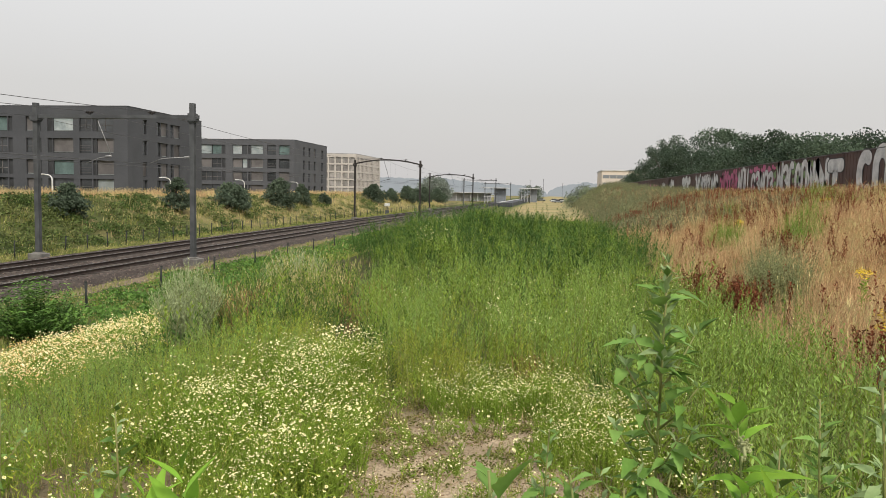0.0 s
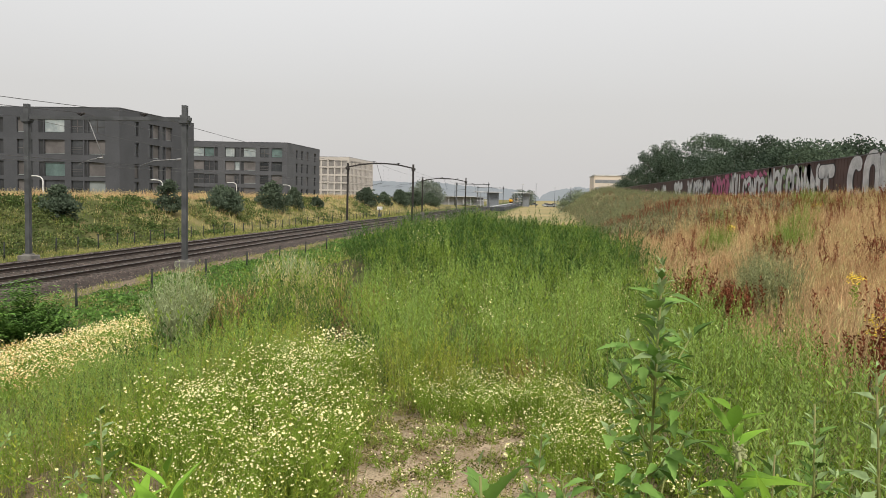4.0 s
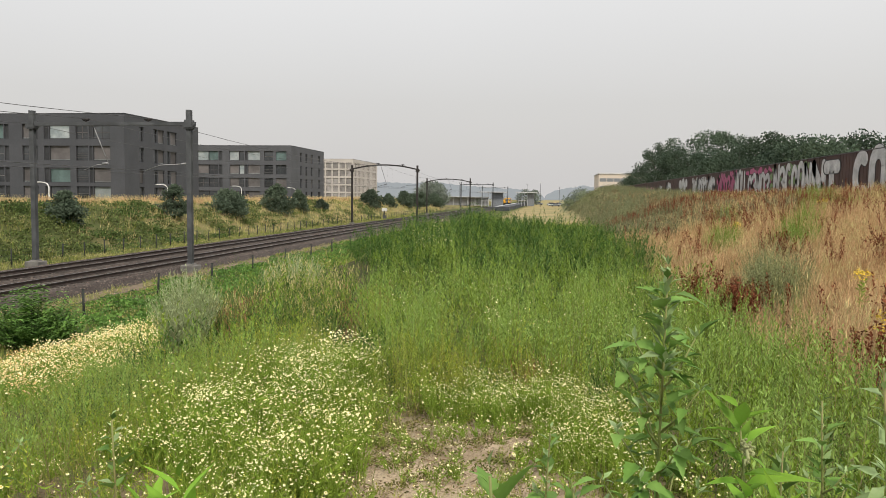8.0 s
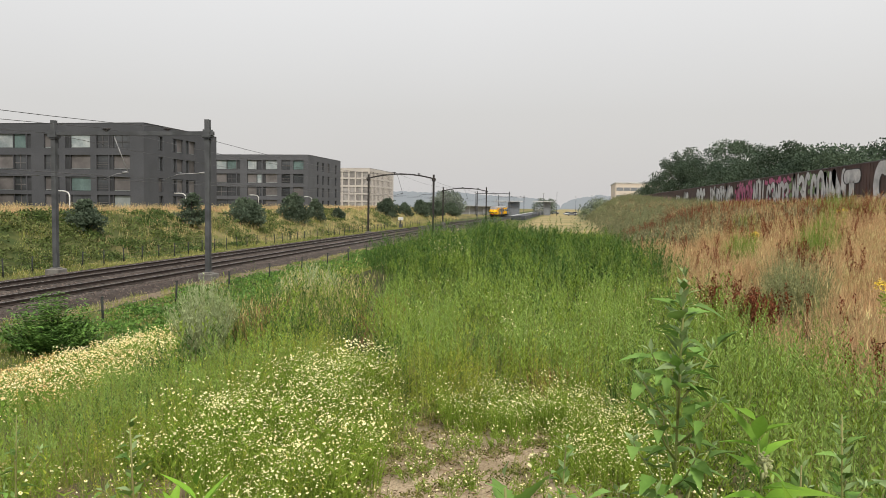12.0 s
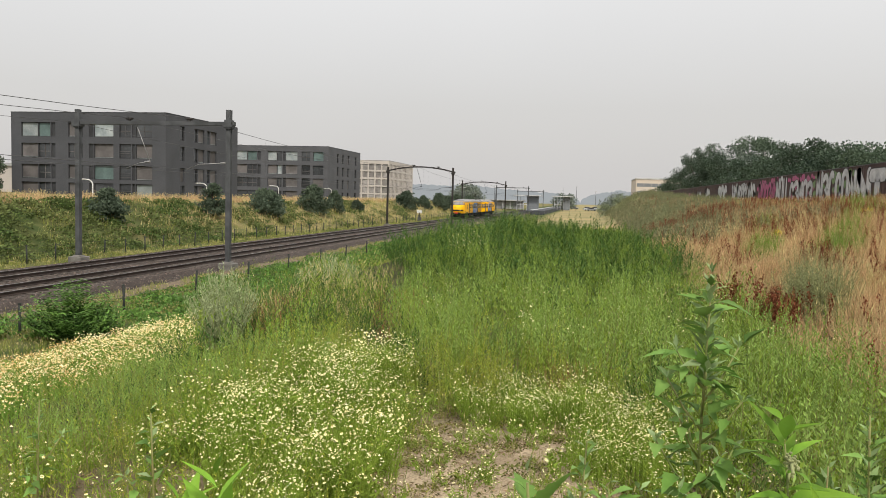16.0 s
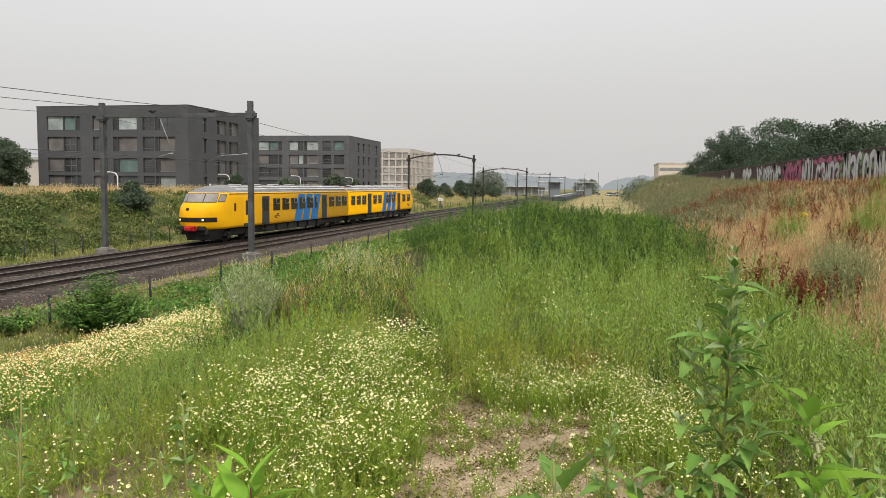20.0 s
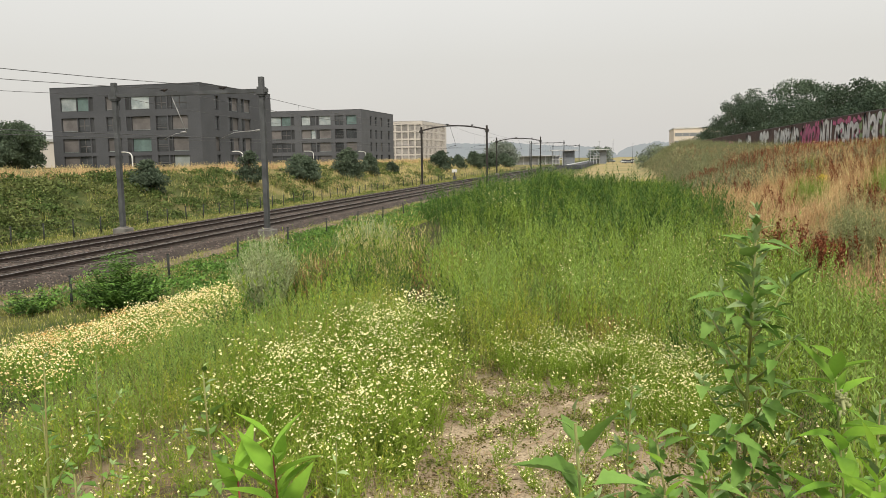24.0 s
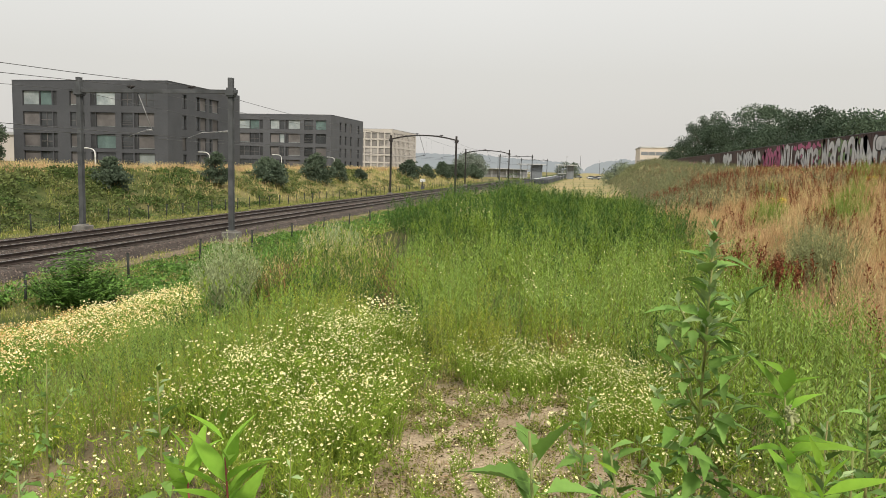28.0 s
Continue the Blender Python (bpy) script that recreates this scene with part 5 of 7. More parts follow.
def t_chamomile(h, n, r, spread):
    """A clump of chamomile. Slots: leaf, petals, disc."""
    t = Template()
    for i in range(n):
        a, d = random.uniform(0, 6.28), spread * math.sqrt(random.random())
        base = np.array([math.cos(a) * d * 0.4, math.sin(a) * d * 0.4, 0])
        top = np.array([math.cos(a) * d, math.sin(a) * d, h * random.uniform(0.6, 1.1)])
        t.ribbon([base, (base + top) / 2 + (0, 0, 0.02), top], 0.004, 0.003, 0)
        (t.daisy(top, r * random.uniform(0.8, 1.25), random.uniform(0.1, 1.4), 1, 2) if i % 2 else t.dot(top, r * random.uniform(0.6, 0.95), 1))
        for k in range(5):
            u = random.uniform(0.1, 0.9)
            t.sliver(base + (top - base) * u, away(random.uniform(0, 6.28), random.uniform(0.2, 1.2)), 0.05, 0.008, 0)
    return t.arrays()


def t_grass(h, n, spread, seed, w=0.006, lean=0.35):
    """A tuft of grass. Slots: blade, seed head."""
    t = Template()
    for i in range(n):
        a, d = random.uniform(0, 6.28), spread * math.sqrt(random.random())
        b = np.array([math.cos(a) * d, math.sin(a) * d, 0])
        hh = h * random.uniform(0.5, 1.1)
        o = np.array([math.cos(a + random.uniform(-1, 1)), math.sin(a + random.uniform(-1, 1)), 0]) * hh * random.uniform(0.05, lean)
        tip = b + o + (0, 0, hh)
        t.ribbon([b, b + o * 0.35 + (0, 0, hh * 0.55), tip], w, w * 0.6, 0)
        if random.random() < seed:
            for k in range(2):
                t.sliver(tip - (o * 0.25 + np.array((0, 0, hh * 0.2))) * (k / 2) - (0, 0, 0.01), away(random.uniform(0, 6.28), random.uniform(1.0, 1.45)), 0.085, 0.004 + w * 0.7, 1)
    return t.arrays()


def t_dock(h, n):
    """Seeding dock: a bunch of stems packed with rusty fruits. Slots: fruit, stem."""
    t = Template()
    for b in range(3):
        a = random.uniform(0, 6.28)
        foot_ = np.array([math.cos(a) * 0.05, math.sin(a) * 0.05, 0])
        o = np.array([math.cos(a) * random.uniform(0.02, 0.16) * h, math.sin(a) * random.uniform(0.02, 0.16) * h, h * random.uniform(0.7, 1.1)])
        t.ribbon([foot_, foot_ + o * 0.5, foot_ + o], 0.011, 0.004, 1)
        for k in range(n * 3):
            u = 0.35 + 0.65 * k / (n * 3)
            q = foot_ + o * u + np.array((random.gauss(0, 0.018), random.gauss(0, 0.018), 0)) * (1.3 - 0.8 * u)
            t.chip(q, away(random.uniform(0, 6.28), random.uniform(0.2, 1.3)), 0.05, 0.024, 0)
    return t.arrays()


def t_leafball(r, n, ll, flat=0.7):
    """A low clump of leaves on arching shoots. Slots: leaf."""
    t = Template()
    for i in range(n):
        a, u = random.uniform(0, 6.28), random.random() ** 0.5
        z = flat * r * math.sqrt(max(0.0, 1 - (u * 0.95) ** 2)) * random.uniform(0.35, 1.05)
        t.chip((math.cos(a) * r * u, math.sin(a) * r * u, z), away(a + random.uniform(-1, 1), random.uniform(-0.5, 0.7)), ll * random.uniform(0.7, 1.3), ll * 0.65, 0)
    return t.arrays()


def scatter(name, label, category, templates, xy, scale, mats, tilt=0.12, sink=0.02, parent=None):
    """Many plants of a kind, joined into one object that rests on the land."""
    x, y = xy
    n = len(x)
    if not n:
        return None
    z = land(x, y) - sink
    which = rng.integers(0, len(templates), n)
    V, F, I, base = [], [], [], 0
    for k, (tv, tf, tm) in enumerate(templates):
        sel = np.nonzero(which == k)[0]
        if not len(sel):
            continue
        a = rng.uniform(0, 2 * np.pi, len(sel))
        c, s = np.cos(a)[:, None], np.sin(a)[:, None]
        sc = scale[sel][:, None]
        px = (tv[:, 0] * c - tv[:, 1] * s) * sc
        py = (tv[:, 0] * s + tv[:, 1] * c) * sc
        pz = tv[:, 2] * sc * np.ones_like(c)
        lx, ly = rng.normal(0, tilt, len(sel))[:, None], rng.normal(0, tilt, len(sel))[:, None]
        px, py = px + lx * pz, py + ly * pz
        W = np.stack([px + x[sel][:, None], py + y[sel][:, None], pz + z[sel][:, None]], -1).reshape(-1, 3)
        V.append(W)
        F.append((tf[None] + (base + len(tv) * np.arange(len(sel)))[:, None, None]).reshape(-1, 3))
        I.append(np.tile(tm, len(sel)))
        base += len(W)
    ob = new(name, np_mesh(name, np.concatenate(V), np.concatenate(F), mats, np.concatenate(I)))
    return tagged(ob, label, category, kind="stuff")


def wave(x, y, size, seed):
    """A smooth uneven field between 0 and 1."""
    r = np.random.default_rng(seed)
    out = np.zeros_like(x)
    for k in range(5):
        a, p = r.uniform(0, 6.28), r.uniform(0, 6.28)
        f = (1 + 0.6 * k) * 2 * np.pi / size
        out += np.sin(f * (x * np.cos(a) + y * np.sin(a)) + p + 1.3 * np.sin(f * 0.4 * (x - y) + p)) / (1 + 0.5 * k)
    return np.clip(0.5 + out / 4.2, 0, 1)


def sow(n, x0, x1, y0, y1, keep, near=0.0):
    """n random places in a box, thinned by the chance keep(x, y); near > 0 sows the near part more densely."""
    x = rng.uniform(x0, x1, n)
    y = y0 + (y1 - y0) * rng.random(n) ** (1 + near)
    k = rng.random(n) < keep(x, y)
    return x[k], y[k]


def blob(x, y, cx, cy, rx, ry, soft=0.25):
    d = np.sqrt(((x - cx) / rx) ** 2 + ((y - cy) / ry) ** 2)
    return np.clip((1 + soft - d) / (2 * soft), 0, 1)


def sizes(xy, lo, hi):
    return rng.uniform(lo, hi, len(xy[0]))


def tall(xy, mid, spread):
    """Uneven sizes about mid, a few much taller."""
    return np.clip(mid * np.exp(rng.normal(0, spread, len(xy[0]))), mid * 0.4, mid * 1.9)


def patch(x, y):
    """The bare sandy patch."""
    e = 0.35 * (wave(x, y, 1.1, 3) - 0.5)
    return np.clip(blob(x, y, -0.5, 4.85, 0.72, 1.05, 0.12) + blob(x, y, -0.55, 3.5, 0.62, 0.9, 0.15) + e * 0.8, 0, 1)


def foot(y):
    """The x at which the dry bank begins."""
    return np.interp(y, [0, 6, 8.7, 11.5, 15, 19, 30, 65, 100], [3.2, 3.2, 3.05, 2.8, 2.9, 2.85, 2.5, 3.5, 4.2])


T_GOOSE = [t_goosefoot(random.uniform(0.55, 0.85), 40, 0.025, 0.45) for _ in range(9)]
T_GOOSE_LOW = [t_goosefoot(random.uniform(0.28, 0.45), 16, 0.020) for _ in range(6)]
T_CHAM = [t_chamomile(random.uniform(0.32, 0.52), 36, 0.0074, 0.14) for _ in range(8)]
T_CHAM_LOW = [t_chamomile(random.uniform(0.08, 0.2), 10, 0.0072, 0.10) for _ in range(5)]
T_CHAM_FAR = [t_dots(random.uniform(0.28, 0.46), 30, 0.0135, 0.28) for _ in range(6)]
T_DRY = [t_grass(random.uniform(0.45, 0.75), 22, 0.13, 0.8, 0.0045, 0.5) for _ in range(7)]
T_DRY_FAR = [t_grass(random.uniform(0.45, 0.7), 9, 0.3, 0.8, 0.024) for _ in range(5)]
T_VERGE = [t_grass(random.uniform(0.14, 0.26), 12, 0.10, 0.1, 0.005, 0.6) for _ in range(4)]
T_VERGE_FAR = [t_grass(random.uniform(0.2, 0.4), 10, 0.28, 0.25, 0.018, 0.6) for _ in range(4)]
T_DOCK = [t_dock(random.uniform(0.6, 0.95), 8) for _ in range(5)]
T_BUSH = [t_bush(random.uniform(0.8, 1.05), 20, 0.29, 0.047, 32) for _ in range(9)]
T_BUSH_FAR = [t_bush(random.uniform(0.85, 1.1), 16, 0.40, 0.078, 19) for _ in range(7)]
T_NETTLE = [t_bush(random.uniform(1.0, 1.35), 13, 0.5, 0.115, 17, 0.9) for _ in range(7)]
T_CHAM_TALL = [t_chamomile(random.uniform(0.75, 1.0), 9, 0.011, 0.2) for _ in range(4)]
T_DRY_MID = [t_grass(random.uniform(0.45, 0.75), 15, 0.2, 0.8, 0.009, 0.5) for _ in range(6)]
T_CLUMP = [t_leafball(0.55, 60, 0.145) for _ in range(4)]
T_SPIRE = [t_wand(random.uniform(0.55, 0.95), 5, 0.10, 0.036, 27) for _ in range(10)]
T_SPIRE_BIG = [t_wand(random.uniform(0.7, 1.1), 7, 0.16, 0.042, 26) for _ in range(8)]
T_GREY = [t_goosefoot(random.uniform(0.5, 0.75), 34, 0.028, 0.6) for _ in range(7)]
T_FAR = [t_wand(random.uniform(0.9, 1.25), 6, 0.3, 0.15, 8) for _ in range(6)]
GOOSE = [M["goosefoot"], M["goosefoot_grey"], M["stem"]]
GREY = [M["goosefoot_grey"], M["goosefoot_grey"], M["stem"]]
YELLOW = [M["goosefoot"], M["yellowgreen"], M["stem"]]
CHAM = [M["goosefoot"], M["petal"], M["disc"]]
CHAM_OLD = [M["tuft"], M["petal_old"], M["orange"]]


def two_tone(name, label, category, templates, xy, scale, mats_a, mats_b, size, seed, fade=0.0):
    """The same plants in two shades, in drifts; fade turns more of them to the second shade with distance."""
    k = wave(xy[0], xy[1], size, seed) + rng.normal(0, 0.14, len(xy[0])) > 0.5 + fade * (xy[1] - 14)
    scatter(name, label, category, templates, (xy[0][k], xy[1][k]), scale[k], mats_a)
    scatter(name, label, category, templates, (xy[0][~k], xy[1][~k]), scale[~k], mats_b)


DARK = [M["nettle"], M["goosefoot"], M["stem"]]
LIGHT = [M["goosefoot"], M["goosefoot_grey"], M["stem"]]


def low_before(x, y):
    """Lower growth in front of the silvery bush, and none inside it."""
    return (1 - 0.62 * blob(x, y, -5.5, 10.9, 0.9, 1.2, 0.3)) * (1 - 0.8 * blob(x, y, -6.3, 12.4, 1.0, 1.0, 0.2))


def spaced(xy, gap):
    """Thins places so that none is nearer than gap(x, y) to one kept before."""
    keep, cells = [], {}
    for i, (x, y) in enumerate(zip(*xy)):
        g = gap(x, y)
        cx, cy = int(x // 0.7), int(y // 0.7)
        if all((x - u) ** 2 + (y - v) ** 2 > g * g for a in (-1, 0, 1) for b in (-1, 0, 1) for u, v in cells.get((cx + a, cy + b), ())):
            keep.append(i)
            cells.setdefault((cx, cy), []).append((x, y))
    return xy[0][keep], xy[1][keep]


def lumps(xy, size, seed):
    """Height of mounded growth, with low hollows between."""
    return 0.4 + 0.82 * np.clip(2.6 * wave(*xy, size, seed) - 0.8, 0, 1)


def edge(y):
    """The left rim of the tall weeds behind the sand."""
    return np.interp(y, [6, 7, 8.2, 9.5, 14, 20, 24], [-1.05, -1.5, -2.1, -2.5, -3.5, -4.9, -5.6])


def plant_near():
    # tall weeds behind and beside the sandy patch: rounded clumps with shaded gaps, and lower growth between them
    field = lambda x, y: (1 - patch(x, y)) * np.clip((foot(y) + 0.2 - x) / 0.5, 0, 1) * np.clip((x - edge(y)) / 0.35, 0, 1) * np.clip((y - 6.1 - 0.25 * np.sin(3 * x) - 0.55 * np.clip(x, 0, 2)) / 0.5, 0, 1)
    xy = spaced(sow(9000, -6.0, 3.6, 6, 13, field), lambda x, y: 0.2 + 0.012 * y)
    # tone follows the height wave: lit mound tops and shaded hollows are coloured in
    size = tall(xy, 0.95, 0.1) * lumps(xy, 1.9, 52) * np.clip(0.6 + 0.35 * (xy[1] - 6.2), 0.6, 1)
    two_tone("weed_clumps", "rounded clumps of upright grey-green goosefoot weeds", "weeds", T_BUSH, xy, size, LIGHT, DARK, 1.9, 52)
    xy = spaced(sow(9000, -7.0, 3.6, 13, 25, field), lambda x, y: 0.3 + 0.008 * y)
    size = tall(xy, 1.0, 0.1) * lumps(xy, 2.8, 54)
    two_tone("weed_clumps", "clumps of upright green weeds farther on", "weeds", T_BUSH_FAR, xy, size, LIGHT, [M["nettle"], M["goosefoot"], M["stem"]], 2.8, 54, 0.03)
    xy = sow(1800, -6.0, 3.6, 5.9, 24, lambda x, y: field(x, y) * np.clip(2.4 * wave(x, y, 1.1, 11) - 0.4, 0.1, 1))
    two_tone("green_weeds", "upright goosefoot weeds between the clumps", "weeds", T_SPIRE, xy, tall(xy, 0.8, 0.2) * lumps(xy, 1.9, 52), LIGHT, DARK, 1.9, 52)
    xy = sow(420, -2.8, 3.2, 7.5, 20, lambda x, y: field(x, y) * np.clip(2.4 * wave(x, y, 1.1, 73) - 0.7, 0, 1))
    scatter("green_weeds", "slim pale-tipped weeds standing above the rest", "weeds", T_GOOSE[:4] + T_SPIRE[:4], xy, tall(xy, 1.12, 0.12), LIGHT)
    xy = sow(260, -1.6, 0.9, 6.3, 8.2, lambda x, y: np.clip(blob(x, y, -0.95, 6.6, 0.35, 0.5) + 0.5 * blob(x, y, -0.4, 7.2, 0.9, 0.5) + blob(x, y, -1.6, 7.2, 0.3, 0.6), 0, 1))
    scatter("yellow_weeds", "yellowing weeds at the edge of the sand", "weeds", T_SPIRE, xy, tall(xy, 0.72, 0.2), [M["yellowgreen"], M["yellowgreen"], M["stem"]])
    xy = sow(46, -0.4, 0.2, 6.6, 7.4, lambda x, y: blob(x, y, -0.12, 6.9, 0.16, 0.25))
    scatter("brown_weeds", "withered rusty stems among the flowers", "weeds", T_DRY, xy, sizes(xy, 0.6, 0.8), [M["brown_grass"], M["brown_grass"]])
    # withered tan heads scattered in the green
    xy = sow(60, 0.6, 2.6, 9.5, 16, lambda x, y: np.clip(blob(x, y, 1.6, 14, 0.5, 1.2) + blob(x, y, 2.3, 10.5, 0.4, 0.8) + blob(x, y, -1.9, 15.5, 0.5, 0.8), 0, 1))
    scatter("faded_chamomile", "withered tan flower heads among green weeds", "flowers", T_CHAM_TALL, xy, sizes(xy, 0.8, 1.1), CHAM_OLD)
    # the left: lower, yellower, mixed
    left = lambda x, y: np.clip((y - 3.0) / 1.6, 0.22, 1) * np.clip((x + 5.6 + 0.3 * (y - 4.5) - 0.35 * np.clip(y - 9, 0, 3)) / 0.6, 0.02, 1) * np.clip((edge(y) - 0.45 - x) / 0.4, 0, 1)
    xy = sow(2900, -7.8, -2.2, 2.2, 12, lambda x, y: left(x, y) * np.clip(2.4 * wave(x, y, 0.9, 13) - 0.55, 0.05, 1) * (1 - 0.75 * blob(x, y, -2.2, 5.2, 0.7, 1.5)))
    two_tone("yellow_green_weeds", "loose yellow-green goosefoot weeds in flower", "weeds", T_GOOSE + T_SPIRE[:6], xy, tall(xy, 0.72, 0.22) * (0.4 + 0.85 * wave(*xy, 1.1, 55)) * low_before(*xy), [M["goosefoot"], M["yellowgreen"], M["stem"]], LIGHT, 1.5, 56)
    xy = spaced(sow(2500, -6.6, -2.6, 2.6, 10.5, lambda x, y: left(x, y) * np.clip(3 * wave(x, y, 1.8, 81) - 1.2, 0, 1) * (1 - blob(x, y, -2.2, 5.2, 0.8, 1.6))), lambda x, y: 0.34)
    scatter("weed_clumps", "blue-green bushy weeds in loose clumps", "weeds", T_BUSH, xy, tall(xy, 0.66, 0.16) * low_before(*xy), GOOSE)
    xy = spaced(sow(900, -5.6, -3.6, 6.6, 9.4, lambda x, y: blob(x, y, -4.6, 8.0, 0.9, 1.0)), lambda x, y: 0.3)
    scatter("weed_clumps", "grey-green bushy stand among yellow weeds", "weeds", T_BUSH, xy, tall(xy, 0.8, 0.12), [M["nettle"], M["goosefoot_grey"], M["stem"]])
    xy = sow(1300, -6.0, -2.3, 7.5, 11.5, lambda x, y: np.clip((x + 5.6) / 0.7, 0, 1) * np.clip((edge(y) - 0.3 - x) / 0.4, 0, 1) * (0.2 + 0.8 * wave(x, y, 1.0, 14)))
    scatter("yellow_weeds", "tall yellowing weeds with thin stems", "weeds", T_SPIRE, xy, sizes(xy, 0.6, 0.95) * low_before(*xy), YELLOW)
    # low sprouts over the sandy ground
    xy = sow(2300, -3.6, 2.6, 1.4, 7.0, lambda x, y: (0.10 + 0.9 * wave(x, y, 0.9, 15)) * (1 - 0.8 * patch(x, y)))
    scatter("low_weeds", "low sprouting weeds on sandy soil", "weeds", T_GOOSE_LOW + T_SPIRE[:3], xy, sizes(xy, 0.2, 0.7), [M["goosefoot"], M["yellowgreen"], M["stem"]])
    xy = sow(9500, -4.2, 3.0, 1.2, 8.0, lambda x, y: np.clip(1.7 * wave(x, y, 0.5, 16) - 0.25, 0.03, 1) * (1 - 0.6 * patch(x, y)))
    scatter("short_grass", "short green grass and moss on sandy soil", "grass", T_VERGE, xy, sizes(xy, 0.18, 0.7), [M["verge"], M["palegrass"]])
    t = []
    for _ in range(4):
        q = Template()
        for k in range(12):
            q.chip((random.uniform(-0.1, 0.1), random.uniform(-0.1, 0.1), 0.006 + 0.01 * random.random()), away(random.uniform(0, 6.28), random.uniform(-0.1, 0.3)), random.uniform(0.012, 0.06), random.uniform(0.003, 0.009), 0)
        t.append(q.arrays())
    xy = sow(3200, -3.4, 1.8, 1.6, 7.2, lambda x, y: 0.2 + 0.8 * wave(x, y, 0.7, 62))
    scatter("plant_litter", "dry stalks and litter on sandy soil", "litter", t, xy, sizes(xy, 0.7, 1.3), [M["litter"]], 0.02, 0.0)
    xy = sow(2600, -1.9, 0.9, 2.2, 6.6, lambda x, y: np.clip(2.2 * wave(x, y, 0.6, 83) - 0.6, 0, 1))
    scatter("moss", "low moss and seedlings in patches on sand", "moss", [t_leafball(0.07, 26, 0.018, 0.35) for _ in range(4)], xy, sizes(xy, 0.6, 1.3), [M["moss"]], 0.02, 0.0)
    # right: mealy grey-green stands
    right = lambda x, y: np.clip((foot(y) + 0.2 - x) / 0.4, 0, 1) * np.clip((x - 0.5 - 0.2 * np.clip(6 - y, 0, 2)) / 0.4, 0, 1)
    xy = spaced(sow(5000, 0.5, 4.0, 2.2, 8.6, right), lambda x, y: 0.17 + 0.014 * y)
    # shading by colour again: paler where these mounds rise, darker between
    two_tone("grey_weeds", "dense mealy grey-green goosefoot clumps", "weeds", T_BUSH, xy, tall(xy, 0.85, 0.12) * lumps(xy, 1.2, 58), [M["goosefoot"], M["goosefoot_grey"], M["stem"]], [M["nettle"], M["goosefoot_grey"], M["stem"]], 1.2, 58)
    xy = sow(900, 0.5, 4.0, 2.4, 9.5, lambda x, y: right(x, y) * np.clip(2.4 * wave(x, y, 0.8, 17) - 0.5, 0.08, 1))
    scatter("grey_weeds", "mealy grey-green goosefoot shoots", "weeds", T_GREY + T_SPIRE[:4], xy, tall(xy, 0.8, 0.2), GREY)
    # tall weedy mass left of the middle, with pale seeding grass on its crest
    inmix = lambda x, y: np.clip(blob(x, y, -4.6, 15.0, 2.3, 5.4, 0.12), 0, 1) * (1 - blob(x, y, -6.3, 12.4, 0.9, 1.0, 0.2)) * (1 - blob(x, y, -5.6, 11.0, 0.9, 1.0, 0.3)) * np.clip((edge(y) - 0.5 - x) / 0.4, 0, 1)
    xy = spaced(sow(6000, -9, -1.5, 9, 21, inmix), lambda x, y: 0.38)
    scatter("tall_weeds", "tall dense clumps of green weeds among seeding grass", "weeds", T_BUSH_FAR, xy, tall(xy, 1.1, 0.12) * lumps(xy, 2.2, 59), DARK)
    xy = sow(620, -7.0, -3.0, 10.5, 17, lambda x, y: inmix(x, y) * (wave(x, y, 1.6, 18) > 0.4))
    scatter("tall_weeds", "tall dark narrow weeds with many small leaves", "weeds", T_SPIRE, xy, tall(xy, 1.25, 0.12), [M["nettle"], M["nettle"], M["stem"]])
    xy = sow(250, -7.4, -2.6, 13.0, 20.5, lambda x, y: (inmix(x, y) > 0.3) * np.clip(wave(x, y, 2.6, 19) * 2 - 0.5, 0, 1))
    scatter("seeding_grass", "pale seeding grass with fine heads", "grass", T_DRY, xy, sizes(xy, 1.5, 2.0), [M["verge"], M["palegrass"]])
    xy = sow(26, -4.7, -2.4, 11.5, 15.5, lambda x, y: blob(x, y, -3.6, 13.6, 0.85, 1.2))
    scatter("brown_weeds", "patch of rusty brown seeding weeds", "weeds", T_DRY, xy, sizes(xy, 1.0, 1.35), [M["brown_grass"], M["brown_grass"]])
    xy = sow(12, -6.4, -5.2, 12.8, 14.0, lambda x, y: blob(x, y, -5.7, 13.4, 0.5, 0.5))
    scatter("brown_weeds", "rusty seeding weeds beside the silvery bush", "weeds", T_DRY, xy, sizes(xy, 1.5, 1.8), [M["brown_grass"], M["brown_grass"]])
    # dark nettle hump
    hump = lambda x, y: np.clip(blob(x, y, -2.6 - 0.20 * (y - 31), 31, 4.9, 10.5, 0.14), 0, 1)
    xy = spaced(sow(9000, -11, 6, 20, 42, hump), lambda x, y: 0.42)
    scatter("nettles", "tall dark green nettles on a hump", "nettles", T_NETTLE, xy, sizes(xy, 0.85, 1.15) * lumps(xy, 3.2, 21), [M["nettle"], M["nettle"], M["stem"]])
    xy = spaced(sow(5000, -9, 5, 18.5, 38, lambda x, y: hump(x, y) * np.clip(2.2 * wave(x, y, 2.6, 22) - 0.6, 0, 1)), lambda x, y: 0.55)
    scatter("green_weeds", "lighter green weeds standing in the nettles", "weeds", T_BUSH_FAR, xy, tall(xy, 1.05, 0.12), [M["nettle"], M["goosefoot"], M["stem"]])
    xy = sow(1100, -8.5, 5.0, 39, 56, lambda x, y: np.clip((foot(y) + 0.3 - x) / 1, 0, 1) * (0.4 + 0.6 * wave(x, y, 4, 75)))
    scatter("far_weeds", "tall dull green weeds behind the nettles", "weeds", T_FAR, xy, sizes(xy, 0.85, 1.2), DARK)
    xy = sow(1300, -16, 6, 40, 100, lambda x, y: np.clip((foot(y) - x) / 1, 0, 1) * 0.8)
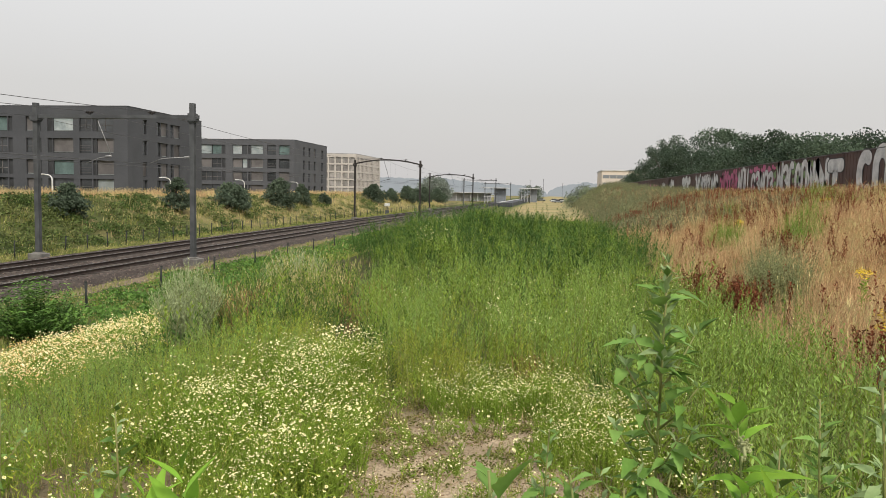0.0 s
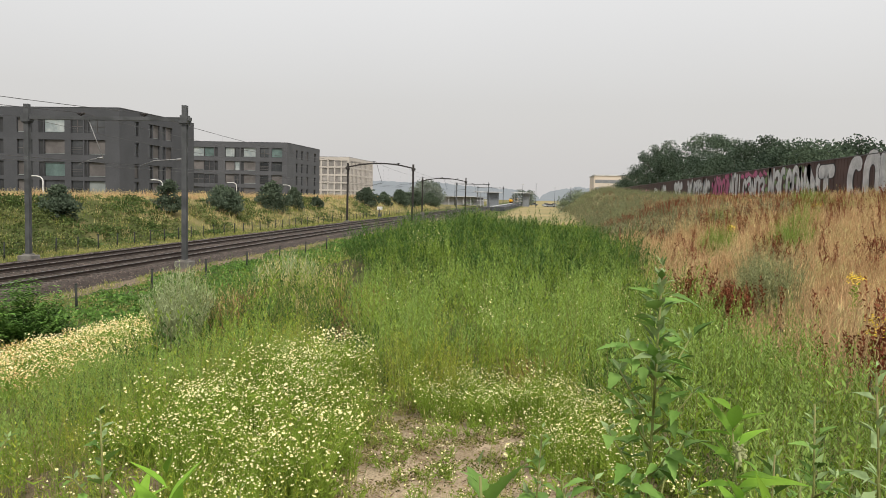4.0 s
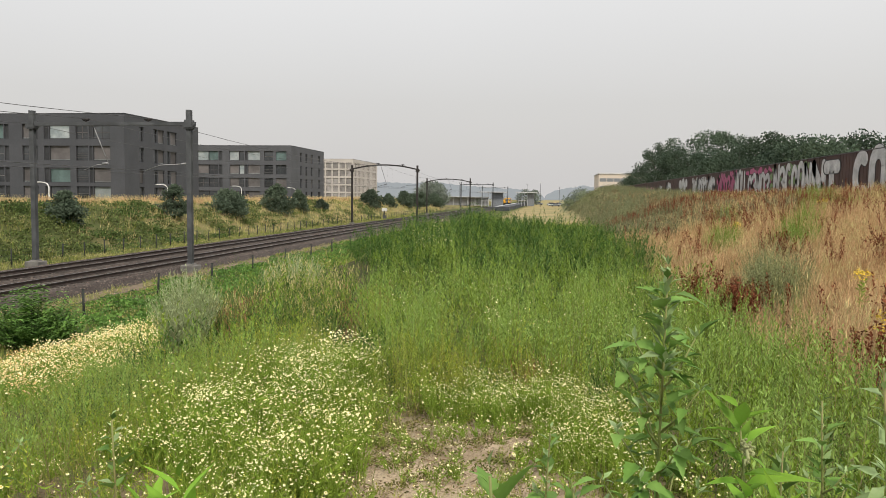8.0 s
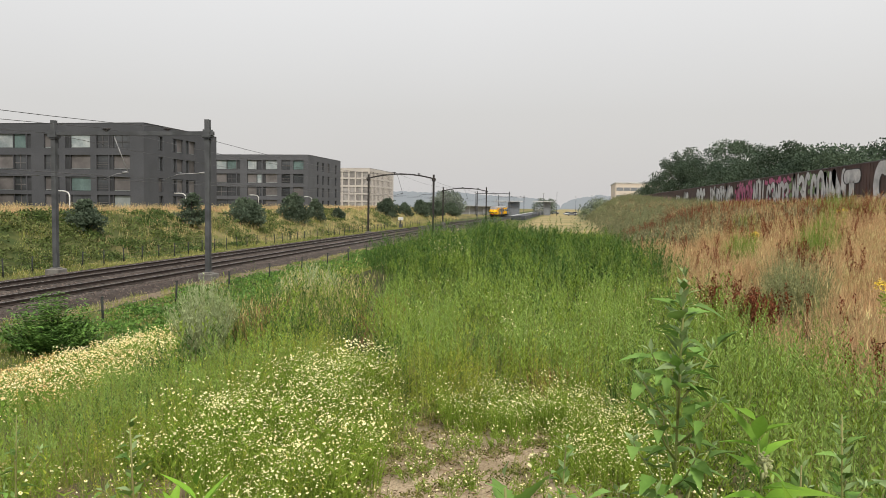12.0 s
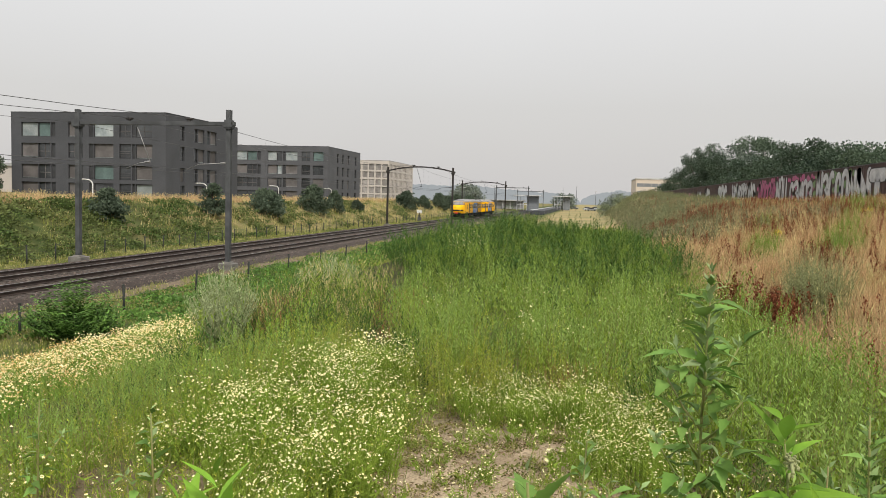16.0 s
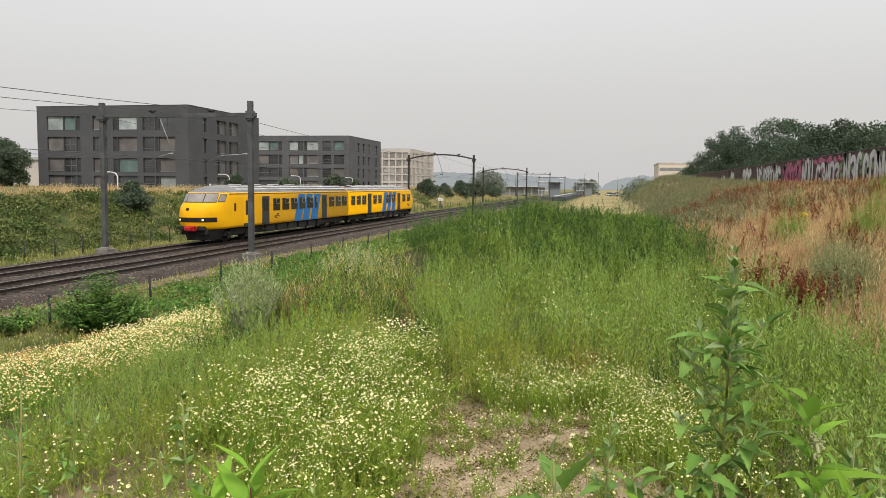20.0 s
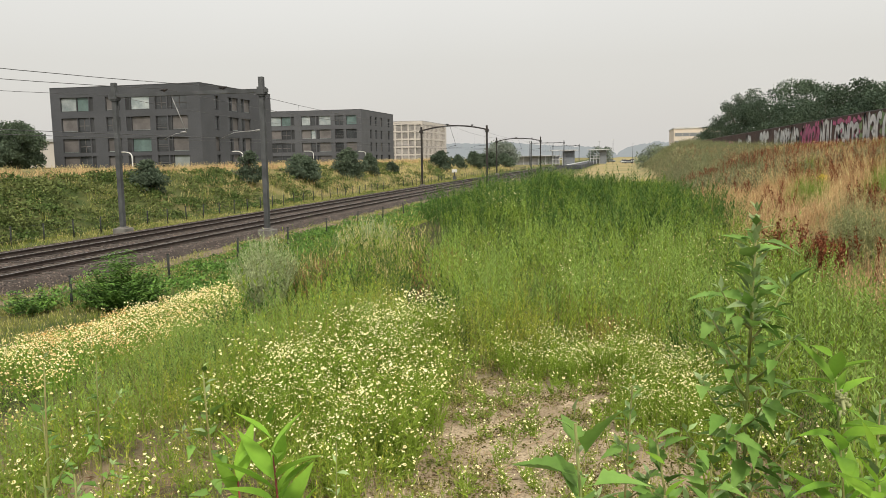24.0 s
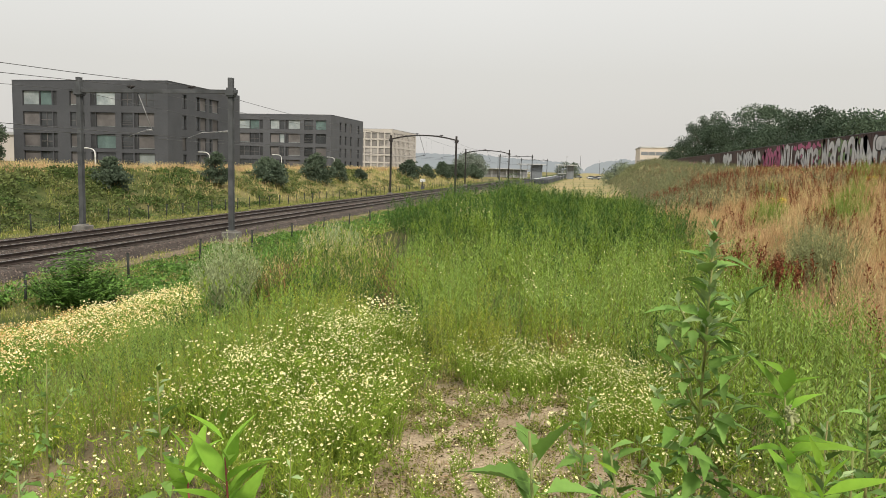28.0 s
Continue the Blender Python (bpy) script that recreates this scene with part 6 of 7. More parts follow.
    scatter("far_weeds", "rough green weeds beyond the hump", "weeds", T_CLUMP, xy, sizes(xy, 0.5, 1.0), [M["verge"]])
    xy = sow(500, 0.0, 4.4, 26, 62, lambda x, y: np.clip((foot(y) + 0.2 - x) / 1, 0, 1) * np.clip((x - 0.5 - (y - 40) * 0.09) / 1, 0.1, 1) * wave(x, y, 3, 70))
    scatter("far_weeds", "tall green weeds at the foot of the bank", "weeds", T_FAR, xy, sizes(xy, 0.5, 0.85), DARK)
    xy = sow(26, -4.1, -2.9, 22.4, 24.0, lambda x, y: blob(x, y, -3.5, 23.2, 0.5, 0.6))
    scatter("white_umbels", "clump of white flowers in front of the nettles", "flowers", T_CHAM_TALL, xy, sizes(xy, 1.3, 1.7), CHAM)
    # white flowers, in tight clumps
    dense = lambda x, y: np.clip(blob(x, y, -1.95, 4.9, 0.62, 0.85, 0.25) + blob(x, y, -2.1, 6.9, 0.45, 1.5, 0.3) + 0.7 * blob(x, y, -1.5, 4.0, 0.55, 0.6), 0, 1)
    xy = spaced(sow(6000, -3.4, -0.9, 2.6, 9.2, lambda x, y: dense(x, y) * np.clip(6 * wave(x, y, 0.75, 23) - 2.5, 0.02, 1) * (1 - patch(x, y))), lambda x, y: 0.085)
    scatter("chamomile", "dense white chamomile in full flower", "flowers", T_CHAM, xy, tall(xy, 0.95, 0.2), CHAM)
    xy = sow(700, -3.3, -0.8, 2.4, 8.0, lambda x, y: (1 - patch(x, y)) * (1 - 0.8 * dense(x, y)) * wave(x, y, 0.8, 61))
    scatter("green_weeds", "green shoots among chamomile", "weeds", T_SPIRE, xy, tall(xy, 0.5, 0.3), [M["goosefoot"], M["yellowgreen"], M["stem"]])
    xy = spaced(sow(5000, -1.2, 1.2, 4.2, 7.4, lambda x, y: np.clip(blob(x, y, -0.05, 5.9, 0.6, 0.45) + blob(x, y, 0.35, 5.1, 0.32, 1.0) + blob(x, y, -0.72, 6.1, 0.17, 0.3), 0, 1) * np.clip(5 * wave(x, y, 0.5, 24) - 1.9, 0, 1)), lambda x, y: 0.09)
    scatter("chamomile", "white chamomile along the edge of bare sand", "flowers", T_CHAM, xy, sizes(xy, 0.5, 0.95), CHAM)
    xy = sow(2900, -5.2, 1.6, 1.8, 9.5, lambda x, y: (0.08 + 0.75 * wave(x, y, 0.9, 25) ** 2) * np.clip((x + 5.0) / 1.2, 0.2, 1) * (1 - 0.9 * patch(x, y)))
    scatter("chamomile", "scattered small chamomile plants", "flowers", T_CHAM_LOW, xy, sizes(xy, 0.8, 1.6), CHAM)
    xy = sow(420, -1.5, 0.6, 2.2, 6.2, lambda x, y: patch(x, y) * np.clip(2 * wave(x, y, 0.5, 26) - 0.4, 0, 1))
    scatter("chamomile", "small chamomile sprigs on bare sand", "flowers", T_CHAM_LOW, xy, sizes(xy, 0.5, 1.0), CHAM)
    xy = sow(190, -3, 3, 7.5, 16, lambda x, y: np.clip(2.6 * wave(x, y, 1.5, 27) - 1.0, 0, 1))
    scatter("chamomile", "a few chamomile heads among tall weeds", "flowers", T_CHAM_TALL, xy, sizes(xy, 0.7, 1.1), CHAM)
    # faded band on the left slope
    band = lambda x, y: np.clip(blob(x, y, -9.9, 16.4, 1.6, 3.2, 0.2) + blob(x, y, -8.4, 12.3, 1.7, 2.2, 0.2) + blob(x, y, -10.9, 13.0, 1.6, 2.2, 0.2) + 0.5 * blob(x, y, -8.6, 9.6, 1.5, 1.6, 0.2) + 0.25 * blob(x, y, -5.6, 5.4, 1.0, 1.6, 0.2), 0, 1)
    xy = sow(2300, -13, -4.4, 4, 20, lambda x, y: band(x, y) * np.clip(3.5 * wave(x, y, 1.4, 28) - 1.0, 0.04, 1))
    scatter("faded_chamomile", "fading cream chamomile covering a slope", "flowers", T_CHAM_FAR, xy, sizes(xy, 0.75, 1.3), [M["tuft"], M["petal_cream"], M["petal"]])
    xy = sow(1300, -13, -4.4, 4, 17, lambda x, y: band(x, y) * np.clip(2.5 * wave(x, y, 1.8, 29) - 0.8, 0, 1))
    scatter("faded_chamomile", "withered tan chamomile heads on a slope", "flowers", T_CHAM_FAR, xy, sizes(xy, 0.7, 1.1), CHAM_OLD)
    xy = sow(200, -12.4, -8.8, 10.5, 15.5, lambda x, y: np.clip(blob(x, y, -11.3, 14.0, 1.0, 1.2) + blob(x, y, -9.8, 12.0, 0.8, 0.8), 0, 1))
    scatter("faded_chamomile", "withered orange chamomile patch", "flowers", T_CHAM_FAR, xy, sizes(xy, 0.9, 1.2), [M["tuft"], M["orange"], M["petal_old"]])
    xy = spaced(sow(900, -11, -4.4, 4, 13, lambda x, y: np.clip(band(x, y) + 0.4 * left(x, y), 0, 1) * np.clip(2.5 * wave(x, y, 1.5, 71) - 0.9, 0, 1)), lambda x, y: 0.35)
    scatter("green_weeds", "green bushy shoots among fading chamomile", "weeds", T_BUSH, xy, tall(xy, 0.55, 0.15), GOOSE)


plant_near()


# green tufts in the dry grass: centre, radius, shoots, leaf
TUFTS = ((7.4, 24.2, 0.75, 90, "tuft"), (5.9, 27, 0.6, 60, "tuft"), (14.0, 43.5, 1.3, 110, "tuft"), (8.5, 38, 0.8, 60, "tuft"), (9.6, 30.5, 0.7, 40, "tuft"), (12.6, 37, 1.2, 70, "tuft"), (5.3, 19.6, 0.5, 30, "mugwort"))


def plant_bank():
    """The dry bank on the right, with docks, green tufts and yellow ragwort."""
    up = lambda x, y: np.clip((x - foot(y)) / 0.8, 0, 1)
    # stands of dock: centre, half widths, plants
    rd = random.Random(8)
    stands = [(3.55, 14.7, 0.4, 0.45, 60), (3.0, 15.6, 0.2, 0.25, 14), (3.9, 9.6, 0.3, 0.5, 9), (9.7, 62, 2.6, 8.0, 190), (6.2, 62, 1.8, 8.0, 150)]
    for _ in range(84):
        y = rd.uniform(11, 46)
        stands.append((rd.uniform(foot(y) + 0.6, 15.5), y, rd.uniform(0.3, 1.3), rd.uniform(0.3, 1.2), int(rd.uniform(3, 11))))
    thin = lambda x, y: 1 - 0.75 * np.clip(sum(blob(x, y, cx, cy, rx, ry) for cx, cy, rx, ry, n in stands[:5]) + blob(x, y, 4.45, 15.4, 0.7, 0.8) + sum(blob(x, y, cx, cy - 0.6, r, r + 1.0) for cx, cy, r, n, key in TUFTS), 0, 1)
    drift = lambda x, y: up(x, y) * thin(x, y) * np.clip(2.0 * wave(x, y, 1.8, 31) - 0.3, 0.08, 1)
    xy = sow(7000, 2.5, 14, 5, 24, drift)
    two_tone("dry_grass", "dry tan seeding grass covering the bank", "grass", T_DRY, xy, tall(xy, 0.9, 0.2) * (0.7 + 0.6 * wave(*xy, 2.6, 84)), [M["drygrass"], M["palegrass"]], [M["drygrass"], M["drygrass"]], 2.4, 63)
    xy = sow(9500, 2.5, 17.2, 22, 54, lambda x, y: drift(x, y) * np.clip((54 - y) / 15, 0, 1) * np.clip((y - 22) / 3, 0, 1))
    two_tone("dry_grass", "dry tan seeding grass higher on the bank", "grass", T_DRY_MID, xy, tall(xy, 0.9, 0.2) * (0.7 + 0.6 * wave(*xy, 3.4, 85)), [M["drygrass"], M["palegrass"]], [M["drygrass"], M["drygrass"]], 3.4, 63)
    xy = sow(1000, 3.5, 17.2, 9, 46, lambda x, y: up(x - 0.3, y) * np.clip(3 * wave(x, y, 2.2, 64) - 1.6, 0, 1))
    scatter("brown_grass", "patches of brown seeding grass on the bank", "grass", T_DRY, xy, tall(xy, 1.05, 0.2), [M["brown_grass"], M["brown_grass"]])
    xy = sow(5000, 4, 17.2, 40, 110, lambda x, y: up(x, y) * np.clip(0.1 + (x - 9) / 4, 0.06, 1) * (0.3 + 0.7 * wave(x, y, 5, 32)) * np.clip(1.25 - (y - 38) / 110, 0.2, 1), 0.5)
    scatter("dry_grass", "dry tan grass on the far part of the bank", "grass", T_DRY_FAR, xy, sizes(xy, 0.8, 1.2), [M["drygrass"], M["drygrass"]], 0.2)
    px, py = [], []
    for cx, cy, rx, ry, n in stands[1:]:
        px += [cx + rd.gauss(0, 0.5) * rx for _ in range(n)]
        py += [cy + rd.gauss(0, 0.5) * ry for _ in range(n)]
    xy = (np.array(px), np.array(py))
    scatter("dock", "rust-brown seeding dock in stands among dry grass", "dock", T_DOCK, xy, sizes(xy, 1.0, 1.4), [M["dock"], M["dock"]])
    xy = sow(1150, 11.0, 16.4, 30, 75, lambda x, y: np.clip(3 * wave(x, y, 5, 76) - 1.0, 0, 1))
    scatter("dock", "rusty dock belt below the sprayed wall", "dock", T_DOCK, xy, sizes(xy, 0.9, 1.4), [M["dock"], M["brown_grass"]])
    xy = sow(520, 2.9, 4.2, 13.9, 15.6, lambda x, y: blob(x, y, 3.5, 14.6, 0.3, 0.4))
    scatter("dock", "dark rust-red stand of seeding dock", "dock", T_DOCK, xy, sizes(xy, 0.95, 1.25), [M["dock"], M["dock"]])
    xy = sow(1100, 6, 17.2, 34, 130, lambda x, y: up(x, y) * np.clip((wave(x, y, 9, 34) - 0.4) * 2.2 + 0.6 * blob(x, y, 9, 70, 4, 35), 0, 1), 0.4)
    scatter("dock", "rusty dock drifts on the far bank", "dock", T_DOCK, xy, sizes(xy, 0.8, 1.2), [M["dock"], M["dock"]])
    xy = sow(1500, 13.2, 17.2, 28, 130, lambda x, y: 0.3 + 0.7 * wave(x, y, 5, 35))
    scatter("bank_weeds", "tall weeds along the foot of the sprayed wall", "weeds", T_FAR, xy, sizes(xy, 0.4, 0.8), GREY)
    xy = sow(3000, 3.6, 15, 36, 95, lambda x, y: up(x - 0.1, y) * np.clip(1.4 - (x - foot(y)) / 7.5, 0, 1) * (0.3 + 0.7 * wave(x, y, 7, 36)), 0.3)
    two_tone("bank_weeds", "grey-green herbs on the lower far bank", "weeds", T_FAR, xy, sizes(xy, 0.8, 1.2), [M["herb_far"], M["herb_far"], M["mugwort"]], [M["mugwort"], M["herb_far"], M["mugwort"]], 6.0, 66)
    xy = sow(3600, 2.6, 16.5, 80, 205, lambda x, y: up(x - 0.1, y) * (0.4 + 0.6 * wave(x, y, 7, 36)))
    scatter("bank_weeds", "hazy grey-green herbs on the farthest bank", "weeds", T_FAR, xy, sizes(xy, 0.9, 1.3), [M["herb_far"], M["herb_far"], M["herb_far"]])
    xy = sow(420, 6.5, 16.8, 52, 180, lambda x, y: up(x - 0.1, y) * np.clip(2.4 * wave(x, y, 8, 79) - 0.6, 0, 1))
    scatter("bank_weeds", "dull green low bushes on the far bank", "weeds", T_CLUMP, xy, sizes(xy, 0.8, 1.7), [M["mugwort"]])
    xy = sow(240, 8.5, 16.8, 48, 110, lambda x, y: np.clip(2.4 * wave(x, y, 6, 80) - 0.6, 0, 1))
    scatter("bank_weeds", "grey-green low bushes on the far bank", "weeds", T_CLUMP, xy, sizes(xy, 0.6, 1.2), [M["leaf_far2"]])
    for cx, cy, r, n, key in TUFTS:
        a, d = rng.uniform(0, 6.28, n), np.sqrt(rng.random(n)) * r
        xy = (cx + d * np.cos(a), cy + d * np.sin(a))
        scatter("green_tuft", "fresh green tuft in the dry grass", "grass", T_SPIRE_BIG, xy, sizes(xy, 1.1, 1.4) * (1.1 - 0.5 * (d / r) ** 2), [M[key], M[key], M["stem"]])
    xy = sow(170, 3.7, 5.1, 14.6, 16.4, lambda x, y: blob(x, y, 4.4, 15.5, 0.5, 0.7))
    scatter("grey_shrub", "grey-green bushy mugwort on the bank", "mugwort", T_SPIRE_BIG, xy, sizes(xy, 1.2, 1.55), [M["mugwort"], M["mugwort"], M["stem"]])
    for cx, cy, n in ((5.1, 13.0, 5), (3.95, 9.4, 4), (6.5, 27.5, 6), (10.5, 31, 3)):
        r = thing("ragwort", "yellow flowering ragwort plant in dry grass", "ragwort", "ragwort plants")
        t = Template()
        for k in range(n):
            a, d = random.uniform(0, 6.28), random.uniform(0, 0.16)
            b = np.array([cx + math.cos(a) * d, cy + math.sin(a) * d, 0.0])
            b[2] = float(land(b[0], b[1]))
            top = b + (random.uniform(-0.1, 0.1), random.uniform(-0.1, 0.1), random.uniform(0.75, 0.95))
            t.ribbon([b, (b + top) / 2, top], 0.012, 0.006, 1)
            for q in range(10):
                t.chip(b + (top - b) * random.uniform(0.1, 0.85), away(random.uniform(0, 6.28), 0.5), 0.09, 0.035, 1)
            for q in range(26):
                p = top + (random.gauss(0, 0.06), random.gauss(0, 0.06), random.gauss(0, 0.025))
                t.daisy(p, 0.016, 0.4, 0, 0)
        v, f, m = t.arrays()
        ob = new("flowering_stem", np_mesh("flowering_stem", v, f, [M["ragwort"], M["goosefoot"]], m))
        ob.parent = r


plant_bank()


def plant_track_side():
    xy = sow(5000, -19.5, -12.2, 12, 70, lambda x, y: 0.35 + 0.65 * wave(x, y, 3, 41), 0.4)
    scatter("verge_grass", "short green verge grass beside the ballast", "grass", T_VERGE_FAR, xy, sizes(xy, 0.5, 1.0), [M["verge"], M["palegrass"]])
    xy = sow(1500, -18.3, -11.3, 19, 80, lambda x, y: np.clip(wave(x, y, 6, 42) * 1.6 - 0.1, 0, 1) * np.clip((x + 18.4) / 1, 0.2, 1))
    scatter("brambles", "low dark green brambles along the wire fence", "brambles", T_CLUMP, xy, sizes(xy, 0.5, 1.0), [M["leaf_elder"]])
    xy = sow(90, -15.6, -10.8, 23.0, 32, lambda x, y: blob(x, y, -12.9 - 0.15 * (y - 25), 27.0, 1.3, 4.0, 0.2))
    scatter("brambles", "dense dark brambles beside the wire fence", "brambles", T_CLUMP, xy, sizes(xy, 0.8, 1.25), [M["leaf_elder"]])
    # the far bank
    xy = sow(2700, -40.0, -32.4, 15, 150, lambda x, y: np.clip(2.2 * wave(x, y, 11, 43) + 0.25 - 1.2 * np.clip((y - 48) / 35, 0, 1), 0.05, 1), 0.6)
    scatter("bank_brambles", "green brambles and herbs covering the far bank", "brambles", T_CLUMP, xy, sizes(xy, 0.75, 1.5), [M["leaf_shrub2"]])
    xy = sow(3600, -48, -39.4, 15, 230, lambda x, y: 0.35 + 0.65 * wave(x, y, 6, 44), 0.3)
    scatter("crest_grass", "dry pale grass on the crest of the far bank", "grass", T_DRY_FAR, xy, sizes(xy, 0.8, 1.2), [M["drygrass"], M["palegrass"]])
    xy = sow(3600, -41, -32, 15, 230, lambda x, y: np.clip(wave(x, y, 12, 45) * 1.4 - 0.2, 0, 1))
    scatter("bank_grass", "tan and green grass on the far bank", "grass", T_DRY_FAR, xy, sizes(xy, 0.7, 1.2), [M["verge"], M["palegrass"]])
    xy = sow(1700, -40.5, -32.5, 48, 235, lambda x, y: np.clip((y - 48) / 30, 0, 1) * np.clip(1.8 * wave(x, y, 9, 86) - 0.2, 0.1, 1))
    scatter("bank_grass", "tan dry grass on the far bank between shrubs", "grass", T_DRY_FAR, xy, sizes(xy, 0.9, 1.4), [M["palegrass"], M["drygrass"]])
    xy = sow(3200, -33.0, -29.1, 12, 170, lambda x, y: 0.4 + 0.6 * wave(x, y, 4, 46), 0.5)
    scatter("verge_grass", "tan and green grass between fence and ballast", "grass", T_VERGE_FAR, xy, sizes(xy, 0.8, 1.4), [M["verge"], M["palegrass"]])


plant_track_side()


# ---------------------------------------------------------------- trees and shrubs
def leaf_cloud(r, centers, per, ll, drop=0.0):
    """Leaves in loose clumps about the given centres (x, y, z, radius)."""
    V, F = [], []
    for cx, cy, cz, cr in centers:
        n = int(per * cr * cr)
        d = r.normal(size=(n, 3))
        d /= np.linalg.norm(d, axis=1)[:, None] + 1e-9
        p = np.array([cx, cy, cz]) + d * cr * (r.random(n)[:, None] ** 0.4) * np.array([1, 1, 0.75])
        q = r.normal(size=(n, 3)) + d * 0.5
        q /= np.linalg.norm(q, axis=1)[:, None]
        s = np.cross(q, r.normal(size=(n, 3)))
        s /= np.linalg.norm(s, axis=1)[:, None] + 1e-9
        L = ll * r.uniform(0.7, 1.4, n)[:, None]
        quad = np.stack([p, p + q * L * 0.5 + s * L * 0.32, p + q * L, p + q * L * 0.5 - s * L * 0.32], 1)
        V.append(quad.reshape(-1, 3))
    V = np.concatenate(V)
    k = np.arange(0, len(V), 4)
    F = np.concatenate([np.stack([k, k + 1, k + 2], 1), np.stack([k, k + 2, k + 3], 1)])
    return V, F


def build_tree(name, label, category, group, x, y, high, wide, seed, key, ll, trunk, clumps, per, point=0.0):
    r = np.random.default_rng(seed)
    t = thing(name, label, category, group)
    z0 = float(land(x, y)) - 0.1
    bm = bmesh.new()
    tr = 0.035 * high ** 0.9
    fork = z0 + high * trunk
    tube(bm, [(x, y, z0), (x + r.normal(0, 0.1), y, z0 + high * trunk * 0.5), (x + r.normal(0, 0.2), y, fork + high * 0.15)], tr, 8, tr * 0.6)
    cs = []
    for k in range(clumps):
        a = r.uniform(0, 6.28)
        u = r.random() ** 0.5
        h = r.random()
        rad = wide / 2 * u * math.sqrt(max(0.0, 1 - (1.5 * (h - 0.36)) ** 2)) * 1.05 * (1 - point * h * h)
        c = (x + math.cos(a) * rad, y + math.sin(a) * rad, fork + (z0 + high - fork) * (0.05 + 0.88 * h), wide * r.uniform(0.09, 0.19) * (1 - 0.5 * point * h))
        cs.append(c)
        if k % 4 == 0:
            tube(bm, [(x, y, fork + (c[2] - fork) * 0.1), ((x + c[0]) / 2, (y + c[1]) / 2, fork + (c[2] - fork) * 0.6), c[:3]], tr * 0.4, 5, tr * 0.1)
    part("trunk", bm, M["bark"], t)
    V, F = leaf_cloud(r, cs, per, ll)
    ob = new("crown", np_mesh("crown", V, F, [M[key]]))
    ob.parent = t
    return t


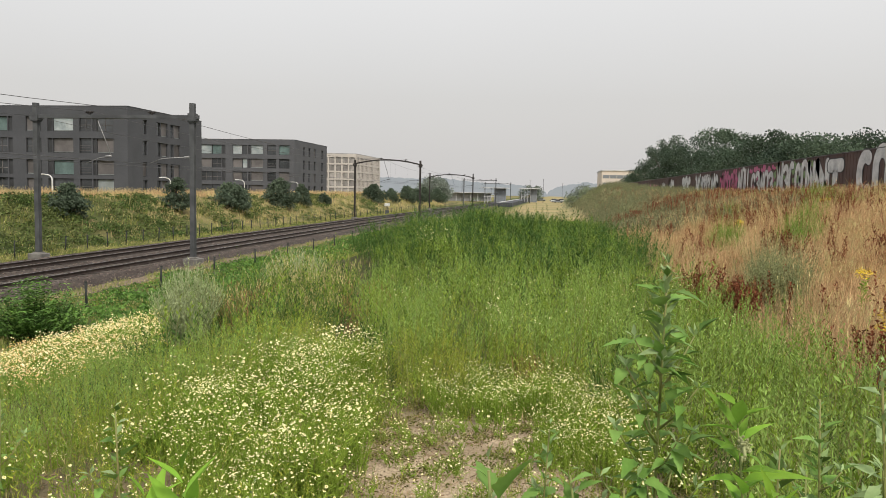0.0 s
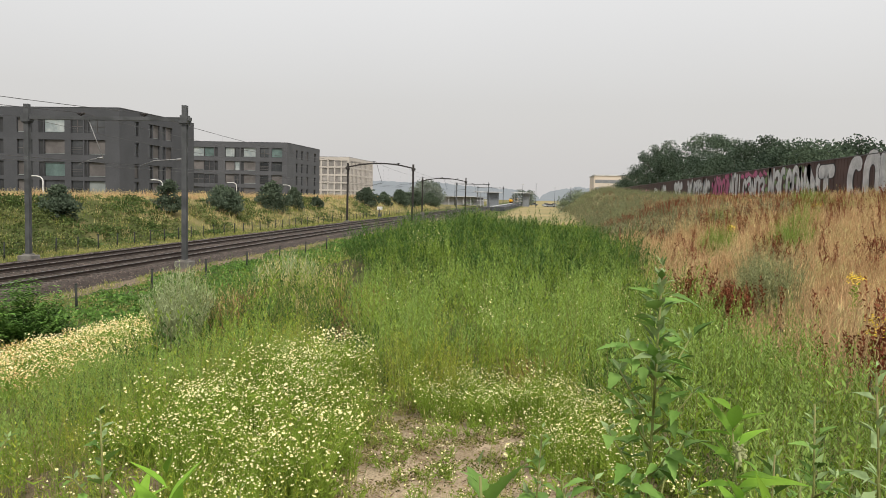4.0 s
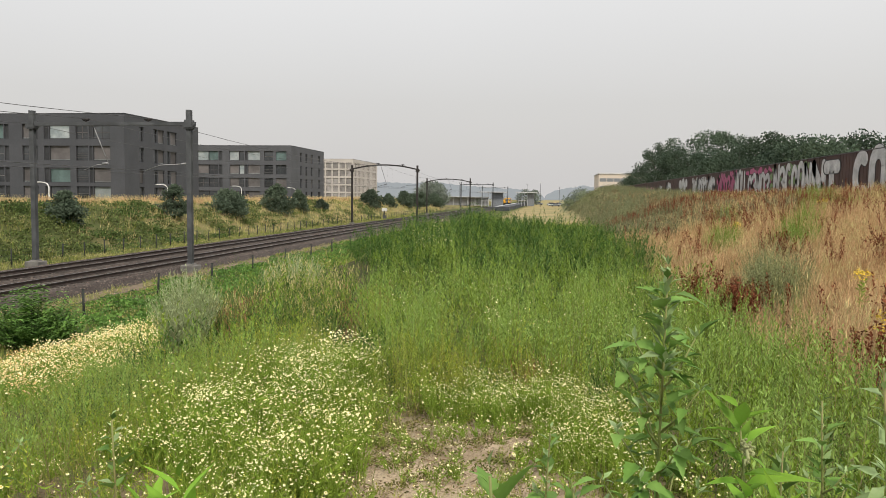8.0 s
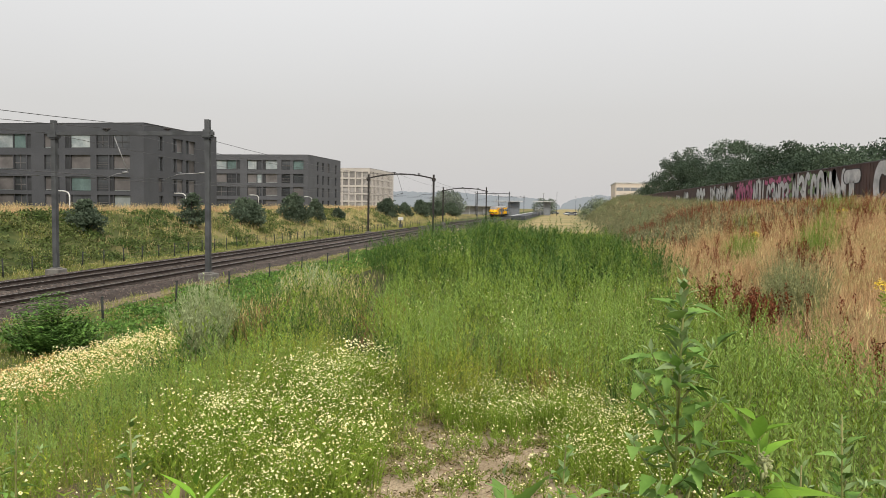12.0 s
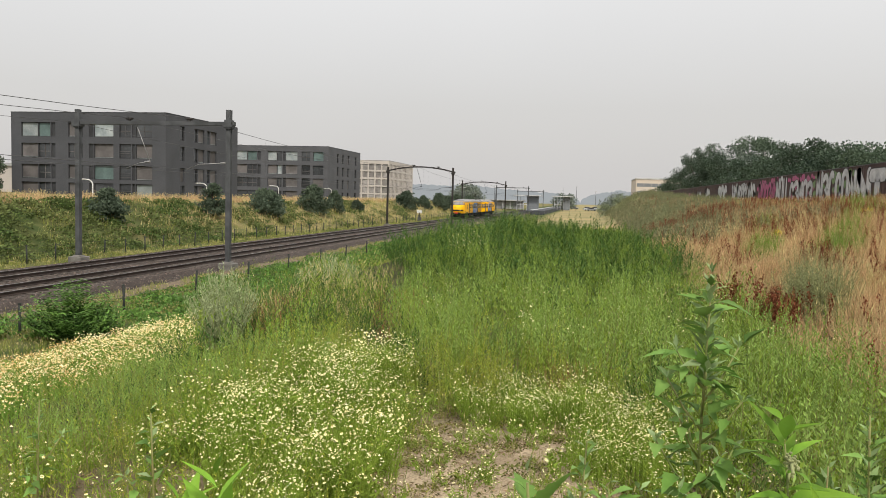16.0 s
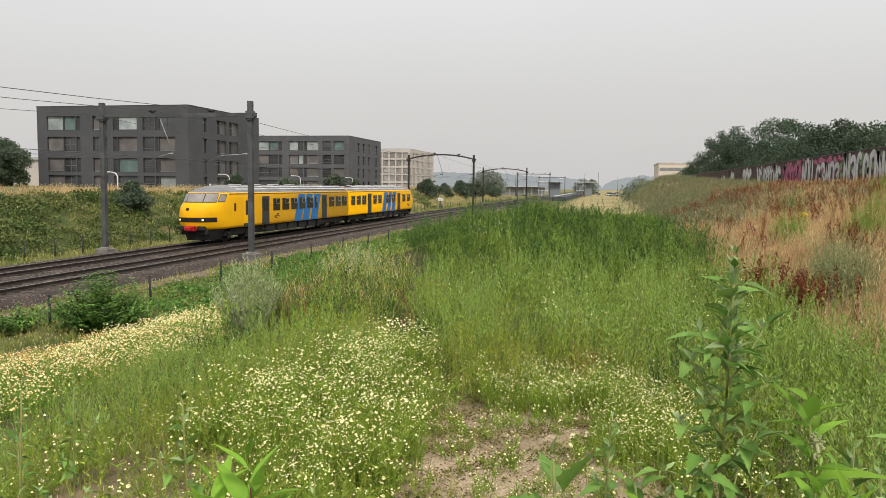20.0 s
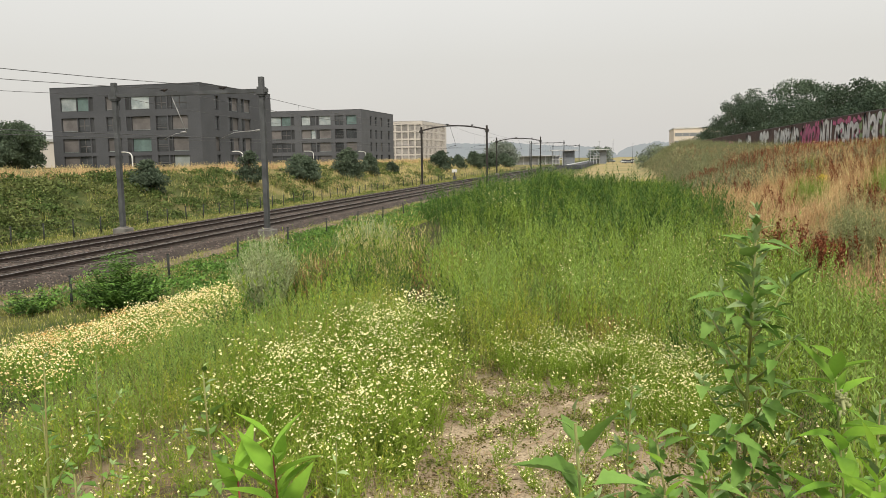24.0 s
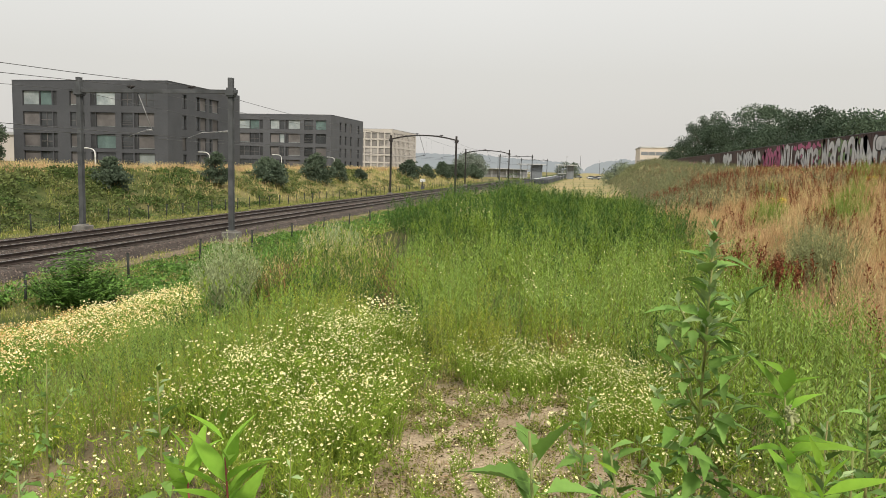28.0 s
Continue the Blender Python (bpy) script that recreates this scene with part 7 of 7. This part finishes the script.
def plant_trees():
    rr = random.Random(21)
    # wood behind the sprayed wall
    for i, (x, y, h, w) in enumerate(((21.5, 214, 5.5, 7), (23, 203, 8.0, 9), (25, 188, 9.8, 11), (24.5, 172, 10.6, 11), (27, 159, 10.4, 12), (26, 146, 9.2, 11), (28, 134, 9.2, 11), (25.5, 124, 7.6, 10),
                                      (27, 114, 7.6, 10), (27.5, 104, 7.0, 10), (26, 96, 5.6, 9), (28, 88, 5.8, 9), (27, 80, 4.6, 8), (29, 73, 4.6, 8), (28, 65, 3.7, 8), (30, 57, 3.4, 8), (33, 150, 8.6, 12), (34, 118, 7.4, 12), (34, 92, 5.6, 11))):
        build_tree("broadleaf_tree", "dense dark green broadleaf tree behind the sprayed wall", "tree", "trees behind the wall", x, y, h * (1.27, 1.0, 1.19)[i % 3], w * 0.95, 100 + i, "leaf_tree", 0.30, 0.1, 34, 100)
    # shrubs on the far bank
    for i, (x, y, top, w) in enumerate(((-37, 53.4, 3.9, 2.4), (-37, 70.3, 4.75, 2.5), (-37, 83.2, 4.2, 4.3), (-37, 99.0, 5.2, 3.7), (-37, 107.8, 4.5, 2.7), (-37, 119, 3.05, 1.9), (-37, 154.2, 4.85, 4.6), (-37, 171, 4.2, 3.0), (-36.5, 187, 5.0, 3.6), (-36.5, 199, 4.4, 4.4), (-37, 216, 4.9, 4.0), (-37, 240, 4.6, 5.5))):
        build_tree("shrub", "dark green shrub on the grassy bank", "shrub", "shrubs on the bank", x, y, top - float(land(x, y)) + 0.25, w * 1.2, 200 + i, "leaf_bush", 0.20 if y < 75 else 0.24 if y < 125 else 0.38, 0.02, 90, 900 / w if y < 125 else 450 / w, 0.6)
    build_tree("broadleaf_tree", "green street tree beside a dark apartment block", "tree", "", -87.6, 95, 6.9, 7.4, 301, "leaf_bush", 0.30, 0.06, 80, 240)
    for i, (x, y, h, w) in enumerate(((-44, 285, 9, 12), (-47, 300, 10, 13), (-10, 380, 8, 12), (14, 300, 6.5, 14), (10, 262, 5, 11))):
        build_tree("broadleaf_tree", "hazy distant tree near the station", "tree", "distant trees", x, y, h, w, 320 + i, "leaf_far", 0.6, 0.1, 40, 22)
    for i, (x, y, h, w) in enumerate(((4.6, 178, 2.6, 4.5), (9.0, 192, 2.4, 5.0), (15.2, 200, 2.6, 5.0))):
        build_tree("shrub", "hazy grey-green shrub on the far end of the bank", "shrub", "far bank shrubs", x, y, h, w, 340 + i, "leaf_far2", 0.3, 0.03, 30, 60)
    # elder bushes by the fence: leafy shoots fanning up
    for x, y, h, r, n, label in ((-14.7, 19.6, 1.95, 1.3, 210, "leafy green elder bush beside the wire fence"), (-16.9, 18.3, 1.0, 0.8, 40, "smaller leafy bush beside the wire fence")):
        e = thing("elder_bush", label, "bush", "elder bushes")
        t, st = Template(), bmesh.new()
        for k in range(n):
            a, d = random.uniform(0, 6.28), math.sqrt(random.random())
            b = np.array([x + math.cos(a) * d * r * 0.4, y + math.sin(a) * d * r * 0.4, 0.0])
            b[2] = float(land(b[0], b[1])) - 0.05
            o = np.array([math.cos(a) * d * r * 0.7, math.sin(a) * d * r * 0.7, h * random.uniform(0.5, 1.05) * (1 - 0.55 * d * d)])
            if k % 5 == 0:
                tube(st, [b, b + o * 0.5, b + o * 0.95], 0.012, 4, 0.005)
            for q in range(11):
                u = 0.3 + 0.7 * q / 10
                for s in (-1, 1):
                    t.leaf(b + o * u, away(a + s * 1.4 + random.uniform(-0.6, 0.6), random.uniform(-0.4, 0.5)), 0.16 * random.uniform(0.7, 1.2), 0.075, 0, 0.15)
        v, f, mi = t.arrays()
        ob = new("foliage", np_mesh("foliage", v, f, [M["leaf_elder"]]))
        ob.parent = e
        part("stem", st, M["bark"], e)


plant_trees()


def build_mugwort(x, y, h, r, n, label):
    """A silvery bush: a dense fan of fine upright shoots."""
    m = thing("mugwort_bush", label, "bush", "silvery bushes")
    t = Template()
    for k in range(n):
        a, d = random.uniform(0, 6.28), math.sqrt(random.random())
        b = np.array([x + math.cos(a) * d * r * 0.35, y + math.sin(a) * d * r * 0.35, 0.0])
        b[2] = float(land(b[0], b[1]))
        o = np.array([math.cos(a) * d * r * 0.75, math.sin(a) * d * r * 0.75, h * random.uniform(0.75, 1.05) * (1 - 0.35 * d * d)])
        pt = lambda u: b + o * np.array([u ** 1.2, u ** 1.2, u])
        t.ribbon([pt(0), pt(0.5), pt(1)], 0.008, 0.004, 1)
        for q in range(38):
            u = 0.12 + 0.86 * q / 37
            t.sliver(pt(u), away(random.uniform(0, 6.28), random.uniform(0.5, 1.35)), 0.085 * (1.25 - 0.6 * u), 0.015, 0)
    v, f, mi = t.arrays()
    ob = new("foliage", np_mesh("foliage", v, f, [M["silver"], M["stem"]], mi))
    ob.parent = m


build_mugwort(-6.3, 12.4, 1.6, 0.62, 260, "silvery grey-green mugwort bush among weeds")
build_mugwort(-6.7, 19.2, 1.5, 0.9, 220, "tall grey-green mugwort bush in seeding grass")


# ---------------------------------------------------------------- the large plants close by
def leaf_mesh(name, outline, fold, droop, material, thick=0.0):
    """A leaf of length 1 along +y: two rows beside a midrib, folded and drooping."""
    bm = bmesh.new()
    rib, lf, rt = [], [], []
    for u, w in outline:
        z = -droop * u * u
        rib.append(bm.verts.new((0, u, z)))
        lf.append(bm.verts.new((-w, u, z + fold * w)))
        rt.append(bm.verts.new((w, u, z + fold * w)))
    for i in range(len(outline) - 1):
        bm.faces.new((rib[i], rib[i + 1], lf[i + 1], lf[i]))
        bm.faces.new((rib[i], rt[i], rt[i + 1], rib[i + 1]))
    bm.normal_update()
    me = bpy.data.meshes.new(name)
    bm.to_mesh(me)
    bm.free()
    me.materials.append(material)
    me.polygons.foreach_set("use_smooth", [True] * len(me.polygons))
    return me


TOOTHED = [(0, 0.006), (0.2, 0.012), (0.27, 0.07), (0.36, 0.18), (0.42, 0.24), (0.47, 0.19), (0.55, 0.22), (0.6, 0.15), (0.69, 0.16), (0.75, 0.10), (0.86, 0.07), (1, 0.0)]
LANCE = [(0, 0.008), (0.06, 0.025), (0.15, 0.075), (0.28, 0.112), (0.42, 0.118), (0.6, 0.092), (0.8, 0.048), (0.92, 0.018), (1, 0.0)]
SMALL = [(0, 0.01), (0.25, 0.05), (0.45, 0.17), (0.65, 0.12), (1, 0.0)]
LEAF_BIG = [leaf_mesh("leaf", TOOTHED, f, d, M["big_leaf"]) for f, d in ((0.5, 0.25), (0.3, 0.45), (0.6, 0.1))]
LEAF_TIP = [leaf_mesh("leaf", SMALL, f, d, M["mealy"]) for f, d in ((0.5, 0.1), (0.3, 0.3))]
LEAF_LANCE = [leaf_mesh("leaf", LANCE, f, d, M["bright"]) for f, d in ((0.5, 0.2), (0.35, 0.5), (0.6, 0.05))]


def set_leaf(meshes, parent, p, a, up, size, rr):
    """One leaf at p, pointing out at angle a and up degrees."""
    m = Matrix.Translation(p) @ Euler((0, 0, a)).to_matrix().to_4x4() @ Euler((radians(up), radians(rr.uniform(-25, 25)), 0)).to_matrix().to_4x4() @ Matrix.Scale(size, 4)
    return shared("leaf", rr.choice(meshes), parent, m)


def big_plant(name, label, category, root, tip, leaves, meshes, size, seed, branches=0, tips=10, stem_key="stem", thick=0.006, start=0.35, spray=0.0):
    """A tall plant with every leaf its own piece. root and tip are points; leaves run up the stem from start."""
    rr = random.Random(seed)
    t = thing(name, label, category, "large plants close by")
    root, tip = Vector(root), Vector(tip)
    root.z = float(land(root.x, root.y)) - 0.02
    sway = Vector((rr.uniform(-0.03, 0.03), rr.uniform(-0.03, 0.03), 0))
    at = lambda u: root.lerp(tip, u) + sway * math.sin(math.pi * u)
    part("stem", tube(bmesh.new(), [at((0.95 if meshes is LEAF_LANCE else 0.99) * i / 8) for i in range(9)], thick, 7, thick * 0.35), M[stem_key], t)
    long = (tip - root).length
    for i in range(leaves):
        u = start + (0.97 - start) * i / leaves
        a = i * 2.4 + rr.uniform(-0.5, 0.5)
        s = size * (1.15 - 0.4 * (u - start) / (1 - start)) * rr.uniform(0.75, 1.2)
        set_leaf(meshes, t, at(u), a, rr.uniform(10, 60) if meshes is LEAF_LANCE else rr.uniform(-35, 30) + 40 * max(0.0, (u - 0.7) / 0.3), s, rr)
    for b in range(branches):
        u = start + (0.86 - start) * (b + 0.3) / branches
        a = b * 2.4 + 1.2 + rr.uniform(-0.4, 0.4)
        p = at(u)
        reach = long * rr.uniform(0.10, 0.2) * (1.3 - u)
        q = p + Vector((-math.sin(a), math.cos(a), 1.3)).normalized() * reach
        br = part("branch", tube(bmesh.new(), [p, p.lerp(q, 0.5) + Vector((0, 0, -0.01)), q], thick * 0.5, 5, thick * 0.25), M[stem_key], t)
        for k in range(5):
            w = 0.3 + 0.7 * k / 4
            set_leaf(meshes, br, p.lerp(q, w), a + rr.uniform(-1.7, 1.7), rr.uniform(-30, 45), size * rr.uniform(0.45, 0.85), rr)
        for k in range(4):
            set_leaf(LEAF_TIP, br, q, rr.uniform(0, 6.28), rr.uniform(20, 80), size * rr.uniform(0.25, 0.45), rr)
    for k in range(tips):
        u = 0.84 + 0.16 * k / max(1, tips - 1)
        set_leaf(LEAF_LANCE if meshes is LEAF_LANCE else LEAF_BIG if meshes is LEAF_BIG and k % 3 == 0 else LEAF_TIP, t, at(u), k * 2.4, rr.uniform(15, 75), size * (rr.uniform(0.6, 0.95) if meshes is LEAF_LANCE else rr.uniform(0.35, 0.7)) * (1.2 - 0.6 * (u - 0.84) / 0.16), rr)
    if spray:
        for k in range(2):
            a = rr.uniform(0, 6.28)
            p = at(0.9 + 0.03 * k)
            pts = [p, p + Vector((math.cos(a) * 0.03, math.sin(a) * 0.03, spray * 0.7)), p + Vector((math.cos(a) * 0.07, math.sin(a) * 0.07, spray * 0.75)), p + Vector((math.cos(a) * 0.10, math.sin(a) * 0.10, spray * 0.35))]
            bm = tube(bmesh.new(), pts, 0.003, 5)
            for q in range(30):
                w = rr.uniform(0.35, 1)
                c = pts[1].lerp(pts[2], w * 2 - 0.7) if w < 0.85 else pts[2].lerp(pts[3], (w - 0.85) * 6.6)
                c = c + Vector((rr.gauss(0, 0.005), rr.gauss(0, 0.005), rr.gauss(0, 0.005)))
                bmesh.ops.create_icosphere(bm, subdivisions=1, radius=0.0032, matrix=Matrix.Translation(c))
            part("flower_spike", bm, M["spike"], t, "drooping greenish-white flower spike")
    return t


big_plant("goosefoot_plant", "tall goosefoot with toothed leaves and mealy tip", "plant", (0.27, 1.62, 0), (0.247, 1.574, 3.83), 76, LEAF_BIG, 0.090, 51, 30, 60, thick=0.006, start=0.3)
big_plant("knotweed_plant", "bright green lance-leaved knotweed with drooping flower spikes", "plant", (0.40, 1.42, 0), (0.36, 1.45, 3.60), 26, LEAF_LANCE, 0.125, 52, 0, 10, thick=0.005, start=0.62, spray=0.02)
big_plant("knotweed_plant", "bright knotweed with red stem beside bare soil", "plant", (-0.60, 1.20, 0), (-0.62, 1.21, 3.47), 18, LEAF_LANCE, 0.155, 53, 0, 8, "stem_red", 0.005, 0.62)
big_plant("knotweed_plant", "short bright knotweed with a red stem", "plant", (-0.68, 1.24, 0), (-0.71, 1.24, 3.40), 14, LEAF_LANCE, 0.14, 54, 0, 7, "stem_red", 0.005, 0.62)
big_plant("goosefoot_plant", "slim goosefoot with grey mealy tip", "plant", (-0.95, 1.64, 0), (-1.04, 1.68, 3.42), 12, LEAF_BIG, 0.075, 55, 4, 14, thick=0.006, start=0.45)
big_plant("goosefoot_plant", "young goosefoot with broad toothed leaves", "plant", (-0.05, 1.03, 0), (-0.07, 1.05, 3.58), 22, LEAF_BIG, 0.115, 56, 2, 8, thick=0.006, start=0.68)
big_plant("goosefoot_plant", "thin goosefoot with sparse side shoots", "plant", (-1.24, 1.38, 0), (-1.28, 1.42, 3.50), 7, LEAF_BIG, 0.06, 57, 6, 8, thick=0.005, start=0.5)
big_plant("goosefoot_plant", "leaning goosefoot with broad leaves", "plant", (0.24, 1.50, 0), (0.06, 1.53, 3.40), 24, LEAF_BIG, 0.085, 58, 6, 8, thick=0.006, start=0.5)
big_plant("goosefoot_plant", "goosefoot with broad leaves low by the viewer", "plant", (-0.78, 0.86, 0), (-0.79, 0.86, 3.52), 12, LEAF_BIG, 0.09, 59, 2, 6, thick=0.005, start=0.62)
big_plant("goosefoot_plant", "small thin goosefoot over bare soil", "plant", (-0.70, 1.71, 0), (-0.70, 1.72, 3.24), 8, LEAF_TIP, 0.05, 60, 2, 6, thick=0.004, start=0.5)
big_plant("knotweed_plant", "low bright knotweed shoots", "plant", (0.08, 1.31, 0), (0.07, 1.31, 3.41), 8, LEAF_LANCE, 0.10, 61, 0, 4, thick=0.005, start=0.7)
big_plant("goosefoot_plant", "mealy grey-green goosefoot by the bank", "plant", (0.85, 1.98, 0), (0.84, 2.0, 3.56), 22, LEAF_TIP, 0.11, 62, 8, 14, thick=0.007, start=0.3)
big_plant("goosefoot_plant", "bushy goosefoot under the tall one", "plant", (0.33, 1.50, 0), (0.30, 1.52, 3.36), 26, LEAF_BIG, 0.085, 63, 9, 8, thick=0.006, start=0.4)
big_plant("knotweed_plant", "knotweed with pale flower spikes low by the viewer", "plant", (0.52, 1.45, 0), (0.50, 1.46, 3.36), 24, LEAF_LANCE, 0.125, 64, 0, 8, thick=0.005, start=0.62)
big_plant("goosefoot_plant", "grey-green goosefoot among others", "plant", (0.62, 1.75, 0), (0.60, 1.77, 3.35), 26, LEAF_BIG, 0.08, 65, 10, 10, thick=0.006, start=0.35)

big_plant("goosefoot_plant", "goosefoot with mealy top behind broad leaves", "plant", (0.04, 1.72, 0), (0.02, 1.70, 3.44), 24, LEAF_BIG, 0.08, 66, 6, 14, thick=0.005, start=0.45)
big_plant("goosefoot_plant", "low leafy goosefoot beside the tall stem", "plant", (0.18, 1.42, 0), (0.16, 1.40, 3.43), 26, LEAF_BIG, 0.085, 67, 7, 8, thick=0.005, start=0.5)
big_plant("goosefoot_plant", "goosefoot with broad leaves beside knotweed", "plant", (0.47, 1.62, 0), (0.49, 1.60, 3.46), 28, LEAF_BIG, 0.085, 68, 8, 12, thick=0.005, start=0.45)
big_plant("goosefoot_plant", "mealy goosefoot with pale leafy top", "plant", (0.64, 1.82, 0), (0.63, 1.80, 3.52), 30, LEAF_BIG, 0.075, 69, 10, 22, thick=0.006, start=0.4)
big_plant("knotweed_plant", "knotweed with pale drooping spikes close by", "plant", (0.40, 1.27, 0), (0.38, 1.25, 3.49), 24, LEAF_LANCE, 0.12, 70, 0, 10, thick=0.005, start=0.62, spray=0.02)
big_plant("goosefoot_plant", "leafy goosefoot at the edge of the weeds", "plant", (-0.97, 1.17, 0), (-0.99, 1.15, 3.38), 24, LEAF_BIG, 0.085, 71, 4, 8, thick=0.005, start=0.5)
big_plant("goosefoot_plant", "low goosefoot with mealy leaves on soil", "plant", (-0.92, 1.22, 0), (-0.91, 1.20, 3.31), 22, LEAF_BIG, 0.08, 72, 4, 8, thick=0.005, start=0.5)
big_plant("goosefoot_plant", "thin branching goosefoot among loose weeds", "plant", (-1.55, 1.93, 0), (-1.53, 1.90, 3.36), 14, LEAF_BIG, 0.06, 73, 8, 12, thick=0.005, start=0.4)


motions()
